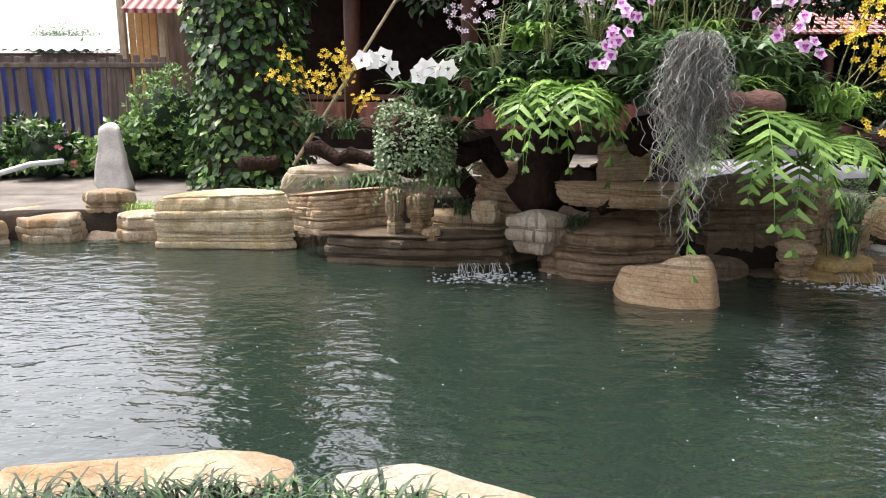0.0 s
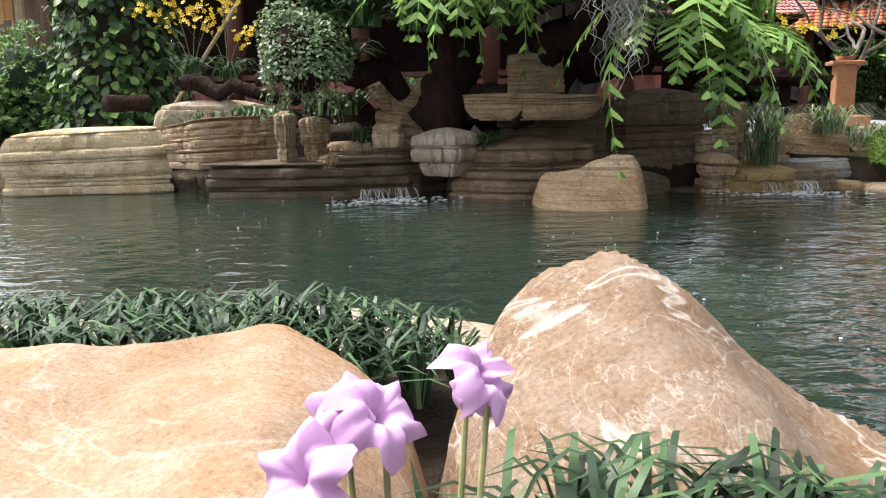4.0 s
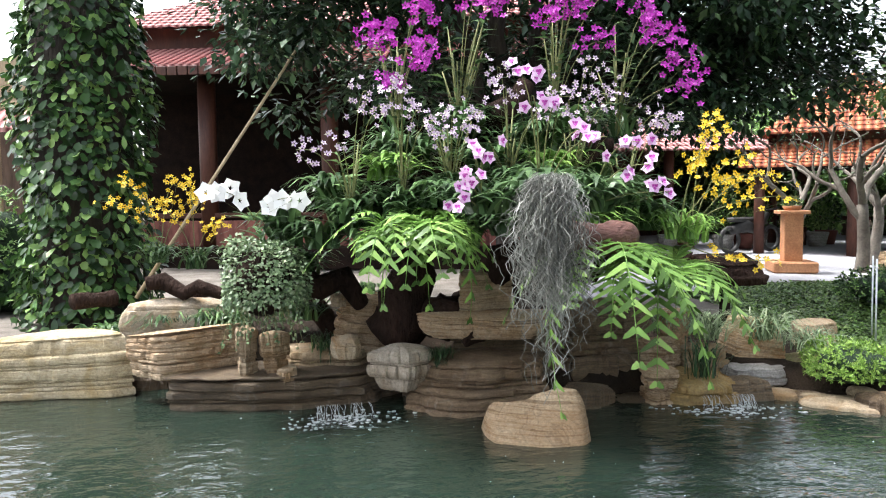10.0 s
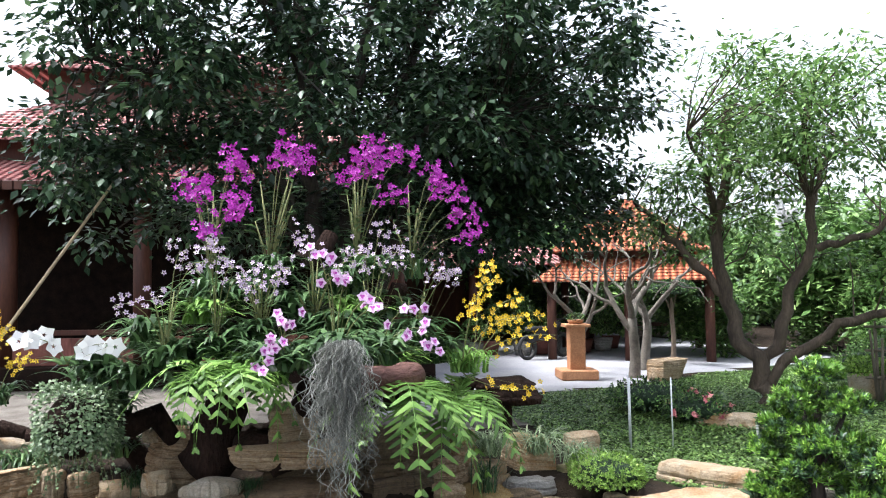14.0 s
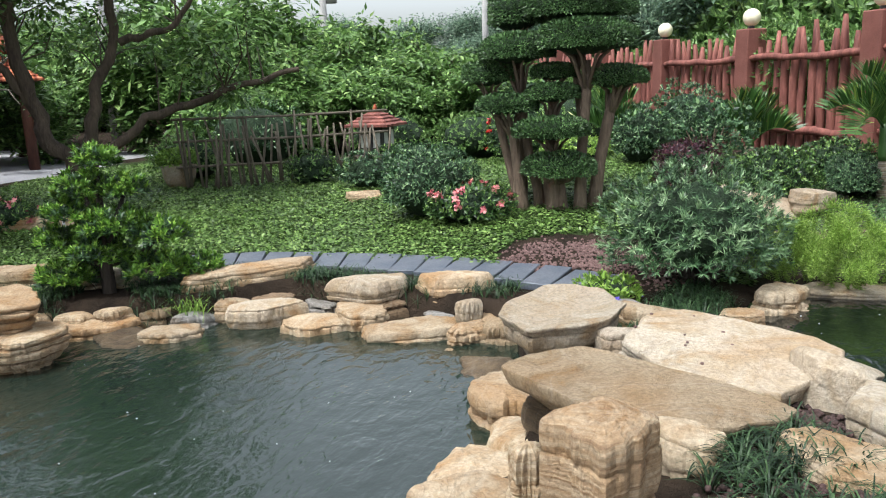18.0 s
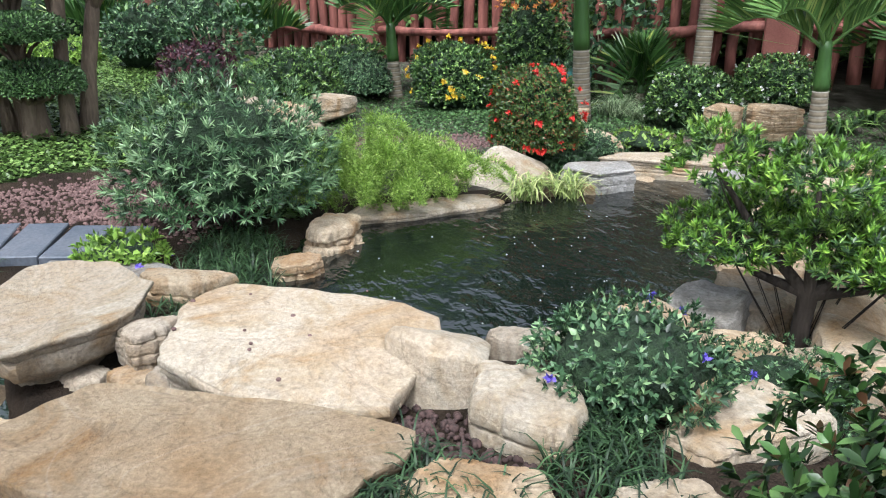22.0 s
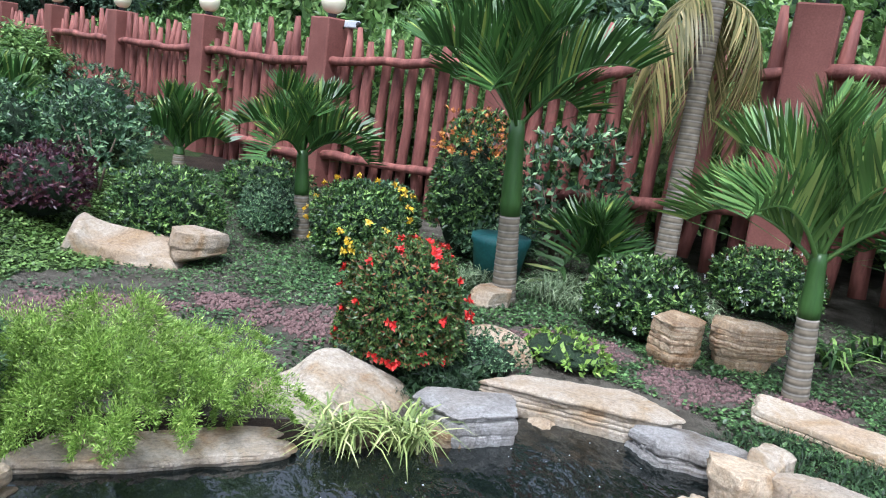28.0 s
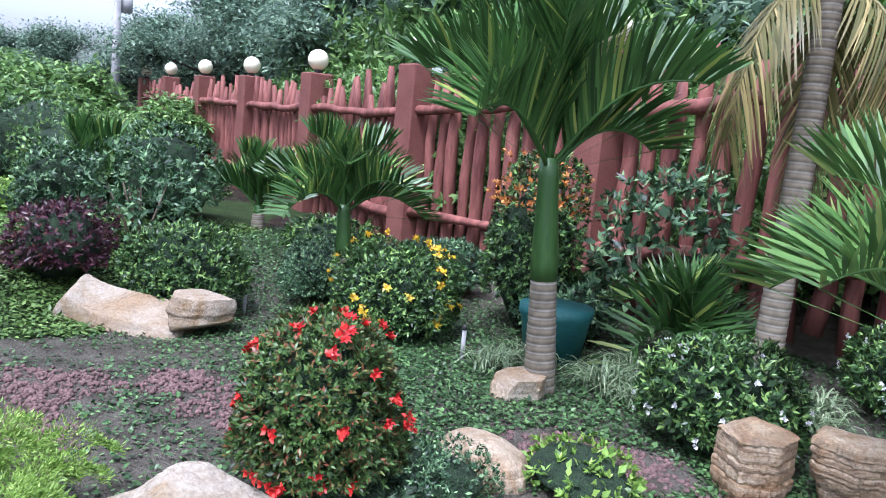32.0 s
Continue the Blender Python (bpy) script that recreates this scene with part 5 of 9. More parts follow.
# ---- rocks: near bank ----
crag(0.06, 1.5, 0.95, 1.95, [(0.06, 0.0), (0.13, 0.2), (0.2, 0.315), (0.27, 0.37), (0.34, 0.395), (0.4, 0.418), (0.5, 0.345), (0.6, 0.24), (0.68, 0.175), (0.8, 0.125), (0.95, 0.1), (1.1, 0.05), (1.25, -0.02), (1.5, -0.15)],
     [(0.06, 1.55), (0.27, 1.69), (0.4, 1.66), (0.5, 1.59), (0.66, 1.57), (0.85, 1.46), (1.5, 1.35)], [(0.1, 0.3), (0.4, 0.47), (0.7, 0.36), (1.0, 0.25), (1.5, 0.2)], 1.6, 77, NEARROCK, "large pointed tan boulder with pale cracks on the bank", ledges=0.006)
crag(-1.15, 0.13, 1.16, 1.9, [(-1.15, -0.2), (-0.95, 0.02), (-0.8, 0.17), (-0.72, 0.25), (-0.62, 0.305), (-0.5, 0.312), (-0.4, 0.3), (-0.3, 0.305), (-0.14, 0.314), (-0.09, 0.288), (-0.01, 0.225), (0.04, 0.165), (0.075, 0.08), (0.13, -0.2)],
     [(-1.15, 1.6), (-0.7, 1.66), (-0.14, 1.7), (0.13, 1.6)], [(-1.15, 0.1), (0.13, 0.14)], 1.2, 87, WARMROCK, "broad orange-tan boulder with a smooth flat top", rough=0.016)
rock(-1.0, 2.6, -0.25, 1.5, 0.45, 0.34, 8, TAN, "low tan stone at the water's edge")
rock(0.03, 2.36, -0.3, 0.98, 0.34, 0.42, -25, PALE, "low pale stone at the water's edge")
rock(-2.3, 2.6, -0.2, 1.0, 0.6, 0.4, 0, TAN)
rock(1.9, 0.55, -0.15, 0.7, 0.45, 0.36, -40, TAN)


def shore_row(poly, i0, i1, z, step, off, seed, mats, hgt=0.34):
    """Smaller stones side by side along a stretch of the shore."""
    rng = np.random.default_rng(seed)
    for i in range(i0, i1):
        p, q = poly[i], poly[i + 1]
        ln = np.hypot(*(q - p))
        u = (q - p) / ln
        for k in range(max(1, int(ln / step))):
            c = p + u * (k + 0.5) * ln / max(1, int(ln / step)) + np.array([-u[1], u[0]]) * (off + rng.normal() * 0.05)
            w = step * rng.uniform(0.95, 1.35)
            ledge(c[0], c[1], z, w, w * rng.uniform(0.6, 0.85), hgt * rng.uniform(0.8, 1.25), math.degrees(math.atan2(u[1], u[0])) + rng.uniform(-15, 15), mats[int(rng.integers(len(mats)))], "tan sandstone rock at the pond's edge", profile=(0.9, 1.0, 0.9), tilt=(rng.uniform(-5, 5), rng.uniform(-5, 5)), layers=4)


shore_row(POND, 8, 14, -0.24, 0.5, -0.02, 31, (WETSHADE, BROWN, WETSHADE), 0.24)
shore_row(POND, 8, 13, -0.08, 0.3, 0.14, 39, (GREYROCK, BROWN, BANDED, WETBROWN), 0.2)
shore_row(POND, 2, 6, -0.3, 0.5, -0.02, 32, (WETSHADE, WETSHADE), 0.34)
shore_row(POND, 6, 9, -0.28, 0.42, -0.02, 35, (WETSHADE, WETSHADE), 0.32)
shore_row(POND, 14, 17, -0.16, 0.5, 0.05, 33, (TAN, WETSHADE))
shore_row(POOL, 0, 1, 0.0, 0.4, 0.02, 34, (TAN, PALE, TAN), 0.28)
shore_row(POOL, 3, 12, -0.04, 0.44, 0.06, 38, (TAN, WETSHADE, TAN), 0.26)

# ---- fence: square pillars with globe lamps, log posts and rails ----
PILLARS = [(29.0, 7.3), (26.1, 5.35), (23.2, 3.35), (20.3, 1.36), (17.4, -0.6), (14.53, -2.53), (12.1, -4.55), (9.75, -6.6), (7.4, -8.7), (5.0, -10.8)]


def build_fence():
    fence = thing("fence", 14.5, -2.5, 0, "red-brown log fence between square pillars topped with globe lamps", "fence", kind="structure")
    fence.matrix_basis = Matrix()
    lift = lambda i: (0, 0, 0, 0, 0, 0.02, 0.2, 0.5, 0.6, 0.6)[i]
    rng = np.random.default_rng(3)
    pil = box(-0.21, -0.21, -0.9, 0.21, 0.21, 2.3, 0.02)
    slim = box(-0.19, -0.19, -0.9, 0.19, 0.19, 2.3, 0.02)
    cap = merge([tube([(0, 0, 2.3), (0, 0, 2.36)], 0.06, 10)])
    globe = mesh("globe", BALLS[10][0] * 0.17 + (0, 0, 2.52), BALLS[10][1])
    base = mesh("lamp_base", *cap)
    posts = []
    for k in range(6):
        zs = np.linspace(-0.1 - 0.04 * k, 2.0 + 0.06 * k, 7)
        pts = np.c_[rng.normal(size=7) * 0.012, rng.normal(size=7) * 0.012, zs]
        rad = np.r_[np.full(5, 0.076), 0.072, 0.036] * rng.uniform(0.85, 1.15)
        posts.append(mesh("post", *tube(pts, rad, 8)))
    for i, (px, py) in enumerate(PILLARS):
        z = gz(px, py) + lift(i)
        m = pose(px, py, z, 0, 0, math.degrees(math.atan2(2, 2.9)))
        pillar = put("pillar", slim if i > 6 else pil, TERRA, fence, "", pose(px, py, z, 0, 0, 50) if i > 6 else m)
        put("lamp_base", base, BLACK, pillar)
        put("lamp_globe", globe, GLOBE, pillar, "cream glass globe lamp")
        if i + 1 == len(PILLARS):
            break
        qx, qy = PILLARS[i + 1]
        ln = math.hypot(qx - px, qy - py)
        ux, uy = (qx - px) / ln, (qy - py) / ln
        a = math.degrees(math.atan2(uy, ux))
        n = int((ln - 0.5) / 0.235)
        for k in range(n):
            s = 0.3 + (ln - 0.6) * k / (n - 1)
            x, y = px + ux * s, py + uy * s
            put("post", posts[int(rng.integers(6))], LOG, fence, "", pose(x - 0.04 * uy, y + 0.04 * ux, gz(x, y) + lift(i) * (1 - k / n) + lift(i + 1) * k / n + rng.uniform(-0.08, 0.04), rng.normal() * 0.5, rng.normal() * 0.5, rng.uniform(0, 360)))
        for h in (0.42, 1.72):
            s = np.linspace(0.0, ln, 9)
            pts = np.c_[px + ux * s, py + uy * s, z + (lift(i + 1) - lift(i)) * s / ln + h + rng.normal(size=9) * 0.018]
            pts[:, :2] += np.array([uy, -ux]) * 0.1 + rng.normal(size=(9, 2)) * 0.01
            put("rail", tube(pts, 0.065 + rng.normal(size=9) * 0.006, 8), LOG, fence)


build_fence()


# ---- palms ----
def palm(x, y, label, trunk_h, shaft_h, r, fronds, flen, rise, fall, leaflets, llen, lw, mats=(PALM, PALM), seed=1, rings=True, tilt=(0, 0), droop_from=1.1, z=None):
    rng = np.random.default_rng(seed)
    ob = thing("palm", x, y, gz(x, y) if z is None else z, label, "palm tree")
    ob.matrix_basis = ob.matrix_basis @ pose(0, 0, 0, tilt[0], tilt[1], 0)
    zs = np.linspace(-0.08, trunk_h, max(6, int(trunk_h / 0.022)))
    rad = r * (1.15 - 0.25 * zs / trunk_h + 0.03 * np.cos(zs / 0.055 * 6.28))
    put("trunk", tube(np.c_[zs * 0, zs * 0, zs], rad, 14), RINGED, ob)
    top = trunk_h
    if shaft_h:
        s = np.linspace(0, 1, 8)
        put("crownshaft", tube(np.c_[s * 0, s * 0, top + s * shaft_h], r * np.array([0.92, 0.95, 0.9, 0.84, 0.78, 0.74, 0.72, 0.6]), 14), SHAFT, ob, "smooth green crownshaft")
        top += shaft_h
    for k in range(fronds):
        q = k / max(1, fronds - 1)
        hang = q >= droop_from
        f = frond(flen * rng.uniform(0.9, 1.1) * (0.8 if hang else 1), rise * (1.2 - 0.4 * q), fall * (0.6 + 0.8 * q) if not hang else 0.95, leaflets, llen, lw, seed * 50 + k, 0.75 if not hang else -0.15, 0.42 if not hang else 0.7, 0.1 if not hang else 0.7)
        steep = -(76 - 52 * q ** 0.9) if not hang else 2 + 22 * rng.random()
        o = put("frond", f, mats[1] if hang else mats[0], ob)
        o.matrix_basis = pose(0, 0, top - 0.04 - 0.05 * q) @ pose(0, 0, 0, 0, 0, k * 137.5 + rng.uniform(-12, 12)) @ pose(0, 0, 0, 0, steep, 0)
    return ob


def ringed_material():
    m, nt, b = nodes("ringed_palm_trunk", 0.85, 0.3)
    vec = coords(nt, scale=(0.6, 0.6, 18))
    w = nt.nodes.new("ShaderNodeTexWave")
    w.bands_direction = "Z"
    w.inputs["Scale"].default_value, w.inputs["Distortion"].default_value = 0.32, 1.2
    nt.links.new(vec, w.inputs["Vector"])
    col = ramp(nt, w.outputs["Fac"], [(0.0, (0.27, 0.25, 0.21)), (0.12, (0.2, 0.18, 0.14)), (0.22, (0.14, 0.12, 0.09)), (1.0, (0.2, 0.17, 0.12))])
    n = noise_tex(nt, coords(nt), 14, 4)
    nt.links.new(mixc(nt, 0.5, col, ramp(nt, n, [(0.3, (0.25, 0.25, 0.25)), (0.7, (0.75, 0.75, 0.75))]), "OVERLAY"), b.inputs["Base Color"])
    bump(nt, b, w.outputs["Fac"], 0.5, 0.006)
    return m


RINGED = ringed_material()
SHAFT = plain("green_palm_shaft", (0.025, 0.075, 0.016), (0.055, 0.12, 0.03), 0.4, 3, 40, 0.15, stretch=(1, 1, 0.2))
palm(11.2, -2.3, "small palm with a ringed trunk on the slope", 0.46, 0.45, 0.08, 11, 0.8, 0.15, 0.35, 50, 0.33, 0.022, seed=2, tilt=(-4, 0))
palm(9.13, -3.9, "palm with broad dark fronds and a pale ringed trunk", 0.72, 0.75, 0.09, 11, 1.1, 0.2, 0.28, 70, 0.5, 0.025, seed=3, tilt=(-4, 0))
palm(7.45, -5.42, "small palm with yellow-green fronds beside a split stone", 0.55, 0.42, 0.075, 9, 0.95, 0.2, 0.3, 54, 0.45, 0.024, (PALMY, PALMY), seed=4, tilt=(-4, 0))
palm(9.35, -5.35, "tall ringed palm with dry hanging fronds by the fence", 2.75, 0, 0.085, 15, 1.2, 0.12, 0.5, 44, 0.42, 0.017, (PALM, DRY), seed=5, tilt=(2, 3), droop_from=0.68)
palm(8.3, -7.3, "small palm clump at the fence", 0.4, 0.3, 0.08, 10, 1.1, 0.2, 0.5, 36, 0.45, 0.034, seed=6)
palm(14.0, -0.7, "fan-shaped small palm at the fence", 0.2, 0.1, 0.08, 9, 0.8, 0.15, 0.2, 34, 0.4, 0.034, seed=7)
palm(14.2, 1.6, "fan-shaped small palm at the fence", 0.3, 0.1, 0.08, 8, 0.8, 0.15, 0.2, 34, 0.4, 0.034, seed=8)
palm(10.0, -5.0, "low palm under the tall palm", 0.1, 0.1, 0.05, 8, 0.55, 0.25, 0.5, 32, 0.4, 0.03, seed=9)


# ---- leaf rosettes and plumes ----
def whorl_bush(x, y, r, h, label, dark, bright, n, length, width, seed, ry=None, leaves=16, z=None, flowers=None, flower_n=0, bent=False, blunt=False):
    """A shrub of leaf whorls, the topmost ones young and pale."""
    rng = np.random.default_rng(seed)
    ob = thing("bush", x, y, gz(x, y) if z is None else z, label, "bush")
    p, d = dome_points(n, r, ry or r, h, rng, inner=0.55)
    d = d + (0, 0, 0.5)
    d /= np.linalg.norm(d, axis=1)[:, None]
    young = (rng.random(n) < 0.3) & (d[:, 2] > 0.3)
    put("foliage", rosettes(p[~young], d[~young], leaves, length, width, rng, 0.5, blunt), dark, ob)["kind"] = "stuff"
    put("young_foliage", rosettes(p[young] * 1.03, d[young], leaves, length, width, rng, 0.75, blunt), bright, ob, "paler young shoots")["kind"] = "stuff"
    # Added dark ball behind the whorls, coloured as the shade within.
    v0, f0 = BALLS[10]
    put("twig_core", (v0 * (1 + 0.12 * fbm(v0, 5, seed)[:, None]) * (r * 0.62, (ry or r) * 0.62, h * 0.32) + (0, 0, h * 0.5), f0), CORESHADE, ob)
    parts = []
    for k in range(8):
        e = p[int(rng.integers(n))] * 0.85
        parts.append(tube([(0, 0, -0.05), (e[0] * 0.3 + (0.12 if bent else 0), e[1] * 0.4, h * 0.2), e * (0.7, 0.7, 0.6), e], [0.035, 0.028, 0.014, 0.006], 6))
    put("trunk", merge(parts), DARKBARK, ob)
    if flowers is not None:
        fp, fd = dome_points(flower_n, r * 1.02, (ry or r) * 1.02, h, rng, inner=0.02)
        head = mesh("flower", *flower_heads(rng.normal(size=(14, 3)) * 0.018, np.tile([0, 0, 1.0], (14, 1)), 0.016, rng))
        for k in range(len(fp)):
            put("flower", head, flowers, ob, "", Matrix.Translation(fp[k]) @ Vector(fd[k]).to_track_quat("Z", "Y").to_matrix().to_4x4())
    return ob


def plume_plant(x, y, label, plumes, length, mat, seed, spread=(0.4, 0.6), per=900, z=None):
    """Billowing plumes of very fine leaves that rise and then arch over."""
    rng = np.random.default_rng(seed)
    ob = thing("asparagus_fern", x, y, gz(x, y) if z is None else z, label, "fern")
    for k in range(plumes):
        q = math.sqrt(rng.random())
        a = rng.uniform(0, 6.28)
        base = np.array([math.cos(a) * q * spread[0], math.sin(a) * q * spread[1], 0.0])
        ln = length * rng.uniform(0.7, 1.1)
        top, out = ln * (1.0 - 0.5 * q) * rng.uniform(0.75, 1.05), ln * (0.25 + 0.75 * q) * rng.uniform(0.6, 1.0)
        a += rng.normal() * 0.35
        s = rng.random(per) ** 0.75
        lump = 0.6 + 0.4 * np.sin(s * 22 + k)
        fat = (0.1 * np.sin(np.clip(s, 0.06, 0.97) * 3.0) + 0.015) * lump * ln / 0.6
        off = unit(per, rng) * fat[:, None] * rng.random((per, 1)) ** 0.45
        c = np.c_[math.cos(a) * out * s ** 1.3, math.sin(a) * out * s ** 1.3, top * np.sin(s * 2.35) / 1.0]
        l2 = rng.uniform(0.014, 0.03, per)
        put("plume", leaf_cloud(base + c + off, off + (math.cos(a) * 0.03, math.sin(a) * 0.03, 0.02) + unit(per, rng) * 0.03, unit(per, rng), l2, l2 * 0.22), mat, ob)["kind"] = "stuff"
    return ob


# ---- bushes on the slope and round the pool ----
bush(7.52, -2.82, 0.37, 0.82, "dome-shaped dark green bush with rust young leaves and red flower heads", leafy("green_leaves_with_rust_shoots", (0.024, 0.06, 0.012), (0.11, 0.22, 0.035), (0.24, 0.07, 0.025), share=0.86), n=21000, leaf=0.029, seed=11, flowers=RED, flower_n=46, flower_size=0.026)
bush(10.3, -2.84, 0.5, 0.84, "rounded green bush with yellow flowers", z=0.1, n=12000, leaf=0.04, seed=12, flowers=YELLOW, flower_n=40, flower_size=0.034)
bush(10.65, -1.04, 0.52, 0.72, "clipped round green bush on the slope", BUSH, 8500, 0.045, seed=13)
bush(8.58, -4.84, 0.43, 0.6, "rounded bush with small white flowers", BUSH, 7500, 0.045, seed=14, flowers=WHITE, flower_n=40, flower_size=0.02)
bush(9.42, -6.43, 0.5, 0.62, "rounded bush with small white flowers", BUSH, 7500, 0.045, seed=15, flowers=WHITE, flower_n=35, flower_size=0.02)
bush(11.6, -2.0, 0.75, 0.46, "low clipped green hedge", BUSHG, 8000, 0.035, seed=16, ry=0.35)
bush(10.6, 0.0, 0.42, 0.65, "dark purple-red leaved bush", PURPLE, 2600, 0.05, seed=17)
bush(11.9, 0.75, 0.42, 0.85, "clipped round grey-green bush", BUSHG, 3000, 0.05, seed=18)
bush(10.85, -3.92, 0.42, 1.4, "tall clipped column bush with orange young leaves", BUSH, 7500, 0.05, seed=19)
bush(10.9, -4.95, 0.6, 1.5, "loose shrub with yellowing leaves at the fence", BUSHG, 1800, 0.09, seed=20, inner=0.6)
bush(11.7, -0.2, 0.6, 1.2, "loose tall shrub with reddish stems", BUSHG, 2400, 0.06, seed=21, inner=0.6)
whorl_bush(6.25, -0.42, 0.66, 0.9, "green needle-leaved shrub with a bent dark trunk", leafy("needle_leaves", (0.018, 0.055, 0.02), (0.07, 0.16, 0.055), (0.18, 0.3, 0.13), trans=0.15), leafy("pale_green_shoots", (0.12, 0.24, 0.09), (0.24, 0.4, 0.17), (0.36, 0.5, 0.26)), 1150, 0.058, 0.0095, 22, bent=True)
plume_plant(6.72, -1.4, "feathery lime-green asparagus fern spilling over a ledge", 64, 0.6, leafy("feathery_lime_green", (0.13, 0.26, 0.015), (0.32, 0.52, 0.06), (0.46, 0.64, 0.12), trans=0.4), 23, (0.34, 0.55), 1500)
bush(8.3, 2.55, 0.54, 0.78, "clipped round green bush on the lawn", BUSHG, 9000, 0.038, seed=24)
bush(7.9, 1.95, 0.45, 0.36, "low bush with coral-pink flowers on the lawn", BUSH, 2600, 0.05, seed=25, flowers=PINK, flower_n=22, flower_size=0.045)
bush(11.07, 5.75, 0.44, 0.54, "small round bush by the bamboo fence", BUSH, 2000, 0.05, seed=26)
bush(10.5, 4.4, 0.45, 0.5, "small low bush by the lantern", BUSHG, 1800, 0.05, seed=27)
bush(6.9, 8.4, 0.62, 0.42, "low spreading green bush on the lawn", BUSH, 3000, 0.045, seed=28)
bush(6.85, 7.5, 0.42, 0.36, "low bush with coral-pink flowers on the lawn", BUSH, 1800, 0.05, seed=29, flowers=PINK, flower_n=18, flower_size=0.05)
whorl_bush(2.2, -1.64, 0.44, 0.92, "broad-leaved green bush with coral flower heads", leafy("dark_broad_leaves", (0.01, 0.03, 0.008), (0.042, 0.105, 0.02), (0.09, 0.19, 0.035), trans=0.12), leafy("fresh_green_shoots", (0.025, 0.085, 0.014), (0.075, 0.18, 0.032), (0.16, 0.075, 0.03)), 1500, 0.036, 0.0145, 30, leaves=10, flowers=leafy("coral_red_petals", (0.6, 0.05, 0.09), (0.75, 0.12, 0.16), trans=0.25), flower_n=10, blunt=True, z=0.34)
bush(3.62, -1.76, 0.34, 0.3, "small-leaved herb cushion with blue flowers", BUSHG, 3600, 0.028, seed=31, flowers=leafy("blue_violet_petals", (0.12, 0.08, 0.5), (0.22, 0.16, 0.7)), flower_n=5, flower_size=0.016)
bush(3.58, -2.3, 0.28, 0.2, "bright green sedum cushion", BUSHG, 5000, 0.018, seed=32)
bush(7.6, -3.2, 0.25, 0.25, "small green cushion plant", BUSHG, 1500, 0.025, seed=33)


# ---- cloud-pruned trees ----
def pads(x, y, label, tiers, bark=BARK, leaves=BUSH, leaf=0.045, per=900, seed=1, name="topiary_tree", stems=None, bright=None, z=None):
    """A trunk with branches that carry flat cushions of leaves: tiers are (dx, dy, z, radius, height)."""
    rng = np.random.default_rng(seed)
    ob = thing(name, x, y, gz(x, y) if z is None else z, label, "tree")
    parts = []
    for i, (bx, by, r0) in enumerate(stems or [(0, 0, 0.06)]):
        for dx, dy, z, r, h in tiers[i::len(stems or [0])] if bright is None else tiers:
            if bright is not None:
                parts.append(tube([(bx, by, -0.1), (bx * 0.5 + 0.012, by * 0.5, 0.12), (dx * 0.05, dy * 0.05, 0.25), (dx * 0.65, dy * 0.65, max(0.3, z * 0.85)), (dx, dy, z + h * 0.4)], [r0, r0 * 0.9, r0 * 0.7, r0 * 0.4, r0 * 0.2], 7))
                continue
            fx, fy = (bx * 0.6 + dx * 0.7, by * 0.6 + dy * 0.7) if stems else (bx, by)
            pts = np.array([(fx + (dx - fx) * k, fy + (dy - fy) * k, (z + h * 0.3) * k - 0.1 * (1 - k)) for k in (0, 0.15, 0.4, 0.7, 0.9)])
            pts[1:4, :2] += rng.normal(size=(3, 2)) * 0.018
            parts.append(tube(pts, [r0 * 1.3, r0, r0 * 0.85, r0 * 0.8, r0 * 0.6], 9))
            for k in range(7 if stems else 4):
                ang = 2 * math.pi * k / 7 + rng.uniform(0, 0.6)
                parts.append(tube([pts[3], (dx + 0.3 * r * math.cos(ang), dy + 0.3 * r * math.sin(ang), z - 0.02), (dx + 0.7 * r * math.cos(ang), dy + 0.7 * r * math.sin(ang), z + 0.3 * h)], [r0 * 0.4, r0 * 0.25, r0 * 0.12], 6))
    put("trunk", merge(parts), bark, ob)
    for dx, dy, z, r, h in tiers:
        if bright is None:
            p, d = dome_points(int(per * (r / 0.4) ** 2) + 200, r, r, h, rng, inner=0.12)
            put("leaf_cushion", leafset(p * (1, 1, 0.8) + (dx, dy, z), d, leaf, rng, 0.45, 0.9, 0.2), leaves, ob)
            # Added dark ball fills the cushion and paints the shade inside it.
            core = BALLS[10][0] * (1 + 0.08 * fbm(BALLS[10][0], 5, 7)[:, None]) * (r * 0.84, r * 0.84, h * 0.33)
            put("twig_core", (core + (dx, dy, z + h * 0.37), BALLS[10][1]), CORESHADE, ob)
        else:
            n = int(330 * (r / 0.3) ** 2)
            p, d = dome_points(n, r, r, h, rng, inner=0.5)
            d = d * 0.6 + (0, 0, 0.7)
            d /= np.linalg.norm(d, axis=1)[:, None]
            young = (rng.random(n) < 0.62) & (p[:, 2] > h * 0.2)
            put("leaf_cushion", rosettes(p[~young] + (dx, dy, z), d[~young], 18, leaf, leaf * 0.23, rng), leaves, ob)["kind"] = "stuff"
            put("young_growth", rosettes(p[young] + (dx, dy, z + 0.015), d[young], 20, leaf, leaf * 0.23, rng, 0.8), bright, ob, "lime-green young shoots")["kind"] = "stuff"
    return ob


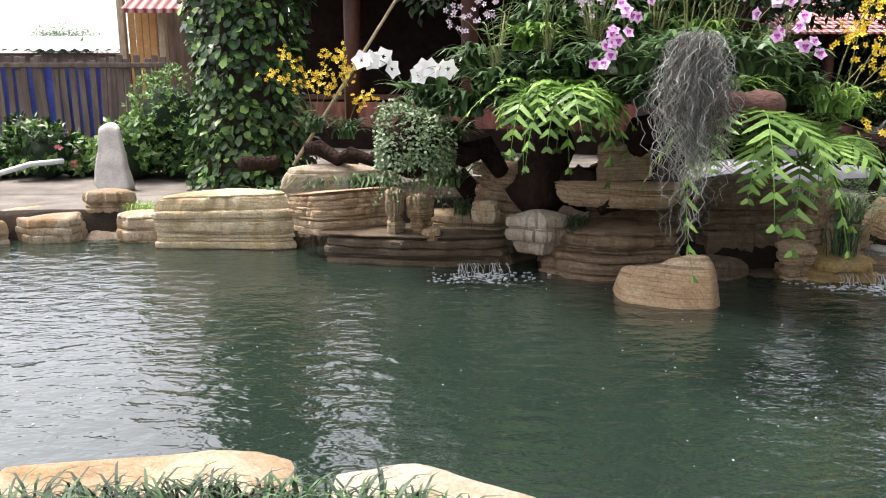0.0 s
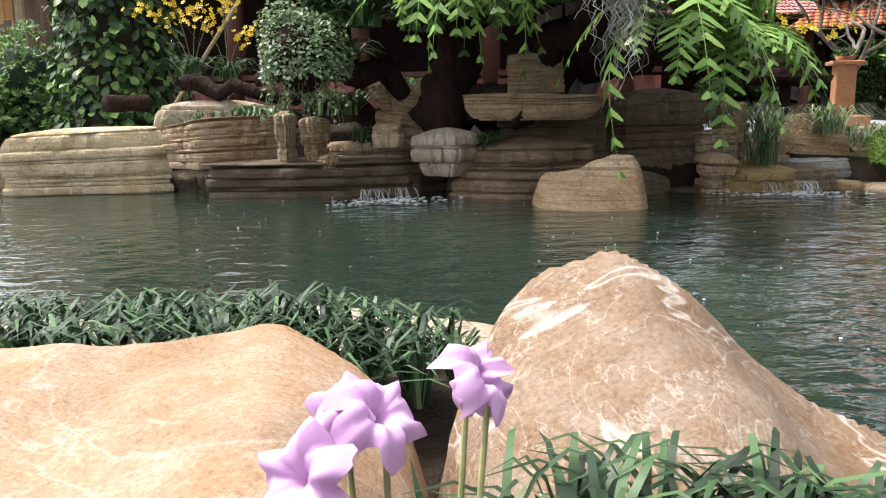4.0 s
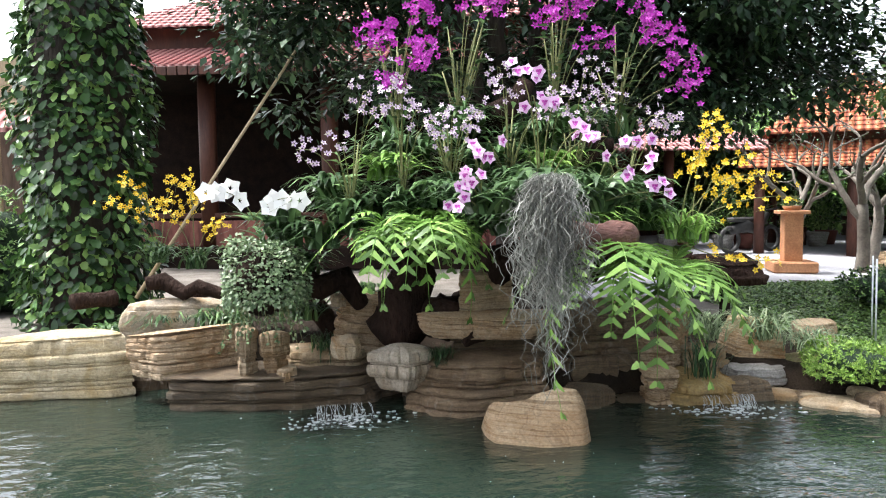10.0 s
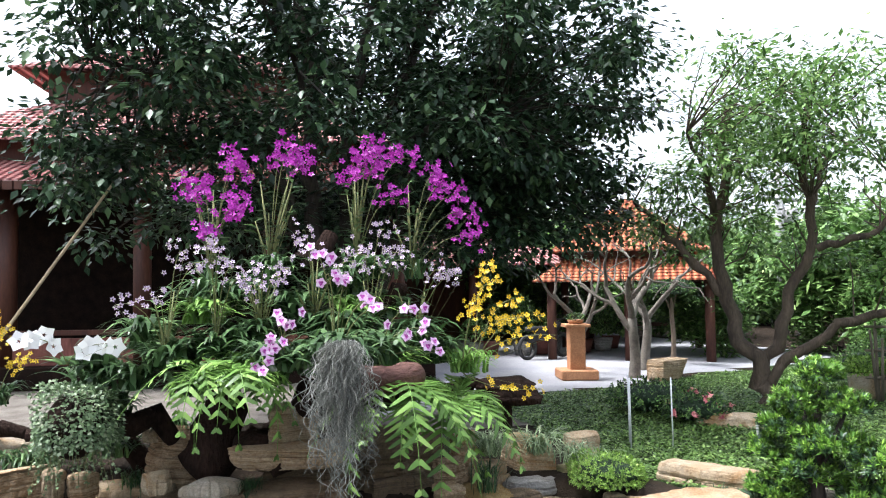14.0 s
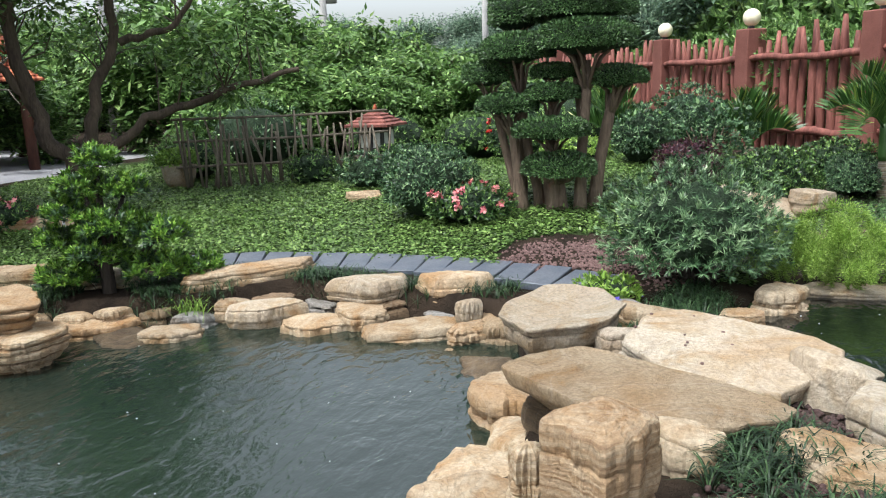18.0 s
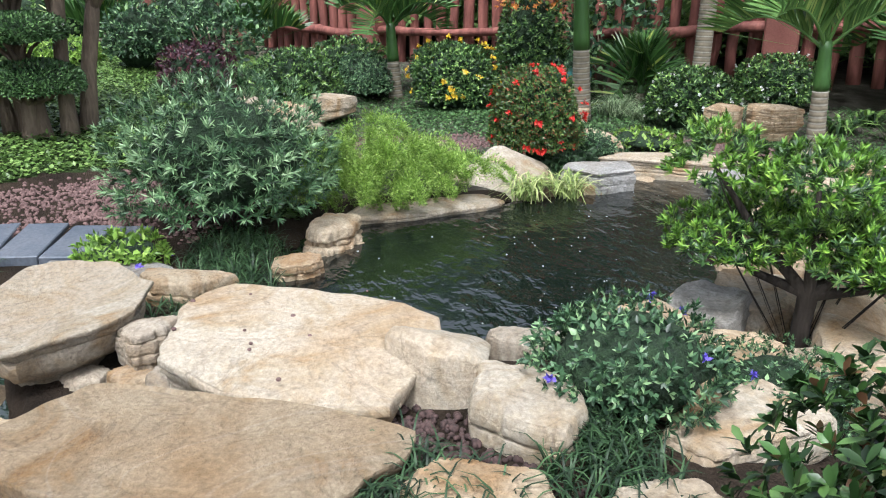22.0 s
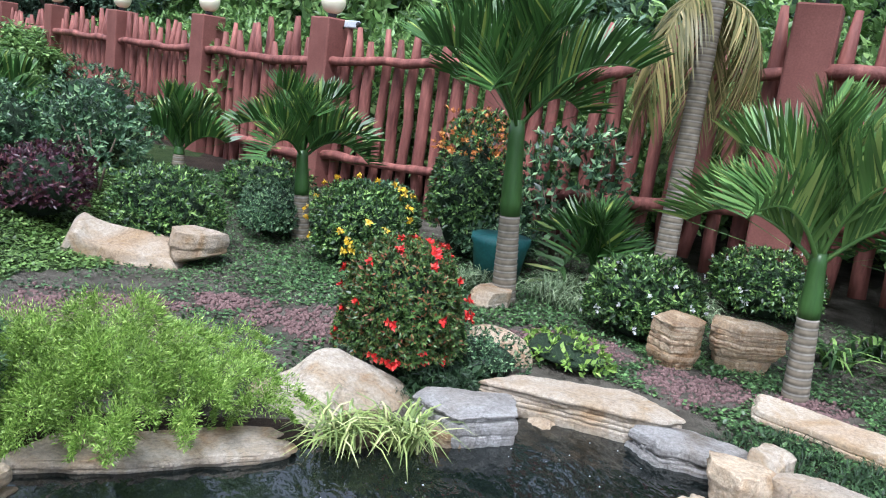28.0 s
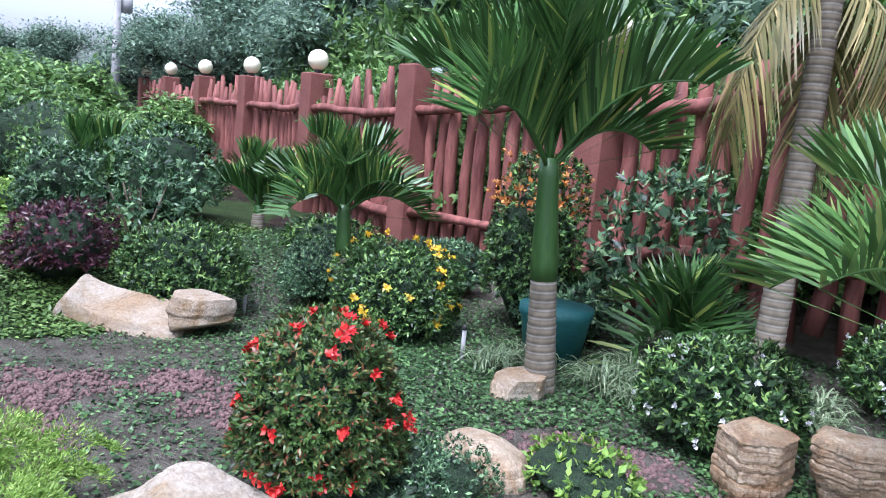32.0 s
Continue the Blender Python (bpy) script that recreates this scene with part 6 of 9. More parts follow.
pads(8.35, 1.1, "large cloud-pruned tree with tiers of clipped cushions", [(0.0, 0.0, 0.32, 0.38, 0.34), (-0.05, 0.06, 0.72, 0.38, 0.3), (0.05, 0.57, 0.98, 0.34, 0.28), (0.15, 0.1, 1.1, 0.3, 0.24), (0.15, 0.8, 1.28, 0.28, 0.32), (0.25, 0.1, 1.32, 0.24, 0.22), (0.35, -0.52, 1.22, 0.32, 0.3),
     (0.15, 0.48, 1.5, 0.4, 0.4), (0.15, -0.27, 1.56, 0.5, 0.46), (0.35, 0.55, 1.82, 0.3, 0.56), (0.35, -0.12, 1.86, 0.56, 0.6)], seed=41, leaves=CLIP, stems=[(0.0, 0.12, 0.075), (0.1, -0.15, 0.06), (-0.1, -0.05, 0.065), (0.14, 0.22, 0.06), (-0.05, -0.22, 0.055), (-0.12, 0.1, 0.06)], per=8000, leaf=0.03)
pads(4.95, 3.95, "small podocarpus tree with bright young tips at the pond", [(0, -0.12, 0.45, 0.23, 0.22), (-0.08, 0.18, 0.54, 0.2, 0.22), (-0.02, 0.1, 0.74, 0.21, 0.22), (0.05, 0.0, 0.96, 0.16, 0.2), (0.12, -0.18, 0.74, 0.16, 0.18), (0.2, -0.34, 0.08, 0.25, 0.22), (0.4, -0.58, 0.05, 0.19, 0.18), (-0.14, 0.24, 0.06, 0.22, 0.2), (0.0, 0.05, 0.22, 0.26, 0.24), (-0.18, 0.3, 0.36, 0.15, 0.18), (0.2, -0.4, 0.36, 0.22, 0.22)], leaves=TREEL, leaf=0.058, seed=42, name="bonsai_tree", bark=DARKBARK, bright=PODO)
pads(4.02, -2.72, "small podocarpus tree with bright young tips by the pool", [(0.23, 0.25, 0.3, 0.25, 0.24), (0.28, 0.32, 0.62, 0.19, 0.26), (0.03, 0.02, 0.6, 0.25, 0.24), (-0.06, -0.08, 0.34, 0.25, 0.24), (-0.18, -0.24, 0.28, 0.24, 0.22), (0.22, -0.2, 0.34, 0.24, 0.22), (0.3, 0.05, 0.38, 0.22, 0.22), (0.2, -0.42, 0.2, 0.2, 0.2)], leaves=BUSH, leaf=0.042, seed=43, name="bonsai_tree", bark=DARKBARK, bright=PODO, z=0.28, stems=[(0, 0, 0.04), (0.012, 0.01, 0.035), (-0.01, 0.01, 0.03)])

# ---- trees ----
MIDBARK = plain("brown_bark", (0.05, 0.037, 0.028), (0.12, 0.09, 0.065), 0.95, 5, 40, 1.0, 0.02, stretch=(1, 1, 0.25))


def crowned_tree(x, y, label, stems, clumps, per, blob, leaf, bark, leaves, seed, ratio=0.45, hang=-0.35, twig=0.012):
    """A tree whose stems are drawn as (radius, points); clumps are centres of leaf sprays, each tied to the nearest stem by a twig."""
    rng = np.random.default_rng(seed)
    ob = thing("tree", x, y, 0.15, label, "tree")
    nodes_, wood = [], []
    for r, pts in stems:
        c = np.array(pts, float)
        t = np.linspace(0, 1, 4 * len(c))
        q = np.stack([np.interp(t, np.linspace(0, 1, len(c)), c[:, i]) for i in range(3)], 1)
        q[1:-1] += rng.normal(size=(len(q) - 2, 3)) * r * 0.35
        wood.append(tube(q, np.linspace(r, r * 0.4, len(q)) * (1 + 0.06 * rng.normal(size=len(q))), 9, caps=False))
        nodes_.append(q[len(q) // 3:])
    put("trunk", merge(wood), bark, ob)
    nodes_ = np.concatenate(nodes_)
    clumps = np.asarray(clumps, float)
    twigs = []
    for c in clumps:
        b = nodes_[np.argmin(np.linalg.norm(nodes_ - c + (0, 0, 0.4), axis=1))]
        m = (b + c) / 2 + rng.normal(size=3) * 0.1 + (0, 0, 0.08)
        twigs.append(tube([b, m, c, c + (c - m) * 0.25], [twig * 1.6, twig, twig * 0.7, twig * 0.3], 5, caps=False))
    put("twig", merge(twigs), bark, ob)["kind"] = "stuff"
    p = np.repeat(clumps, per, 0) + rng.normal(size=(len(clumps) * per, 3)) * blob * (1, 1, 0.55)
    n = len(p)
    out = p - np.repeat(clumps, per, 0)
    ln = leaf * rng.uniform(0.6, 1.25, n)
    put("crown", leaf_cloud(p, out / blob * 0.6 + unit(n, rng) * (1, 1, 0.5) + (0, 0, hang), unit(n, rng) * 0.45 + (0, 0, 1.0), ln, ln * ratio), leaves, ob)
    return ob


def dome_clumps(n, centre, radii, rng, low, gaps):
    """Places spread through a rounded crown with a flat, uneven underside, thinned out in patches."""
    d = unit(n * 4, rng) * (rng.random((n * 4, 1)) ** 0.4)
    p = d * radii + centre
    keep = (p[:, 2] > low + 0.35 * fbm(p * (1, 1, 0), 0.9, 7, 2)) & (fbm(p, 1.3, 11, 2) > gaps)
    return p[keep][:n]


rng = np.random.default_rng(51)
crowned_tree(2.75, 9.8, "large dark-leaved tree with several trunks behind the orchids",
             [(0.16, [(-0.15, 0, -0.2), (-0.25, 0, 2.0), (-0.3, -0.1, 4.2), (-0.5, 0.0, 6.0)]), (0.12, [(0, 0, -0.2), (0.15, 0, 2.2), (0.2, -0.1, 4.0), (0.6, 0, 5.8)]), (0.12, [(0.1, 0, -0.2), (0.5, 0, 2.4), (0.8, -0.1, 4.4), (1.6, 0, 6.0)]),
              (0.1, [(0.15, 0.1, 0), (0.9, 0, 2.6), (1.6, 0, 4.0), (2.6, 0, 5.4)]), (0.08, [(-0.25, 0, 2.0), (-0.9, -0.2, 3.6), (-1.8, -0.3, 4.4), (-3.0, -0.3, 4.6)]), (0.07, [(0.8, 0, 3.6), (1.4, -0.5, 4.1), (2.2, -0.8, 4.2)]), (0.06, [(-0.3, 0, 3.6), (-0.6, -0.6, 4.6), (-1.1, -1.0, 5.2)])],
             np.concatenate([dome_clumps(310, (0.7, 0.2, 5.0), (4.4, 2.7, 2.9), rng, 2.75, -0.62), np.c_[rng.uniform(-3.4, -1.4, 26), rng.uniform(-0.8, 0.6, 26), rng.uniform(2.4, 3.9, 26)], np.c_[rng.uniform(1.4, 3.2, 26), rng.uniform(-0.8, 0.4, 26), rng.uniform(2.3, 3.6, 26)], np.c_[rng.uniform(-1.6, 1.6, 20), rng.uniform(0.0, 0.8, 20), rng.uniform(2.3, 3.2, 20)], np.c_[rng.uniform(1.6, 4.4, 60), rng.uniform(-1.2, 0.8, 60), rng.uniform(2.6, 5.2, 60)]]),
             135, 0.26, 0.14, DARKBARK, TREED, 52, hang=-0.4, ratio=0.55)
rng = np.random.default_rng(53)
MIDLIMBS = [(0.14, [(0, 0, -0.2), (-0.05, 0.05, 0.5), (-0.3, 0.3, 1.1), (-0.45, 0.45, 2.3), (-0.4, 0.4, 3.6), (-0.3, 0.4, 4.4)]), (0.1, [(-0.05, 0.05, 0.5), (0.2, -0.15, 1.4), (0.5, -0.5, 2.4), (0.4, -0.4, 3.5), (0.5, -0.4, 4.4)]),
            (0.08, [(-0.35, 0.35, 1.6), (-0.95, 0.9, 2.5), (-1.4, 1.2, 3.1)]), (0.09, [(0.02, 0, 0.35), (0.25, -0.25, 0.8), (0.85, -0.9, 1.35), (1.55, -1.8, 1.6), (2.0, -2.5, 1.85)]), (0.06, [(0.5, -0.5, 2.3), (1.0, -1.05, 2.5), (1.3, -1.5, 3.2)]), (0.06, [(-0.42, 0.42, 2.6), (-0.8, 0.3, 3.4), (-1.2, 0.2, 4.0)]), (0.05, [(0.45, -0.45, 2.9), (0.9, -0.3, 3.6), (1.5, -0.5, 4.0)])]
crowned_tree(8.82, 8.2, "spreading light-leaved tree with bare lower limbs on the lawn", MIDLIMBS,
             np.concatenate([dome_clumps(170, (0.0, 0.0, 3.5), (2.2, 2.2, 1.95), rng, 1.9, -0.3), np.c_[rng.uniform(0.6, 2.2, 14), rng.uniform(-2.4, -0.8, 14), rng.uniform(1.5, 2.6, 14)]]), 80, 0.22, 0.12, MIDBARK, TREEB, 54, hang=-0.25, twig=0.01)
T3 = tree_meshes(53, 8, 0.14, 1.7, 3, 3, 0.6, 0.15, 0.2, 40, 0.42, 2.2)
T4 = tree_meshes(54, 8, 0.12, 1.4, 3, 3, 0.7, 0.1, 0.3, 26, 0.36, 1.4)
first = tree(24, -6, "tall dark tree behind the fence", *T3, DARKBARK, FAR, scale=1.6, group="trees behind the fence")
rng = np.random.default_rng(9)
for k in range(46):
    s = k / 45
    x, y = 13 + 24 * s + rng.uniform(-1.5, 1.5), -14 + 26 * s + rng.uniform(-2, 2) - 1.5
    q = 1.05 if s < 0.55 else 1.05 - 0.5 * (s - 0.55)
    copy_thing(first, pose(x + 1.5 * (k % 3), y - 2.5 * (k % 3), 0.1, 0, 0, rng.uniform(0, 360))).scale = (q, q, q)
second = tree(18, 13, "bright green tree beyond the lawn", *T4, BARK, TREEB, scale=1.0, group="trees beyond the lawn")
for k in range(26):
    a = radians(rng.uniform(28, 72))
    d = rng.uniform(24, 40)
    copy_thing(second, pose(d * math.cos(a), d * math.sin(a), 0.1, 0, 0, rng.uniform(0, 360)))
for x, y, q in ((16.5, 8.3, 0.62), (18.5, 6.2, 0.6), (19.5, 9.0, 0.75), (17.2, 10.6, 0.7), (21.5, 7.2, 0.75), (15.2, 10.2, 0.5), (22.5, 4.6, 0.6), (20.5, 12.0, 0.8), (16.0, 12.8, 0.6), (24.0, 10.0, 0.9), (19.0, 3.9, 0.45), (14.2, 14.5, 0.6)):
    copy_thing(second, pose(x, y, 0.1, 0, 0, rng.uniform(0, 360))).scale = (q, q, q * 0.85)
fourth = tree(22.5, -2.6, "light green leafy tree just behind the fence", *T4, BARK, TREEB, scale=0.8, group="light trees behind the fence")
for k in range(17):
    s = (k + 0.5) / 17
    x, y = 7.0 + 24 * s + rng.uniform(-0.6, 0.6) + 2.6, -9.0 + 17.5 * s + rng.uniform(-0.6, 0.6) - 3.2
    copy_thing(fourth, pose(x, y, 0.1, 0, 0, rng.uniform(0, 360))).scale = (0.75, 0.75, 0.7 + 0.12 * math.sin(k * 2.3))
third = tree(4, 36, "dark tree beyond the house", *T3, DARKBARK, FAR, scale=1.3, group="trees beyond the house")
for k in range(12):
    a = radians(rng.uniform(62, 90))
    d = rng.uniform(34, 48)
    copy_thing(third, pose(d * math.cos(a), d * math.sin(a), 0.1, 0, 0, rng.uniform(0, 360)))


# ---- lawn and gravel ----
def build_lawn():
    rng = np.random.default_rng(8)
    n = 260000
    x, y = rng.uniform(4, 14, n), rng.uniform(-1.2, 11.5, n)
    keep = on_lawn(x, y) & (rng.random(n) < np.clip(9.0 / np.hypot(x - 1, y), 0.35, 1))
    x, y = x[keep], y[keep]
    p = np.c_[x, y, ground_z(x, y) + rng.uniform(-0.005, 0.035, len(x))]
    ax = unit(len(x), rng) * (1, 1, 0.35) + (0, 0, 0.15)
    ln = rng.uniform(0.025, 0.055, len(x))
    tagged(put("lawn", leaf_cloud(p, ax, unit(len(x), rng) * 0.35 + (0, 0, 1.0), ln, ln * 0.7), LAWN), "lawn of small-leaved green groundcover", "lawn", kind="stuff")


build_lawn()


RED_BEDS = [(6.75, 0.3, 0.72, 0.92), (7.85, -0.75, 0.6, 0.4), (8.35, -1.2, 0.45, 0.35), (8.35, -2.3, 0.4, 0.45), (8.1, -4.2, 0.3, 0.45), (7.55, -4.75, 0.35, 0.4), (7.2, -5.35, 0.35, 0.35), (8.25, -3.9, 0.25, 0.3), (8.75, -1.75, 0.3, 0.3), (7.75, -1.35, 0.3, 0.35)]


def build_slope():
    rng = np.random.default_rng(18)
    n = 330000
    x, y = rng.uniform(5.2, 14.5, n), rng.uniform(-8, -0.2, n)
    patch = fbm(np.c_[x, y, x * 0], 1.6, 19, 3)
    keep = ~on_lawn(x, y) & (inside(POOL, x, y) < -0.45) & (patch > rng.uniform(-1.1, 1.1, n)) & (y > -3.2 - 0.75 * (14.8 - x)) & ((x > 6.9) | (y + 0.3 * patch < -4.4)) & (x + 0.4 * y + 0.9 * patch > 3.7)
    for gx, gy, rx, ry in RED_BEDS:
        keep &= ((x - gx) / rx) ** 2 + ((y - gy) / ry) ** 2 > rng.uniform(0.7, 1.1, n)
    x, y = x[keep], y[keep]
    ln = rng.uniform(0.018, 0.042, len(x))
    tagged(put("groundcover", leaf_cloud(np.c_[x, y, ground_z(x, y) + rng.uniform(-0.005, 0.03, len(x))], unit(len(x), rng) * (1, 1, 0.35) + (0, 0, 0.15), unit(len(x), rng) * 0.35 + (0, 0, 1.0), ln, ln * 0.7), CLIP), "sparse small-leaved groundcover on the slope", "groundcover", kind="stuff")


build_slope()


def pebbles(name, label, spots, size, mat, n, seed):
    rng = np.random.default_rng(seed)
    v0, f0 = BALLS[2]
    out = []
    for x, y, rx, ry in spots:
        for k in range(int(n * rx * ry)):
            a, q = rng.uniform(0, 6.28), math.sqrt(rng.random())
            q *= 0.85 + 0.2 * math.sin(3 * a + 5 * x) + 0.15 * math.sin(5 * a + 9 * y) + 0.12 * rng.normal()
            px, py = x + rx * q * math.cos(a), y + ry * q * math.sin(a)
            s = size * rng.uniform(0.6, 1.3) * rng.uniform(0.6, 1.2, 3)
            out.append((v0 * s + (px, py, gz_fast(px, py) + 0.3 * size), f0))
    return tagged(put(name, merge(out), mat), label, "gravel", kind="stuff")


_gx, _gy = np.arange(-3, 13, 0.1), np.arange(-7, 6, 0.1)
_gz = ground_z(*np.meshgrid(_gx, _gy, indexing="ij"))


def gz_fast(x, y):
    return _gz[min(max(int((x + 3) / 0.1), 0), 159), min(max(int((y + 7) / 0.1), 0), 129)]


pebbles("gravel", "bed of dark red lava gravel by the slate path", RED_BEDS, 0.014, REDGRAVEL, 3400, 61)
pebbles("gravel", "dark lava gravel between the stepping stones", [(3.7, -0.8, 0.3, 0.35), (3.0, -1.2, 0.35, 0.3), (3.5, -1.1, 0.2, 0.3), (2.75, -0.85, 0.3, 0.25), (3.85, -0.95, 0.2, 0.3), (3.3, -1.0, 0.3, 0.3)], 0.013, LAVA, 3200, 62)

# ---- slate path ----
path = thing("path", 6, 2, 0, "curved path of blue-grey slate slabs along the lawn", "path", kind="structure")
path.matrix_basis = Matrix()
for k in range(16):
    s = k / 15
    x, y = 6.05 + 0.32 * math.sin(s * 3.1) - 0.1, 3.9 - 3.75 * s
    put("slate_slab", box(-0.27, -0.115, -0.03, 0.27, 0.115, 0.035, 0.006), SLATE, path, "", pose(x, y, gz(x, y), rng.uniform(-1.5, 1.5), rng.uniform(-1, 1), 12 + 18 * math.cos(s * 3.1) + rng.uniform(-3, 3)))

# ---- dark grass beds ----
grass_bed([(-0.78, 2.05, 0.8, 0.2, 0.14), (-0.05, 1.97, 0.26, 0.2, 0.12), (0.24, 1.14, 0.14, 0.06, 0.18), (0.42, 1.1, 0.14, 0.06, 0.16)], "dense dark mondo grass between the stones", per=150, h=0.25, reach=0.18, width=0.0105, seed=71)
grass_bed([(3.05, -0.75, 0.22, 0.1, None), (3.15, -1.05, 0.14, 0.2, None), (3.15, -1.45, 0.3, 0.16, None), (2.75, -1.3, 0.2, 0.12, None), (3.55, -1.55, 0.25, 0.2, None), (2.95, -0.9, 0.1, 0.1, None), (3.3, -0.95, 0.16, 0.12, None), (3.22, -0.8, 0.14, 0.08, None), (2.72, -0.95, 0.12, 0.14, None), (2.75, -1.2, 0.12, 0.16, None), (3.3, -1.58, 0.25, 0.12, None), (2.62, -0.72, 0.06, 0.12, None)], "dark mondo grass between the stepping stones", per=130, zoff=0.02, h=0.17, reach=0.14, seed=72)
grass_bed([(5.3, -0.42, 0.35, 0.16, None), (5.15, -0.62, 0.3, 0.12, None), (5.9, -0.45, 0.3, 0.2, None), (5.0, -0.2, 0.2, 0.2, None), (5.5, -0.35, 0.25, 0.25, None), (5.7, -0.5, 0.3, 0.3, None), (5.75, 2.7, 0.15, 0.6, None), (5.7, 1.7, 0.15, 0.4, None), (5.75, 1.0, 0.2, 0.25, None), (5.55, 3.2, 0.3, 0.3, None), (5.3, 3.7, 0.3, 0.3, None), (4.6, 4.4, 0.5, 0.3, None), (5.7, 2.2, 0.2, 0.5, None)], "dark mondo grass along the pond stones", per=110, h=0.17, reach=0.13, seed=73)
grass_bed([(4.42, 4.12, 0.2, 0.2, None), (4.85, 3.45, 0.16, 0.14, None), (5.1, 3.0, 0.16, 0.16, None), (5.4, 2.35, 0.1, 0.25, None), (5.45, 1.65, 0.1, 0.3, None), (4.3, 4.55, 0.16, 0.25, None), (5.0, 3.35, 0.25, 0.14, None)], "dark mondo grass between the shore stones", per=150, h=0.15, reach=0.13, seed=77, zoff=0.03)
grass_bed([(6.6, -4.8, 0.3, 0.6, None), (7.3, -2.95, 0.2, 0.3, None), (5.9, -5.1, 0.6, 0.35, None)], "dark mondo grass by the pool's inlet", per=100, h=0.15, reach=0.13, seed=74)


# ---- house: tiled roofs over a dark verandah ----
def hip_roof(x0, y0, x1, y1, z0, z1, inset, mat, parent, rows=14):
    """Four sloping faces of overlapping tile rows."""
    for k in range(rows):
        a, b = k / rows, (k + 1.25) / rows
        za, zb = z0 + (z1 - z0) * a + 0.03, z0 + (z1 - z0) * min(b, 1.0)
        r = [(x0 + inset * q, y0 + inset * q, x1 - inset * q, y1 - inset * q) for q in (a, min(b, 1.0))]
        (ax, ay, bx, by), (cx, cy, dx, dy) = r
        v = [(ax, ay, za), (bx, ay, za), (bx, by, za), (ax, by, za), (cx, cy, zb), (dx, cy, zb), (dx, dy, zb), (cx, dy, zb),
             (ax, ay, za - 0.04), (bx, ay, za - 0.04), (bx, by, za - 0.04), (ax, by, za - 0.04)]
        f = [(0, 1, 5, 4), (1, 2, 6, 5), (2, 3, 7, 6), (3, 0, 4, 7), (8, 9, 1, 0), (9, 10, 2, 1), (10, 11, 3, 2), (11, 8, 0, 3)]
        put("roof_course", mesh("roof_course", v, f, smooth=False), mat, parent)


house = thing("house", -1, 18, 0.2, "traditional house with pinkish-red tiled roofs and a dark wooden verandah coloured near black inside as shade", "house", rz=-16)
HX0, HY0, HX1, HY1 = -3.6, -3.0, 8.0, 7.0
# Near-black base colour stands in for the deep shade inside the verandah.
SHADE = plain("wood_in_painted_shade", (0.012, 0.009, 0.008), (0.026, 0.016, 0.012), 0.95, 5, 40, 0.3, spec=0.05)
hip_roof(HX0, HY0, HX1, HY1, 3.75, 4.35, 1.6, ROOFP, house)
put("wall", box(HX0 + 1.5, HY0 + 1.5, 4.2, HX1 - 1.5, HY1 - 1.5, 4.75), DARKWOOD, house)
hip_roof(HX0 + 0.9, HY0 + 0.9, HX1 - 0.9, HY1 - 0.9, 4.65, 6.0, 2.6, ROOFP, house)
put("gable", box(HX0 + 3.2, HY0 + 3.2, 5.9, HX1 - 3.2, HY1 - 3.2, 6.6), DARKWOOD, house)
hip_roof(HX0 + 2.6, HY0 + 2.6, HX1 - 2.6, HY1 - 2.6, 6.5, 7.6, 2.2, ROOFP, house)
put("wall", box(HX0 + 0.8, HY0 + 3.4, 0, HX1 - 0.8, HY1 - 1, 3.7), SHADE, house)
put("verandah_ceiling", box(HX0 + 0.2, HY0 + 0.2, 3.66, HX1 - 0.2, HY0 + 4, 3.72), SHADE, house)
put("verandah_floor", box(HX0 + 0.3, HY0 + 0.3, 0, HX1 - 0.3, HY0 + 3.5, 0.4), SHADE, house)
for k in range(5):
    put("column", tube([(HX0 + 1 + 2.4 * k, HY0 + 0.8, 0.4), (HX0 + 1 + 2.4 * k, HY0 + 0.8, 3.7)], 0.17, 12), DARKWOOD, house)
TOOTH = box(-0.09, -0.015, -0.1, 0.09, 0.015, 0.06, 0.005)
for k in range(58):
    put("eave_tooth", TOOTH, DARKWOOD, house, "", pose(HX0 + 0.1 + 0.2 * k, HY0, 3.68))
put("railing", box(HX0 + 0.4, HY0 + 0.7, 0.95, HX1 - 0.4, HY0 + 0.78, 1.05), DARKWOOD, house)
put("railing", box(HX0 + 0.4, HY0 + 0.7, 0.4, HX1 - 0.4, HY0 + 0.76, 0.9), LOG, house)

pav = thing("pavilion", 12.2, 16.06, 0.1, "open pavilion with two tiers of orange terracotta roof", "pavilion", rz=-37)
hip_roof(-2.2, -2.2, 2.2, 2.2, 1.95, 2.55, 0.8, ROOF, pav, 8)
put("wall", box(-1.5, -1.5, 2.4, 1.5, 1.5, 2.75), DARKWOOD, pav)
hip_roof(-1.85, -1.85, 1.85, 1.85, 2.66, 4.05, 1.78, ROOF, pav)
for sx in (-1.8, 0, 1.8):
    for sy in (-1.8, 1.8):
        put("column", tube([(sx, sy, 0), (sx, sy, 2.1)], 0.11, 12), DARKWOOD, pav)
# Ceiling takes the same near-black colour, painted as shade under the roof.
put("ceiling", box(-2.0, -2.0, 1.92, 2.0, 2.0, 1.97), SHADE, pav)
put("railing", box(-1.8, 1.75, 0.7, 1.8, 1.82, 0.8), DARKWOOD, pav)
hip = thing("pavilion", 8.5, 20, 0.2, "dark open shelter beside the tiled pavilion", "pavilion")
hip_roof(-4, -3, 4, 3, 2.3, 3.2, 2.8, ROOFP, hip, 8)
for sx in (-3.5, 0, 3.5):
    put("column", tube([(sx, -2.4, 0), (sx, -2.4, 2.4)], 0.12, 12), DARKWOOD, hip)
put("wall", box(-4, 2.5, 0, 4, 2.7, 2.4), DARKWOOD, hip)

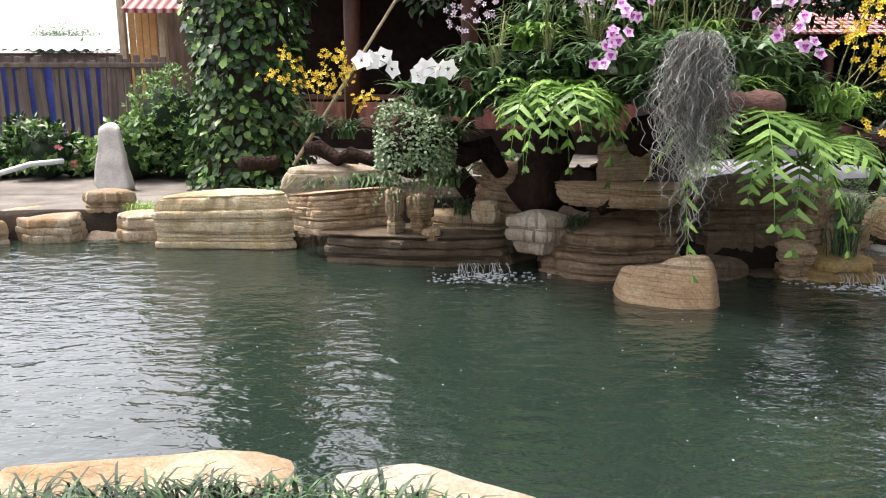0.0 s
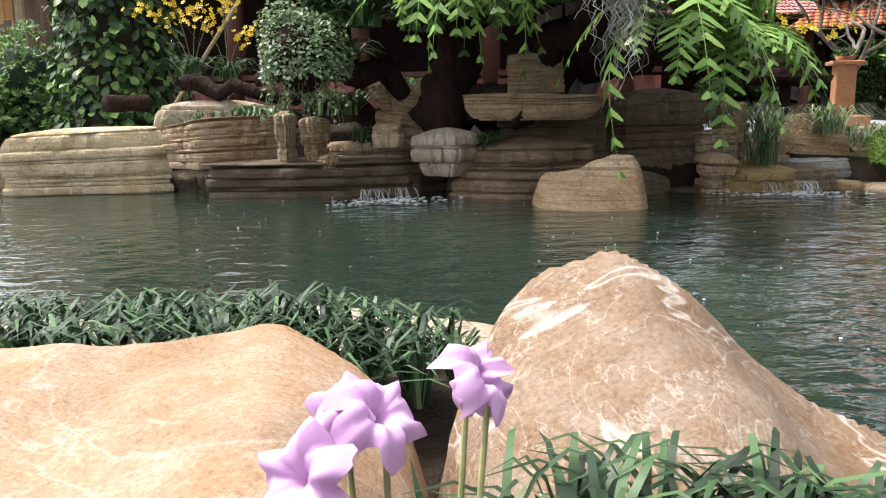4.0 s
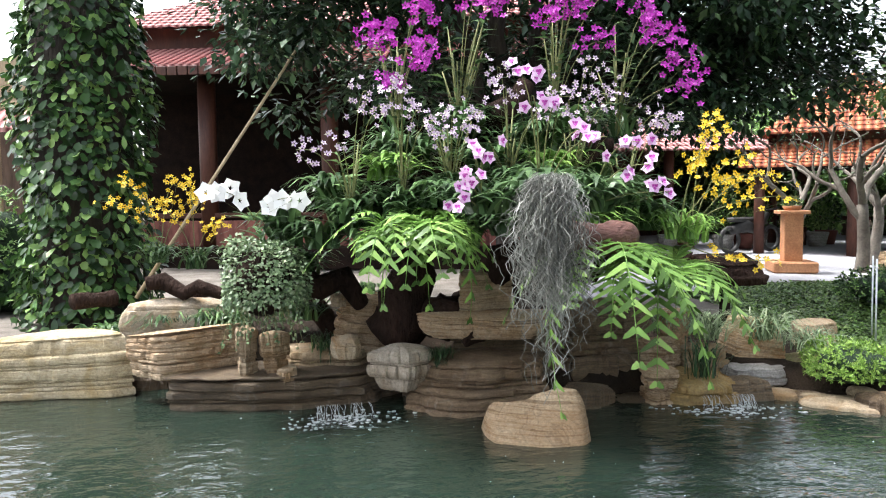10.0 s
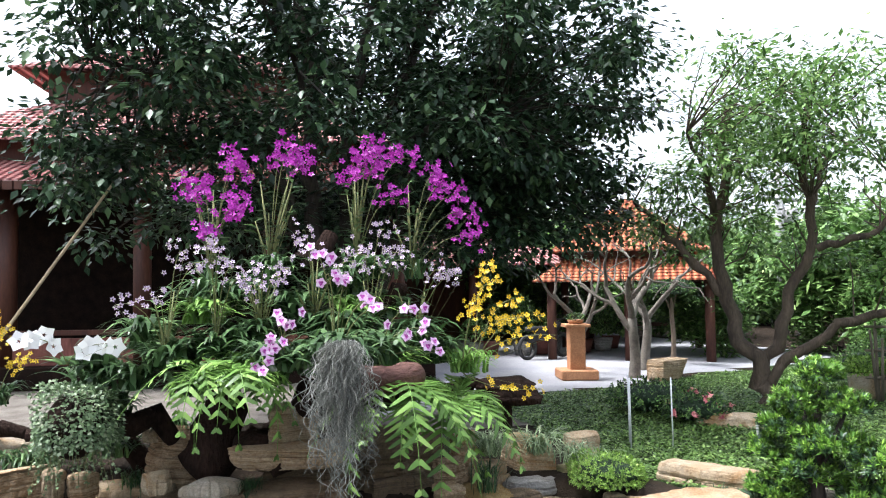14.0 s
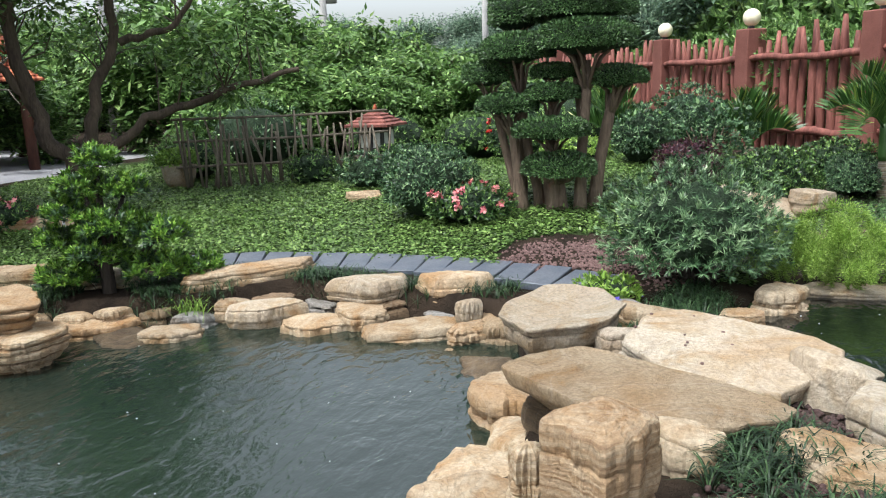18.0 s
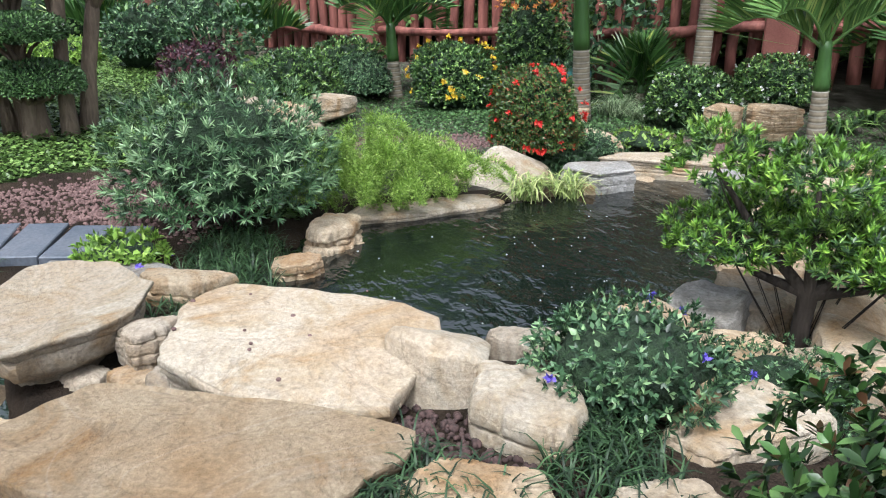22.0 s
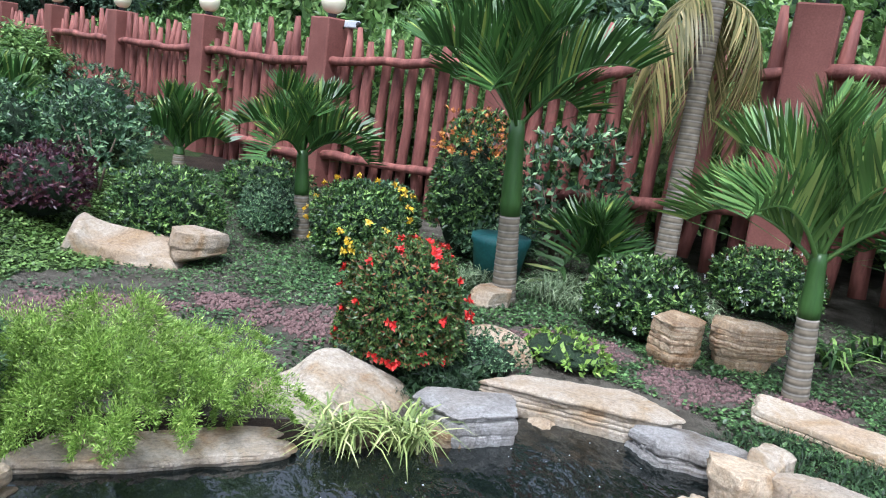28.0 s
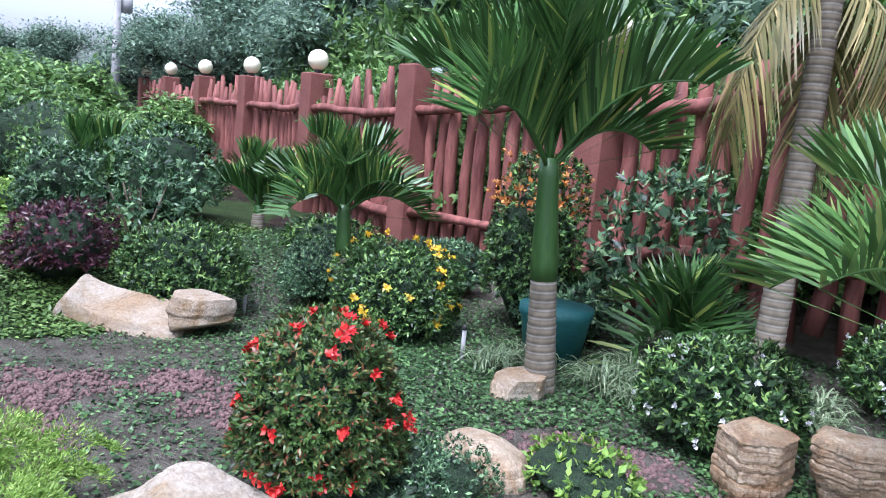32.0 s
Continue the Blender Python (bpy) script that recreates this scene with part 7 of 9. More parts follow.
# ---- column of climbing leaves ----
vine = thing("climbing_plant", -2.3, 9.4, 0.15, "tall column thickly covered in glossy climbing leaves", "climbing plant")
rng = np.random.default_rng(81)
a, h = rng.uniform(0, 6.28, 7000), rng.uniform(0.05, 5.6, 7000)
rr = 0.62 * (1 + 0.12 * np.sin(h * 3 + a * 2)) * rng.uniform(0.8, 1.1, 7000)
d = np.c_[np.cos(a), np.sin(a), a * 0]
put("foliage", round_leaves(np.c_[d[:, 0] * rr, d[:, 1] * rr, h], d * 0.7 + (0, 0, -0.8) + rng.normal(size=(7000, 3)) * 0.5, d + (0, 0, 0.6) + rng.normal(size=(7000, 3)) * 0.35, rng.uniform(0.06, 0.15, 7000), rng.uniform(0.05, 0.11, 7000)), BUSH, vine)
put("post", tube([(0, 0, -0.1), (0, 0, 5.5)], 0.5, 16), DARKBARK, vine)

# ---- orchids on a driftwood stand over the far bank ----
PETALPINK = leafy("white_pink_lip_petals", (0.6, 0.3, 0.58), (0.82, 0.66, 0.82), trans=0.3)
LIP = leafy("deep_purple_lips", (0.34, 0.03, 0.28), (0.5, 0.08, 0.42), trans=0.2)
LILAC = leafy("lilac_petals", (0.4, 0.24, 0.45), (0.62, 0.54, 0.6), (0.58, 0.58, 0.26), trans=0.3)
STRAP = leafy("orchid_leaves", (0.035, 0.085, 0.025), (0.085, 0.17, 0.05), (0.15, 0.26, 0.08), trans=0.25)
FERN = leafy("bright_fern_leaves", (0.11, 0.24, 0.03), (0.22, 0.42, 0.06), (0.34, 0.55, 0.1), trans=0.45)
MOSS = leafy("grey_hanging_moss", (0.12, 0.125, 0.105), (0.26, 0.265, 0.23), (0.4, 0.4, 0.36), trans=0.15)
CANE = plain("orchid_canes", (0.12, 0.14, 0.05), (0.2, 0.2, 0.08), 0.7, 10, 60, 0.3)


def blossom_mesh(size, petals=5, cup=0.25, width=1.1, lip=None):
    """A flower that faces +z."""
    a = np.arange(petals) * 2 * math.pi / petals + 0.3
    ax = np.c_[np.cos(a), np.sin(a), np.full(petals, cup)]
    return mesh("blossom", *leaf_cloud(ax * size * 0.06, ax, np.tile([0, 0, 1.0], (petals, 1)), size * 0.5, size * 0.5 * width, 0.05, 0.05))


def lip_mesh(size):
    a = np.arange(3) * 2.1 - 1.57
    ax = np.c_[np.cos(a), np.sin(a), np.full(3, 0.55)]
    return mesh("lip", *leaf_cloud(np.zeros((3, 3)) + (0, 0, size * 0.03), ax, np.tile([0, 0, 1.0], (3, 1)), size * 0.3, size * 0.3))


def aim(p, d):
    return Matrix.Translation(p) @ Vector(d).to_track_quat("Z", "Y").to_matrix().to_4x4()


def orchid(x, y, z, label, petal, leaves=40, leaf_h=0.3, reach=0.3, width=0.04, spikes=(), size=0.06, count=8, seed=1, lip=None, canes=0, leaf_mat=STRAP, name="orchid", spray=0.03, face=(0, -1, 0.25), cane_h=0.5, reachq=0.45):
    """Strap leaves, canes and arching flower spikes; spikes are (dx, dy, dz) of their ends."""
    rng = np.random.default_rng(seed)
    ob = thing(name, x, y, z, label, "orchid")
    if leaves:
        put("foliage", blade_cloud(np.c_[rng.normal(size=(leaves, 2)) * 0.06, np.zeros(leaves)], leaf_h * rng.uniform(0.5, 1.2, leaves), reach * rng.uniform(0.4, 1.2, leaves), rng.uniform(0, 6.28, leaves), width * rng.uniform(0.7, 1.2, leaves), 0.7, 7), leaf_mat, ob)
    if canes:
        parts, lp, la = [], [], []
        for k in range(canes):
            a, b = rng.uniform(0, 6.28), rng.uniform(0.05, 0.3)
            e = np.array([math.cos(a) * b * cane_h, math.sin(a) * b * cane_h, cane_h * rng.uniform(0.6, 1.1)])
            pts = np.array([(0, 0, 0), e * (0.35, 0.35, 0.5), e])
            parts.append(tube(pts, [0.009, 0.008, 0.005], 5))
            for s in np.linspace(0.3, 1, 7):
                lp.append(e * (s ** 1.3, s ** 1.3, s))
                q = rng.uniform(0, 6.28)
                la.append((math.cos(q), math.sin(q), 0.55))
        put("cane", merge(parts), CANE, ob)["kind"] = "stuff"
        put("cane_leaves", leaf_cloud(lp, la, np.tile([0, 0, 1.0], (len(lp), 1)) + rng.normal(size=(len(lp), 3)) * 0.2, rng.uniform(0.1, 0.19, len(lp)), rng.uniform(0.028, 0.05, len(lp)), 0.2, 0.35), leaf_mat, ob)
    bm, lm = blossom_mesh(size, width=1.15 if lip or petal == WHITE else 0.68), lip_mesh(size) if lip else None
    for dx, dy, dz in spikes:
        s = np.linspace(0, 1, 8)
        pts = np.c_[dx * s ** 1.4, dy * s ** 1.4, dz * np.sin(s * 1.75) / math.sin(1.75)]
        spike = put("flower_spike", tube(pts, np.linspace(0.005, 0.002, 8), 5), CANE, ob)
        for k in range(count):
            q = reachq + (1 - reachq) * k / max(1, count - 1)
            p = np.array([np.interp(q, s, pts[:, i]) for i in range(3)]) + rng.normal(size=3) * spray
            d = np.array(face) + rng.normal(size=3) * 0.45
            o = put("blossom", bm, petal, spike, "", aim(p, d) @ pose(0, 0, 0, 0, 0, rng.uniform(0, 72)))
            if lm and k % 1 == 0:
                put("lip", lm, lip, ob, "", aim(p + ob_offset(d, size), d))
    return ob


def ob_offset(d, size):
    d = np.asarray(d, float)
    return d / np.linalg.norm(d) * size * 0.05


# driftwood: a gnarled dark root that carries the orchids
stand = thing("driftwood", 1.0, 6.4, 0.45, "dark gnarled driftwood root carrying the orchids", "driftwood")
rng = np.random.default_rng(90)
for k, (ends, r) in enumerate([(((-0.3, 0.1, 0), (-0.1, 0, 0.7), (0.3, 0.0, 1.4), (0.8, -0.1, 2.0)), 0.26), (((-0.2, 0.2, 0.2), (-0.7, 0.1, 0.42), (-1.2, 0.0, 0.5), (-1.6, 0.1, 0.4)), 0.15),
        (((0.3, 0.1, 0.2), (0.7, -0.6, 0.75), (0.5, -1.5, 1.05), (0.25, -2.3, 1.05)), 0.16), (((0.2, 0.1, 0.1), (1.0, 0, 0.5), (1.7, -0.1, 0.6), (2.3, 0.1, 0.55)), 0.15), (((-0.3, 0.3, 0), (-0.9, 0.5, 0.2), (-1.6, 0.7, 0.35), (-2.3, 0.9, 0.4)), 0.14),
        (((0.5, 0, 0.9), (0.9, -0.2, 1.3), (1.4, -0.4, 1.5)), 0.12), (((0.2, 0.1, 0.1), (0.1, -0.35, 0.25), (0.35, -0.5, 0.1)), 0.2)]):
    c = np.array(ends, float)
    t = np.linspace(0, 1, 14)
    pts = np.stack([np.interp(t, np.linspace(0, 1, len(c)), c[:, i]) for i in range(3)], 1)
    pts[1:-1] += rng.normal(size=(12, 3)) * 0.05
    r *= 0.72
    put("branch", tube(pts, r * (1.15 - 0.6 * t) * (1 + 0.2 * np.sin(t * 17 + k) + 0.12 * rng.normal(size=14)), 12), DRIFT, stand)
log = thing("driftwood_log", 1.75, 4.85, 1.33, "reddish-brown sawn driftwood log", "log", rz=38)
t = np.linspace(0, 1, 12)
put("log", tube(np.c_[-0.4 + 0.85 * t, 0.04 * np.sin(t * 5), 0.03 * np.cos(t * 4)], 0.105 * (1 + 0.1 * np.sin(t * 9) + 0.07 * np.cos(t * 23)) * np.r_[0.6, np.ones(10), 0.93], 16), REDWOOD, log)
chunk = rock(3.75, 6.7, 0.75, 0.75, 0.4, 0.3, -10, DRIFT, "dark charred driftwood chunk", "driftwood_chunk", group="", strata=0.08)
put("support_post", tube([(0, 0, -0.75), (0, 0, 0.1)], 0.05, 8), DRIFT, chunk)
for k, (x, y, z, r) in enumerate([(-1.75, 7.5, 0.7, 25), (-0.95, 7.6, 0.7, -60)]):
    o = thing("sawn_branch", x, y, z, "sawn reddish branch end of the driftwood", "driftwood", rz=r)
    put("branch", tube(np.c_[t * 0.34 - 0.2, 0.02 * np.sin(t * 7), 0.0 * t], 0.07 * (1 + 0.08 * np.sin(t * 8)), 12), DRIFT, o)

# hanging grey moss
rng = np.random.default_rng(91)
moss = thing("hanging_moss", 1.19, 3.72, 1.66, "curtain of grey hanging air-plant moss", "moss")
for g in range(6):
    ga, parts = g * 1.05, []
    gx, gy = (0.08 * math.cos(ga), 0.07 * math.sin(ga)) if g else (0, 0)
    for k in range(62):
        a, q = rng.uniform(0, 6.28), math.sqrt(rng.random())
        x, y = gx + 0.075 * q * math.cos(a), gy + 0.075 * q * math.sin(a)
        ln = (0.6, 0.75, 0.5, 0.62, 0.92, 0.55)[g] * rng.uniform(0.5, 1.1)
        n = 26
        s = np.linspace(0, 1, n)
        kink = np.cumsum(rng.normal(size=(n, 2)) * 0.013, axis=0)
        kink -= kink[:1]
        curl = rng.uniform(0.008, 0.022)
        ph = rng.uniform(0, 6.28)
        parts.append(tube(np.c_[x * (0.75 + 0.5 * np.sin(s * 2.6)) + kink[:, 0] + curl * np.sin(s * ln * 55 + ph), y * (0.75 + 0.5 * np.sin(s * 2.6)) + kink[:, 1] + curl * np.cos(s * ln * 48 + ph), 0.04 * (1 - q) - s * ln], 0.0016, 3, caps=False))
    put("moss_tangle", merge(parts), MOSS, moss)["kind"] = "stuff"

# ball of trailing round-leaved plant in a hanging pot
rng = np.random.default_rng(92)
ball = thing("trailing_plant", -0.24, 5.95, 0.98, "ball of trailing round-leaved plant over a pale stone", "plant")
p, d = dome_points(3200, 0.3, 0.3, 0.62, rng, inner=0.3)
p = p * (1 + 0.14 * fbm(d, 4.0, 5, 2))[:, None]
put("foliage", leaf_cloud(p - (0, 0, 0.28), d + rng.normal(size=(3200, 3)) * 0.5 + (0, 0, -0.5), d + (0, 0, 0.5) + rng.normal(size=(3200, 3)) * 0.4, rng.uniform(0.022, 0.04, 3200), rng.uniform(0.02, 0.032, 3200)), leafy("round_pale_leaves", (0.1, 0.17, 0.07), (0.22, 0.33, 0.14), (0.42, 0.5, 0.3)), ball)
tp, hang = [], []
for k in range(60):
    a, q = rng.uniform(0, 6.28), 0.3 * rng.uniform(0.3, 1)
    s = np.linspace(0, 1, 6)
    run = np.c_[np.cos(a) * q * (0.6 + 0.5 * s) + rng.normal() * 0.03 * s, np.sin(a) * q * (0.6 + 0.5 * s), 0.1 - s * rng.uniform(0.25, 0.58)]
    tp.append(tube(run, 0.0016, 4, caps=False))
    for u in rng.uniform(0.2, 1.0, 16):
        hang.append([np.interp(u, s, run[:, i]) for i in range(3)])
put("runner", merge(tp), CANE, ball)
hang = np.array(hang)
put("trailing_leaves", leaf_cloud(hang, unit(len(hang), rng) + (0, 0, -0.4), unit(len(hang), rng) + (0, 0, 0.6), rng.uniform(0.02, 0.036, len(hang)), rng.uniform(0.018, 0.03, len(hang))), bpy.data.materials["round_pale_leaves"], ball)["kind"] = "stuff"
put("root_ball", mesh("root_ball", BALLS[10][0] * (0.2, 0.2, 0.24), BALLS[10][1]), DRIFT, ball)


# broad fern leaves
def lobed_leaf(length, width, lobes, droop, seed):
    """A long leaf cut into paired fingers along +x."""
    rng = np.random.default_rng(seed)
    s = np.linspace(0, 1, 14)
    rib = np.c_[length * (s - 0.25 * droop * s ** 3), np.zeros(14), length * (0.35 * np.sin(s * 1.6) - droop * s ** 2.4)]
    parts = [tube(rib, np.linspace(0.008, 0.002, 14), 4)]
    t = np.linspace(0.18, 1.0, lobes)
    c = np.stack([np.interp(t, s, rib[:, k]) for k in range(3)], 1)
    g = np.gradient(c, axis=0)
    g /= np.linalg.norm(g, axis=1)[:, None]
    for sg in (-1, 1):
        ln = width * np.sin(np.clip(t * 2.7 + 0.3, 0, 3.0)) * rng.uniform(0.9, 1.1, lobes) + 0.03
        ax = g * 0.75 + np.array([0, sg, 0.0])
        up = np.cross(g, np.array([0, 1.0, 0]))
        up = np.where(up[:, 2:3] < 0, -up, up)
        ax = ax / np.linalg.norm(ax, axis=1)[:, None]
        side = np.cross(ax, up)
        side /= np.linalg.norm(side, axis=1)[:, None]
        wide = length * 0.5 / lobes
        rows = []
        for q, w in ((0.0, 0.62), (0.3, 0.5), (0.65, 0.42), (0.88, 0.24), (1.0, 0.02)):
            m = c + ax * (ln * q)[:, None] - up * (ln * 0.16 * q * q)[:, None] + up * 0.004 * math.sin(q * 9)
            rows += [m - side * wide * w, m + side * wide * w]
        v = np.stack(rows, 1).reshape(-1, 3)
        b = np.arange(lobes)[:, None] * 10
        parts.append((v, np.concatenate([b + [[2 * i, 2 * i + 1, 2 * i + 3, 2 * i + 2]] for i in range(4)])))
    return mesh("leaf", *merge(parts))


def fern(x, y, z, label, n, length, width, lobes, droop, seed, lo=0, hi=360, mat=FERN):
    rng = np.random.default_rng(seed)
    ob = thing("fern", x, y, z, label, "fern")
    kinds = [lobed_leaf(length * f, width * f, lobes, droop * g, seed + i) for i, (f, g) in enumerate([(1.0, 1.0), (0.85, 0.7), (1.1, 1.3), (0.7, 0.5)])]
    for k in range(n):
        put("leaf", kinds[k % 4], mat, ob, "", pose(0, 0, rng.uniform(0, 0.05), 0, 0, lo + (hi - lo) * k / n + rng.uniform(-12, 12)) @ pose(0, 0, 0, rng.uniform(-12, 12), rng.uniform(-38, 8), 0))
    return ob


fern(1.98, 5.05, 1.05, "large bright green fern with finger-lobed drooping leaves", 15, 0.72, 0.17, 11, 1.05, 93, 170, 400)
fern(2.45, 5.3, 0.9, "large bright green fern with finger-lobed drooping leaves", 12, 0.68, 0.16, 11, 0.8, 94, 200, 400)
fern(0.85, 5.2, 1.28, "bright green fern on the driftwood", 24, 0.46, 0.13, 8, 0.95, 95)
fern(0.6, 5.3, 1.3, "bright green fern on the driftwood", 12, 0.44, 0.12, 7, 1.0, 96)
fern(2.75, 5.7, 0.95, "bright green fern on the driftwood", 12, 0.5, 0.14, 9, 0.5, 97)

# orchids, front to back
def sprays(x, y, z, ends):
    return [(a - x, b - y, c - z) for a, b, c in ends]


orchid(1.25, 4.1, 1.5, "orchid with white and purple-lipped flowers over grey moss", PETALPINK, 120, 0.42, 0.36, 0.05, sprays(1.25, 4.1, 1.5, [(1.13, 3.85, 2.05), (1.04, 3.85, 2.17), (1.42, 3.85, 1.9), (1.48, 3.8, 1.86), (1.24, 3.8, 2.0)]), 0.062, 4, 101, LIP, spray=0.035, reachq=0.8)
orchid(0.95, 4.15, 1.5, "orchid with white and purple-lipped flowers", PETALPINK, 70, 0.34, 0.32, 0.045, sprays(0.95, 4.15, 1.5, [(0.9, 3.85, 1.8), (0.8, 3.8, 1.66), (0.76, 3.8, 1.58), (0.86, 3.85, 1.76)]), 0.062, 4, 102, LIP, spray=0.035, reachq=0.75)
orchid(1.55, 4.2, 1.5, "orchid with white and purple-lipped flowers", PETALPINK, 80, 0.38, 0.34, 0.045, sprays(1.55, 4.2, 1.5, [(1.66, 3.85, 1.84), (1.7, 3.82, 1.73), (1.8, 3.8, 1.6)]), 0.066, 4, 103, LIP, spray=0.03, reachq=0.8)
orchid(-0.3, 6.15, 1.42, "white moth orchid with a row of large flowers", WHITE, 10, 0.12, 0.26, 0.07, [(-0.3, -0.25, 0.22), (0.32, -0.3, 0.16)], 0.15, 5, 104, face=(0.1, -1, 0.1), spray=0.02)
orchid(-0.1, 6.3, 1.4, "thick-leaved green orchid without flowers", LILAC, 16, 0.42, 0.25, 0.07, [], 0.05, 0, 105)
for k, (x, y, z, n, ends) in enumerate([(0.4, 5.9, 1.4, 8, [(0.47, 5.2, 2.24), (0.6, 5.2, 2.16), (0.28, 5.2, 1.92), (0.03, 5.2, 1.88)]), (0.75, 5.8, 1.45, 9, [(0.69, 5.2, 2.2), (0.8, 5.2, 2.12), (0.62, 5.2, 2.3), (0.9, 5.2, 2.06)]), (1.1, 5.8, 1.55, 10, [(1.01, 5.2, 2.1), (1.12, 5.2, 2.06), (0.92, 5.2, 2.0), (1.2, 5.2, 2.12)]),
        (1.5, 5.7, 1.6, 10, [(1.35, 5.2, 2.28), (1.3, 5.2, 2.4), (1.7, 5.2, 2.17), (1.8, 5.2, 2.22)]), (2.0, 5.8, 1.5, 9, [(1.77, 5.2, 2.2), (2.04, 5.2, 2.24), (2.1, 5.2, 2.18), (1.95, 5.25, 2.42)]), (2.4, 5.8, 1.4, 8, [(2.48, 5.2, 2.08), (2.4, 5.2, 2.1), (2.58, 5.2, 2.06)])]):
    orchid(x, y, z, "cane orchid with lilac and cream spider-like flowers", LILAC, 60, 0.4, 0.36, 0.045, sprays(x, y, z, ends), 0.042, 14, 110 + k, canes=n // 2, cane_h=0.55, spray=0.055, reachq=0.72)
for k, (x, y, z, ends) in enumerate([(0.8, 6.5, 2.0, [(1.07, 6.4, 3.12), (1.05, 6.4, 3.0), (0.55, 6.4, 2.82), (0.7, 6.4, 2.84), (1.08, 6.4, 2.76), (0.98, 6.4, 2.66), (0.75, 6.4, 2.5)]), (1.3, 6.5, 2.05, [(1.5, 6.4, 3.2), (1.4, 6.4, 3.14), (1.65, 6.4, 3.1)]), (2.1, 6.5, 2.1, [(2.25, 6.4, 3.28), (2.1, 6.4, 3.15), (2.4, 6.4, 3.26), (2.0, 6.4, 3.0), (2.65, 6.4, 3.18), (2.5, 6.4, 2.8), (2.3, 6.4, 3.1)]), (2.6, 6.4, 2.05, [(2.9, 6.4, 3.05), (3.0, 6.4, 2.95), (3.15, 6.4, 2.85), (3.36, 6.4, 2.48), (3.25, 6.4, 2.7)])]):
    orchid(x, y, z, "tall cane orchid with arching magenta flower sprays", MAGENTA, 12, 0.5, 0.3, 0.045, sprays(x, y, z, ends), 0.066, 24, 120 + k, canes=8, cane_h=0.85, spray=0.06, reachq=0.74)
for k, (x, y, z, sp) in enumerate([(2.75, 5.6, 1.25, [(0.5, -0.2, 0.45), (0.75, -0.3, 0.3), (0.25, -0.2, 0.75), (0.6, -0.3, -0.15), (0.1, -0.2, 0.55)]), (3.0, 5.9, 1.2, [(0.6, -0.2, 0.5), (0.35, -0.3, 0.65), (0.15, -0.1, 0.95)]),
        (-1.35, 8.3, 0.95, [(-0.3, -0.2, 0.8), (0.2, -0.2, 0.75), (-0.5, -0.2, 0.6), (0.45, -0.2, 0.6)]), (-1.0, 8.1, 0.9, [(-0.4, -0.2, 0.6), (0.3, -0.2, 0.45), (0.0, -0.2, 0.85)])]):
    orchid(x, y, z, "yellow dancing-lady orchid with branching sprays", YELLOW, 46, 0.4, 0.3, 0.03, sp, 0.05, 24, 130 + k, leaf_mat=FERN if k < 2 else STRAP, spray=0.045)
orchid(0.35, 6.6, 1.3, "broad-leaved green orchid without flowers", LILAC, 22, 0.55, 0.4, 0.1, [], 0.05, 0, 140)
orchid(2.0, 5.9, 1.2, "dense green clump of strap-leaved orchid", LILAC, 130, 0.5, 0.4, 0.05, [], 0.05, 0, 141)
orchid(1.2, 6.0, 1.2, "dense green clump of strap-leaved orchid", LILAC, 150, 0.5, 0.45, 0.05, [], 0.05, 0, 142)
orchid(1.6, 5.2, 1.35, "dense green clump of strap-leaved orchid", LILAC, 120, 0.45, 0.4, 0.05, [], 0.05, 0, 144)
orchid(0.5, 6.1, 1.35, "dense green clump of strap-leaved orchid", LILAC, 120, 0.45, 0.4, 0.05, [], 0.05, 0, 145)
orchid(1.9, 6.2, 1.9, "dense green clump of strap-leaved orchid", LILAC, 120, 0.5, 0.4, 0.05, [], 0.05, 0, 146)
orchid(0.9, 6.3, 1.8, "dense green clump of strap-leaved orchid", LILAC, 120, 0.5, 0.4, 0.05, [], 0.05, 0, 147)
orchid(0.0, 6.6, 0.95, "dense green clump of strap-leaved orchid", LILAC, 110, 0.4, 0.35, 0.04, [], 0.05, 0, 143)

for k, (x, y, z, n, m) in enumerate([(0.6, 5.95, 1.15, 90, STRAP), (1.0, 5.75, 1.3, 110, FERN), (1.5, 5.6, 1.3, 110, STRAP), (2.0, 5.5, 1.3, 100, FERN), (2.35, 5.7, 1.5, 110, STRAP), (1.4, 5.9, 1.75, 120, STRAP), (0.7, 6.1, 1.7, 110, FERN), (1.9, 5.9, 1.7, 110, FERN), (1.3, 6.2, 2.05, 110, STRAP), (2.1, 6.1, 2.05, 90, STRAP), (0.2, 6.2, 1.2, 90, STRAP)]):
    orchid(x, y, z, "thick clump of arching green orchid leaves", LILAC, n, 0.4, 0.36, 0.05, [], 0.05, 0, 500 + k, leaf_mat=m)

for k, (x, y, z, n, h) in enumerate([(0.3, 6.4, 1.5, 110, 0.5), (0.8, 6.4, 1.75, 120, 0.55), (1.3, 6.4, 1.85, 120, 0.55), (1.8, 6.35, 1.85, 120, 0.55), (2.3, 6.3, 1.7, 110, 0.5), (1.0, 5.9, 1.5, 110, 0.45), (1.7, 5.6, 1.55, 110, 0.45), (-0.1, 6.5, 1.2, 90, 0.45), (2.6, 6.0, 1.3, 100, 0.45)]):
    orchid(x, y, z, "leafy dark green orchid clump with broad arching leaves", LILAC, n, h, 0.4, 0.055, [], 0.05, 0, 530 + k, leaf_mat=STRAP)
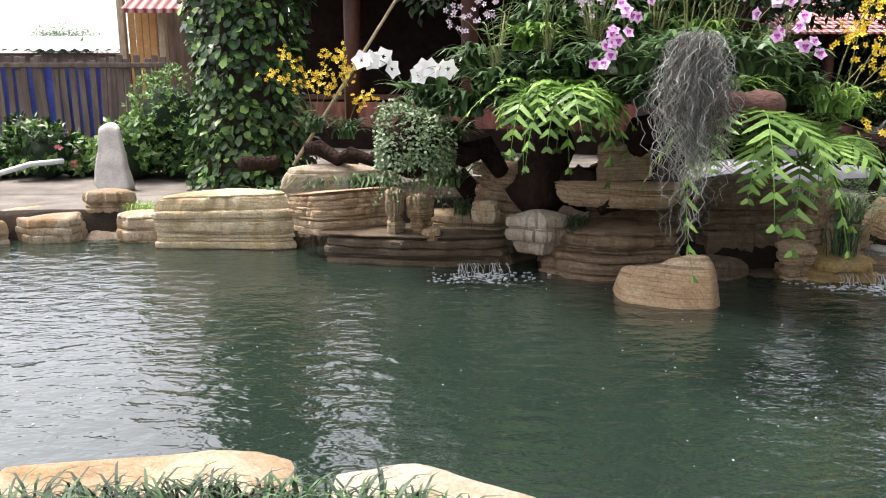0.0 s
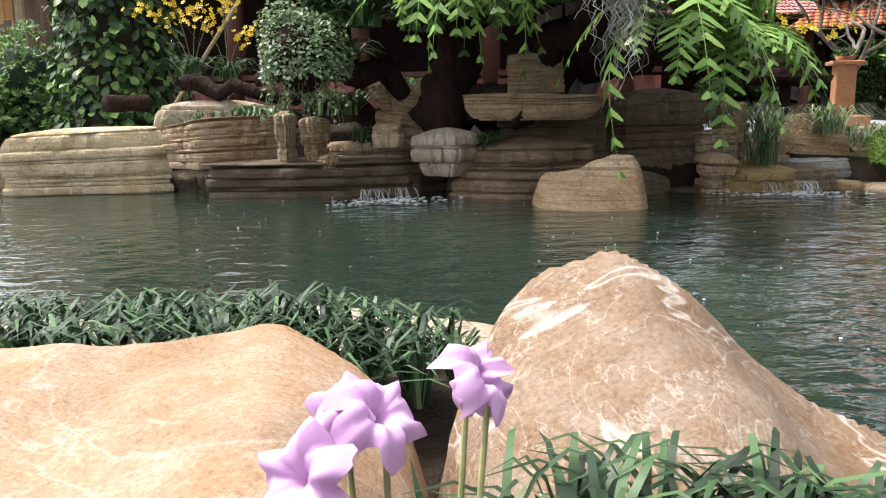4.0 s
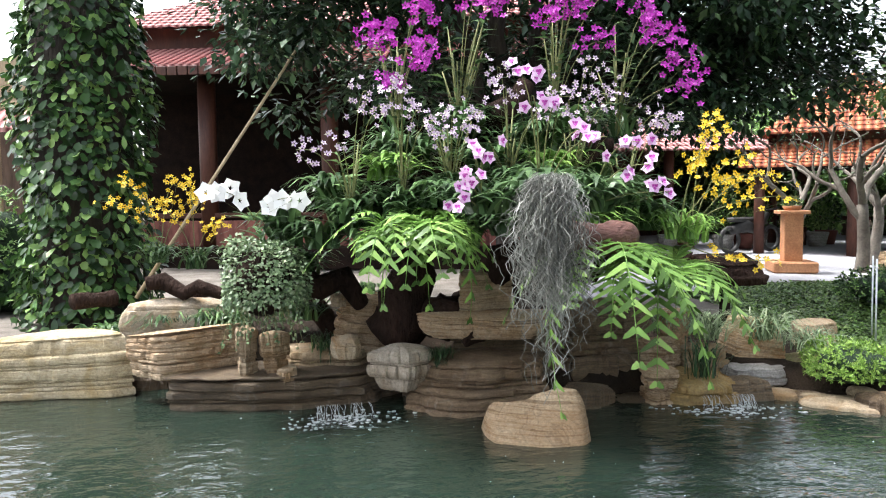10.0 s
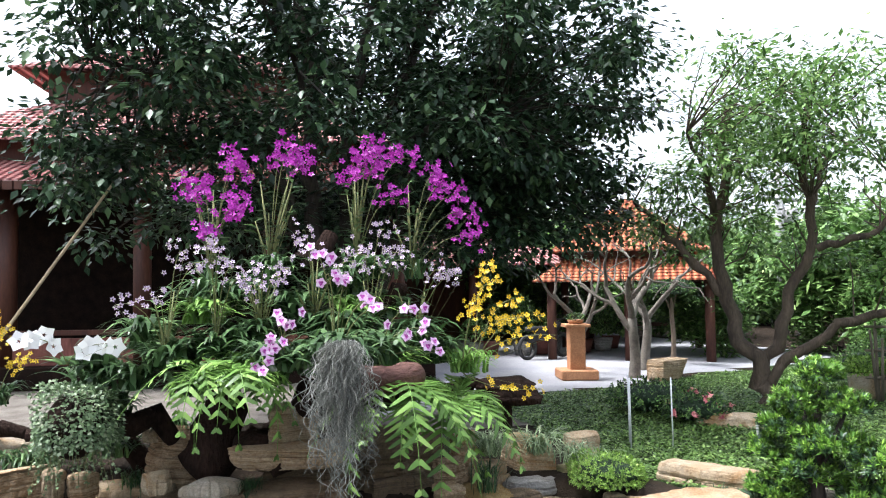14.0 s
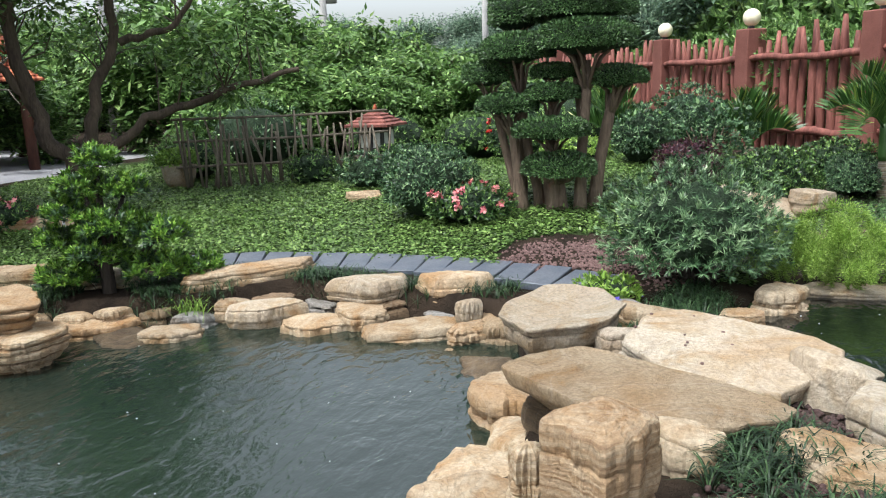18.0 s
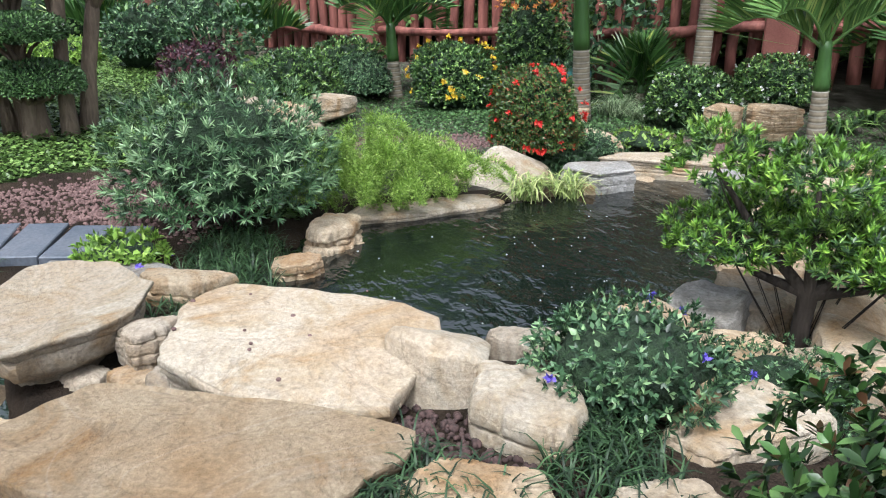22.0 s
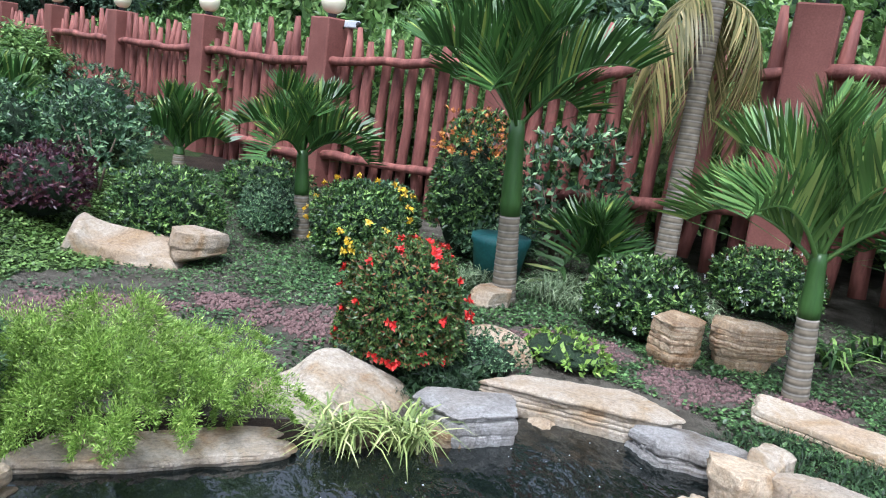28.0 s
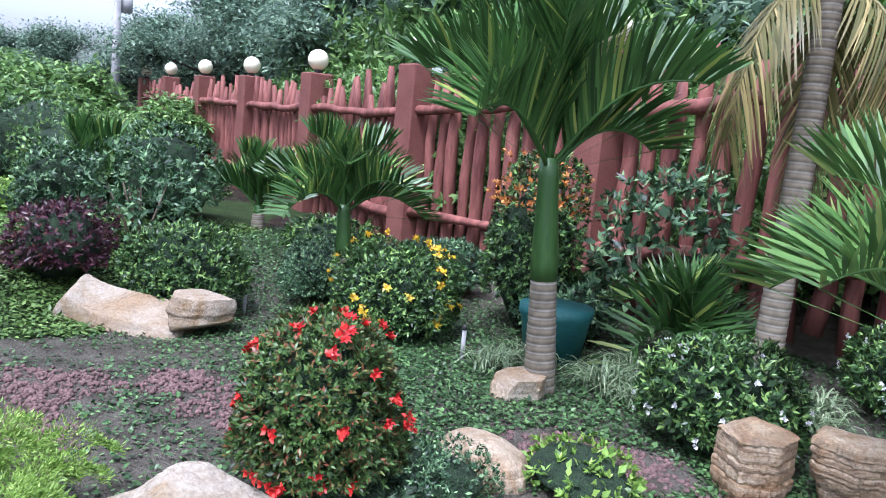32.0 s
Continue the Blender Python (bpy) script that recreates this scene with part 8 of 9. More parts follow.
for k, (x, y, z) in enumerate([(-0.6, 6.95, 0.5), (-1.2, 7.3, 0.45), (0.05, 6.75, 0.6), (-1.75, 7.9, 0.25), (-0.9, 7.6, 0.4), (0.5, 6.8, 0.7)]):
    tuft(x, y, "dark strap-leaved clump under the driftwood", STRAP, 70, 0.4, 0.34, 0.026, 0.14, 545 + k, z, "strap_leaf_plant", "plant", droop=0.75)
# ---- tufts on the far bank ----
tuft(0.2, 6.5, "upright green grass tuft between stones", TREEL, 70, 0.42, 0.12, 0.008, 0.1, 150, 0.3)
tuft(3.05, 5.75, "upright green grass tuft between stones", TREEL, 90, 0.5, 0.16, 0.009, 0.1, 151, 0.2)
tuft(1.05, 5.95, "dark grass tuft under a slab", MONDO, 80, 0.16, 0.14, 0.006, 0.1, 152, 0.4)
for k, (x, y, z, s) in enumerate([(3.3, 6.2, 0.4, 1.0), (3.75, 6.1, 0.4, 1.1), (4.1, 6.0, 0.3, 0.9), (3.0, 6.3, 0.45, 1.0)]):
    tuft(x, y, "pale striped spider-grass clump among rocks", SPIDER, 110, 0.45 * s, 0.42 * s, 0.011, 0.12, 153 + k, z, "spider_grass", droop=0.8)
grass_bed([(-0.9, 6.85, 0.3, 0.1, 0.6), (1.05, 5.9, 0.08, 0.08, 0.35)], "dark mondo grass on the stones", per=60, h=0.1, reach=0.1, seed=158)
tuft(-2.95, 7.55, "bright yellow-green grass tuft by the pond", LIME, 160, 0.35, 0.14, 0.006, 0.16, 159, 0.15)
tuft(5.0, 3.2, "yellow-green grass tuft at the water", LIME, 110, 0.32, 0.16, 0.007, 0.12, 160, 0.05)
for k, (x, y) in enumerate([(-1.9, 8.4), (-1.55, 7.9), (-2.4, 7.9)]):
    tuft(x, y, "clump of arching green strap leaves", FERN, 40, 0.35, 0.35, 0.03, 0.1, 161 + k, 0.2, "strap_leaf_plant", "plant", droop=0.8)
bush(4.15, 5.55, 0.35, 0.32, "soft lime-green feathery cushion by the pond", LIME, 5000, 0.03, 0.3, seed=165, stems=False)
bush(3.75, 5.45, 0.2, 0.2, "soft lime-green feathery cushion by the pond", LIME, 1800, 0.03, 0.3, seed=166, stems=False)

# ---- near bank: dark grass and pink flowers by the boulders ----
ruellia = thing("flowering_plant", 0.0, 1.05, -0.1, "plant with pale pink trumpet flowers in front of the boulders", "flower")
rng = np.random.default_rng(170)
PALEPINK = leafy("pale_pink_petals", (0.5, 0.27, 0.5), (0.66, 0.42, 0.66), trans=0.35, rough=0.7)


def trumpet(size, seed):
    """A ruffled five-lobed trumpet that opens towards +z."""
    r2 = np.random.default_rng(seed)
    n, prof = 40, [(0.07, -0.75), (0.1, -0.45), (0.2, -0.2), (0.45, 0.0), (0.74, -0.03), (0.9, -0.2), (1.05, -0.42)]
    a = np.linspace(0, 2 * math.pi, n, endpoint=False)
    ph = r2.uniform(0, 6.28, 3)
    v = []
    for r, z in prof:
        lobe = 1 - 0.36 * r * np.abs(np.cos(a * 2.5)) ** 5 - 0.06 * r * np.abs(np.sin(a * 2.5)) ** 12
        ruf = 0.17 * r * r * (np.sin(a * 5 + ph[0]) + 0.7 * np.sin(a * 9 + ph[1]) + 0.5 * np.sin(a * 13 + ph[2]))
        v.append(np.c_[np.cos(a) * r * lobe, np.sin(a) * r * lobe, z + ruf] * size)
    i, k = np.meshgrid(np.arange(len(prof) - 1), np.arange(n), indexing="ij")
    f = np.stack([i * n + k, i * n + (k + 1) % n, (i + 1) * n + (k + 1) % n, (i + 1) * n + k], -1).reshape(-1, 4)
    return mesh("blossom", np.concatenate(v), f)


for k, (x, y, z) in enumerate([(0.075, 1.08, 0.425), (0.06, 1.1, 0.415), (-0.015, 1.04, 0.415), (-0.085, 1.0, 0.385), (-0.045, 1.06, 0.42)]):
    dx, dy, dz = x, y - 1.05, z + 0.1
    put("stem", tube([(dx * 0.4, dy, -0.1), (dx * 0.8, dy, dz * 0.6), (dx, dy, dz - 0.02)], [0.004, 0.003, 0.003], 5), CANE, ruellia)
    put("blossom", trumpet((0.04, 0.034, 0.042, 0.044, 0.036)[k], 171 + k), PALEPINK, ruellia, "", aim((dx, dy, dz), ((0.8, -0.35, 0.75), (-0.9, -0.4, 0.4), (0.5, -0.5, 0.8), (-0.6, -0.6, 0.5), (-0.2, -0.3, 0.9))[k]))
put("bud", tube([(0.015, 0.0, 0.36), (0.018, -0.01, 0.4), (0.02, -0.015, 0.43)], [0.004, 0.007, 0.002], 8), CANE, ruellia)
put("foliage", blade_cloud(np.c_[rng.normal(size=(80, 2)) * (0.07, 0.05), np.zeros(80)], rng.uniform(0.3, 0.56, 80), rng.uniform(0.06, 0.24, 80), rng.uniform(0, 6.28, 80), rng.uniform(0.014, 0.024, 80), 0.3), STRAP, ruellia)


# ---- bubbles and small waterfalls ----
def bubbles():
    rng = np.random.default_rng(175)
    v0, f0 = BALLS[2]
    out = []
    for poly, z, n in ((POND, POND_Z, 170), (POOL, POOL_Z, 90)):
        lo, hi = poly.min(0), poly.max(0)
        lo[0] = max(lo[0], -3.5)
        c = rng.uniform(lo, hi, (n * 3, 2))
        c = c[inside(poly, c[:, 0], c[:, 1]) > 0.1][:n]
        for x, y in c:
            out.append((v0 * rng.uniform(0.002, 0.006) * (1, 1, 0.6) + (x, y, z + 0.001), f0))
    m, nt, b = nodes("white_foam", 0.3, 0.5)
    b.inputs["Base Color"].default_value = (0.45, 0.47, 0.47, 1)
    tagged(put("bubbles", merge(out), m), "small white bubbles drifting on the water", "foam", kind="stuff")
    for x, y, z, w, rz, h in ((0.32, 5.83, 0.0, 0.4, 5, 0.24), (3.1, 5.5, 0.0, 0.42, -12, 0.24)):
        r2 = np.random.default_rng(int(x * 100) + 5)
        fall = thing("waterfall", x, y, z, "thin sheet of white water running off a ledge", "waterfall", rz=rz)
        parts = []
        for k in range(34):
            dx = r2.uniform(-w / 2, w / 2)
            s = np.linspace(0, 1, 5)
            parts.append(tube(np.c_[dx + 0.01 * np.sin(s * 4 + k), 0.12 - 0.14 * s ** 0.7, 0.3 * h * (1 - s ** 1.8)], 0.0014, 4, caps=False))
        put("stream", merge(parts), m, fall)["kind"] = "stuff"
        foam = []
        for k in range(150):
            q = r2.normal(size=2) * (w * 0.5, 0.1)
            foam.append((v0 * r2.uniform(0.004, 0.012) * (1.6, 1, 0.4) + (q[0], q[1] - 0.05, 0.003), f0))
        put("foam", merge(foam), m, fall)["kind"] = "stuff"


bubbles()

# ---- lawn furniture: stone lantern, bamboo fence, pedestal, pots ----
lantern = thing("garden_lantern", 13.0, 5.55, 0.2, "dark garden lantern with a red tiled cap and white lattice panes", "lantern")
put("post", box(-0.12, -0.12, -0.1, 0.12, 0.12, 0.25, 0.01), BLACK, lantern)
put("base", box(-0.3, -0.3, 0.22, 0.3, 0.3, 0.3, 0.01), BLACK, lantern)
PANE, _nt, _b = nodes("white_lantern_glass", 0.4)
_b.inputs["Base Color"].default_value = (0.62, 0.62, 0.58, 1)
put("box", box(-0.24, -0.24, 0.3, 0.24, 0.24, 0.82, 0.01), BLACK, lantern)
for k in range(4):
    m = pose(0, 0, 0, 0, 0, 90 * k)
    for x in (-0.12, 0.12):
        put("pane", box(x - 0.07, -0.25, 0.42, x + 0.07, -0.242, 0.72, 0.02), PANE, lantern, "white glass pane", m)
hip_roof(-0.42, -0.42, 0.42, 0.42, 0.8, 1.08, 0.4, LOG, lantern, 5)
put("finial", tube([(0, 0, 1.05), (0, 0, 1.12), (0, 0, 1.18)], [0.05, 0.04, 0.01], 8), ROOF, lantern)

CANEWOOD = plain("weathered_bamboo", (0.09, 0.075, 0.055), (0.2, 0.17, 0.13), 0.85, 8, 40, 0.4, stretch=(1, 1, 0.2))
bamboo = thing("bamboo_fence", 11.0, 6.6, 0.2, "weathered bamboo stick fence at the back of the lawn", "fence")
bamboo.matrix_basis = Matrix()
rng = np.random.default_rng(201)
for k in range(46):
    s = k / 45
    x, y = 10.3 + 1.9 * s + rng.normal() * 0.05, 7.7 - 2.7 * s + rng.normal() * 0.05
    l = rng.normal(size=2) * 0.12
    put("stick", tube([(x, y, 0.15), (x + l[0], y + l[1], 1.1 + rng.uniform(-0.15, 0.3))], [0.025, 0.018], 6), CANEWOOD, bamboo)
for h in (0.35, 0.75, 1.1):
    put("rail", tube([(10.25, 7.75, 0.2 + h), (11.3, 6.3, 0.18 + h), (12.25, 4.95, 0.2 + h)], 0.022, 6), CANEWOOD, bamboo)
planter = thing("planter", 10.6, 8.0, 0.2, "pale round planter with lime-green foliage", "planter")
put("pot", tube([(0, 0, 0), (0, 0, 0.15), (0, 0, 0.3), (0, 0, 0.34)], [0.2, 0.26, 0.28, 0.29], 20), PALE, planter)
p, d = dome_points(1200, 0.32, 0.32, 0.3, rng)
put("foliage", leafset(p + (0, 0, 0.3), d, 0.06, rng), LIME, planter)
BRICKY = plain("orange_clay_pillar", (0.4, 0.18, 0.085), (0.52, 0.26, 0.13), 0.8, 4, 40, 0.3)
ped = thing("pedestal", 8.1, 12.2, 0.2, "square orange clay pedestal with a potted plant on a stepped base", "pedestal", rz=-20)
put("base", box(-0.35, -0.35, 0, 0.35, 0.35, 0.18, 0.02), BRICKY, ped)
put("shaft", box(-0.15, -0.15, 0.17, 0.15, 0.15, 0.98, 0.015), BRICKY, ped)
put("top", box(-0.24, -0.24, 0.97, 0.24, 0.24, 1.03, 0.01), BRICKY, ped)
potted = thing("potted_plant", 8.1, 12.2, 1.225, "small potted plant on a clay pedestal", "plant")
put("pot", tube([(0, 0, 0), (0, 0, 0.08)], [0.12, 0.16], 14), BRICKY, potted)
p, d = dome_points(300, 0.16, 0.16, 0.12, rng)
put("foliage", leafset(p + (0, 0, 0.07), d, 0.05, rng), BUSH, potted)
TEAL = plain("teal_plastic", (0.015, 0.09, 0.09), (0.025, 0.13, 0.12), 0.5, 5, 40, 0.1)
pot = thing("flower_pot", 9.95, -4.05, gz(9.95, -4.05), "dark teal plastic flower pot under shrubs", "pot")
put("pot", tube([(0, 0, -0.02), (0, 0, 0.3), (0, 0, 0.34), (0, 0, 0.4), (0, 0, 0.38), (0, 0, 0.3)], [0.2, 0.25, 0.27, 0.27, 0.24, 0.22], 24), TEAL, pot)
put("soil", tube([(0, 0, 0.3), (0, 0, 0.34)], 0.235, 20), SOIL, pot)

# ---- grey striped clumps, flowering tufts and small bushes by the fence ----
for k, (x, y, s) in enumerate([(9.3, -4.35, 1.0), (9.7, -4.6, 0.9), (9.1, -4.55, 0.8), (9.5, -3.6, 0.8), (9.75, -3.9, 0.8), (9.3, -5.7, 0.8), (9.0, -5.5, 0.8)]):
    tuft(x, y, "pale grey-green striped spider-grass clump", SPIDER, 120, 0.42 * s, 0.34 * s, 0.01, 0.12, 210 + k, None, "spider_grass", droop=0.7)
for k, (x, y) in enumerate([(8.2, -6.3), (7.8, -6.6), (8.4, -6.8)]):
    tuft(x, y, "dark broad strap-leaved lily clump", BUSH, 36, 0.4, 0.38, 0.035, 0.1, 220 + k, None, "strap_leaf_plant", "plant", droop=0.8)
STRIPED = leafy("yellow_striped_blades", (0.16, 0.26, 0.05), (0.4, 0.48, 0.12), (0.6, 0.62, 0.25), trans=0.3)
for k, (x, y) in enumerate([(6.6, -2.45), (6.62, -2.75)]):
    tuft(x, y, "yellow-striped grass tuft hanging over the pool", STRIPED, 110, 0.34, 0.3, 0.011, 0.1, 225 + k, 0.2, droop=0.75)
bush(7.35, -3.05, 0.25, 0.2, "dark green cushion plant at the pool", MONDO, 1500, 0.05, 0.2, seed=230, stems=False)
bush(7.55, -3.35, 0.24, 0.26, "small mint-green cushion plant", BUSHG, 3000, 0.022, seed=231, stems=False)
bush(5.72, 0.12, 0.22, 0.16, "lime-yellow low plant with blue flowers", LIME, 900, 0.04, seed=232, flowers=leafy("blue_petals", (0.12, 0.08, 0.5), (0.22, 0.16, 0.7)), flower_n=5, flower_size=0.02, stems=False)
bush(7.9, -4.0, 0.4, 0.14, "low yellow-green seedlings on gravel", LIME, 500, 0.04, seed=233, ry=0.3, stems=False)
for k, (x, y, r, h, m, lab) in enumerate([(12.6, -1.9, 0.5, 0.5, BUSH, "low dark bush at the fence"), (13.4, 0.2, 0.6, 1.2, BUSHG, "loose green shrub at the fence"), (14.5, 0.6, 0.7, 1.0, BUSH, "rounded green shrub at the fence"), (12.4, 1.8, 0.55, 0.35, LIME, "low light-green mat on the slope"),
        (13.2, 3.0, 0.5, 0.8, BUSH, "dark shrub with red flowers on the mound"), (15.5, 2.4, 0.9, 1.3, TREEB, "bright green shrub beyond the mound"), (14.5, 4.2, 0.8, 0.9, TREEB, "bright green shrub behind the lantern"), (16.5, 3.6, 1.0, 1.6, BUSHG, "tall loose shrub by the fence"),
        (11.9, -3.1, 0.45, 0.55, BUSHG, "small shrub at the foot of the fence"), (10.6, -4.2, 0.4, 0.5, BUSHG, "small shrub at the foot of the fence"), (12.8, 5.0, 0.5, 0.45, BUSH, "low rounded bush beside the lantern"), (15.5, 6.5, 1.0, 1.0, TREEB, "bright green shrub behind the lawn"), (11.6, 8.6, 0.7, 0.8, TREEB, "bright green shrub behind the bamboo fence"), (13.5, 8.5, 1.0, 1.3, BUSHG, "green shrub behind the bamboo fence")]):
    bush(x, y, r, h, lab, m, 2600, 0.06, seed=240 + k, flowers=RED if "red" in lab else None, flower_n=16, flower_size=0.05)
rng = np.random.default_rng(260)
col = bush(10.86, -3.92, 0.4, 0.62, "orange young shoots on top of a tall column bush", ORANGE, 520, 0.045, seed=261, z=1.08, stems=False, inner=0.35)
tip = tube([(0, 0, 0), (0, 0, 0.7)], 0.01, 5)

# ---- left side: plank fence with a blue sheet, shed, sack ----
PLANK = plain("weathered_planks", (0.08, 0.06, 0.05), (0.17, 0.13, 0.11), 0.9, 8, 40, 0.5, stretch=(1, 1, 0.15))
BLUE = plain("blue_tarpaulin", (0.05, 0.07, 0.36), (0.09, 0.13, 0.5), 0.5, 3, 30, 0.2)
WHITEMETAL = plain("white_corrugated_metal", (0.42, 0.44, 0.46), (0.55, 0.57, 0.58), 0.5, 3, 30, 0.15)
pf = thing("plank_fence", -7, 12.2, 0.15, "old plank fence backed by a blue sheet", "fence")
pf.matrix_basis = Matrix()
rng = np.random.default_rng(270)
plank = box(-0.048, -0.012, 0, 0.048, 0.012, 1.75, 0.005)
for k in range(52):
    x = -11.5 + 0.142 * k
    put("plank", plank, PLANK, pf, "", pose(x, 12.2 + rng.normal() * 0.02, 0.1 + rng.uniform(-0.08, 0.06), 0, rng.normal() * 1.2, rng.normal() * 3))
for z in (0.5, 1.7):
    put("rail", box(-11.6, 12.14, z, -4.1, 12.18, z + 0.07, 0.006), PLANK, pf)
put("blue_sheet", box(-11.5, 12.3, 0.3, -5.3, 12.32, 1.75, 0.004), BLUE, pf)
shed = thing("shed", -8.5, 17, 0.1, "low shed with a white corrugated roof", "shed")
s = np.linspace(-5, 2.4, 120)
v = np.concatenate([np.c_[s, np.full(120, -1.6), 2.0 + 0.03 * np.sin(s * 28)], np.c_[s, np.full(120, 2.0), 2.45 + 0.03 * np.sin(s * 28)]])
k = np.arange(119)
put("roof", mesh("roof", v, np.stack([k, k + 1, k + 121, k + 120], -1)), WHITEMETAL, shed)
put("wall", box(-4.8, -1.3, 0, 2.2, 1.8, 1.95), PLANK, shed)
hut = thing("hut", -4.9, 14.6, 0.1, "small hut of ochre and pale boards with a tiled lean-to", "hut")
PALEWOOD = plain("pale_sawn_boards", (0.34, 0.25, 0.15), (0.46, 0.37, 0.25), 0.8, 5, 40, 0.4, stretch=(1, 1, 0.2))
OCHRE = plain("ochre_boards", (0.4, 0.2, 0.06), (0.5, 0.28, 0.1), 0.7, 4, 40, 0.3)
put("back_wall", box(-0.75, 0.3, 0, 0.85, 0.4, 3.0), PLANK, hut)
for k in range(4):
    put("board", box(-0.62 + 0.125 * k, -0.5, 0.05, -0.505 + 0.125 * k, -0.47, 2.85, 0.006), OCHRE, hut)
for x in (-0.72, -0.02, 0.72):
    put("post", box(x - 0.06, -0.56, 0, x + 0.06, -0.44, 3.05, 0.01), PALEWOOD, hut)
put("beam", box(-0.8, -0.58, 2.9, 0.85, -0.42, 3.05, 0.01), PALEWOOD, hut)
put("gable", mesh("gable", [(-0.8, -0.5, 3.05), (0.85, -0.5, 3.05), (0.85, -0.5, 3.95), (-0.8, -0.5, 3.4), (-0.8, -0.42, 3.05), (0.85, -0.42, 3.05), (0.85, -0.42, 3.95), (-0.8, -0.42, 3.4)], [(0, 1, 2, 3), (7, 6, 5, 4), (0, 4, 5, 1), (1, 5, 6, 2), (2, 6, 7, 3), (3, 7, 4, 0)], smooth=False), PALEWOOD, hut)
put("lean_to_roof", mesh("lean_to_roof", [(-0.4, -1.3, 2.5), (0.9, -1.3, 2.5), (0.9, -0.4, 2.95), (-0.4, -0.4, 2.95), (-0.4, -1.3, 2.57), (0.9, -1.3, 2.57), (0.9, -0.4, 3.02), (-0.4, -0.4, 3.02)], [(3, 2, 1, 0), (4, 5, 6, 7), (0, 1, 5, 4), (1, 2, 6, 5), (2, 3, 7, 6), (3, 0, 4, 7)], smooth=False), ROOFP, hut)
sack = thing("sack", -3.95, 9.3, 0.15, "white woven sack standing on the path", "sack")
v, f = rock_mesh((0.42, 0.3, 0.85), 281, cuts=6, square=0.6, strata=0, rough=0.13, taper=-0.38, flat=0.97)
put("body", (v, f), plain("white_woven_plastic", (0.36, 0.34, 0.31), (0.5, 0.47, 0.43), 0.7, 6, 60, 0.5), sack)
for k in range(12):
    bush(-7.4 + 0.42 * k + 0.1 * math.sin(k * 3), 10.6 + 0.4 * math.sin(k * 2.1), 0.4, 0.6 + 0.2 * math.sin(k * 1.7), "leafy begonia bed with red flowers by the plank fence", BUSH if k % 2 else TREEB, 700, 0.11, 0.6, seed=290 + k, flowers=PINK if k % 2 else None, flower_n=6, flower_size=0.05)
bush(-3.75, 10.8, 0.55, 1.5, "bright green shrub by the hut", TREEB, 2400, 0.07, seed=305)
pipe = put("grey_pipe", tube([(-5.6, 8.9, 0.2), (-5.2, 8.9, 0.42), (-4.75, 8.95, 0.55), (-4.4, 9.0, 0.58)], 0.03, 8), WHITEMETAL)
tagged(pipe, "curved pale grey branch-like pipe on the path", "pipe")
cane = put("bamboo_pole", tube([(-1.6, 8.3, 0.6), (0.0, 9.2, 3.2)], [0.022, 0.016], 8), plain("pale_bamboo", (0.36, 0.27, 0.16), (0.46, 0.36, 0.22), 0.6, 8, 40, 0.3))
tagged(cane, "pale bamboo pole leaning behind the orchids", "pole")

# ---- yard: bare-limbed trees, utility poles, bike, pots ----
T5 = tree_meshes(56, 3, 0.09, 0.85, 3, 2, 0.7, 0.12, 0.06, 3, 0.12, 1.1, stems=1)
for k, (x, y, s) in enumerate([(9.2, 11.9, 1.2), (10.1, 12.7, 1.1), (8.6, 12.9, 1.0)]):
    tree(x, y, "slender pale-barked tree with few leaves in the yard", *T5, plain("pale_bark", (0.11, 0.095, 0.08), (0.2, 0.175, 0.145), 0.9, 6, 40, 0.6) if k == 0 else bpy.data.materials["pale_bark"], TREEL, rz=80 * k, scale=s, group="young trees in the yard")
pads(11.2, 13.2, "small clipped umbrella tree in the yard", [(0, 0, 1.5, 0.5, 0.4)], seed=310, per=900)
rock(9.5, 11.3, 0.1, 0.9, 0.6, 0.5, 20, STRATA, "layered rock in the yard bed")
rock(7.1, 7.15, 0.1, 0.9, 0.4, 0.28, -30, TAN, "flat tan rock on the lawn")
POLE = plain("grey_concrete_pole", (0.3, 0.3, 0.29), (0.4, 0.39, 0.38), 0.8, 3, 40, 0.2)
for x, y, h in ((27.2, 14.7, 6.4), (33, 10.2, 6.6), (20, 18.5, 5.5)):
    up = thing("utility_pole", x, y, 0.1, "grey concrete utility pole", "pole")
    put("pole", tube([(0, 0, -0.1), (0, 0, h)], [0.17, 0.12], 10), POLE, up)
    put("cross_arm", box(-0.9, -0.05, h - 1.0, 0.9, 0.05, h - 0.88), POLE, up)
    put("transformer", tube([(0.3, -0.2, h - 1.8), (0.3, -0.2, h - 1.2)], 0.22, 12), POLE, up)
for k in range(3):
    s = np.linspace(0, 1, 20)
    w = put("cable", tube(np.c_[27.2 + 5.8 * s, 14.7 - 4.5 * s, 5.5 + 0.25 * k - 1.0 * s * (1 - s)], 0.012, 4), BLACK)
    tagged(w, "dark cable between two utility poles", "cable")
bike = thing("motorbike", 9.6, 15.9, 0.2, "dark parked motorbike in the yard", "motorbike", rz=15)
for x in (-0.6, 0.6):
    a = np.linspace(0, 2 * math.pi, 19)
    put("tyre", tube(np.c_[x + 0.26 * np.cos(a), a * 0, 0.3 + 0.26 * np.sin(a)], 0.045, 8, caps=False), BLACK, bike)
put("body", tube([(-0.55, 0, 0.5), (-0.2, 0, 0.62), (0.2, 0, 0.5), (0.5, 0, 0.85)], [0.1, 0.16, 0.12, 0.06], 10), BLACK, bike)
put("seat", box(-0.6, -0.12, 0.68, 0.05, 0.12, 0.78, 0.03), BLACK, bike)
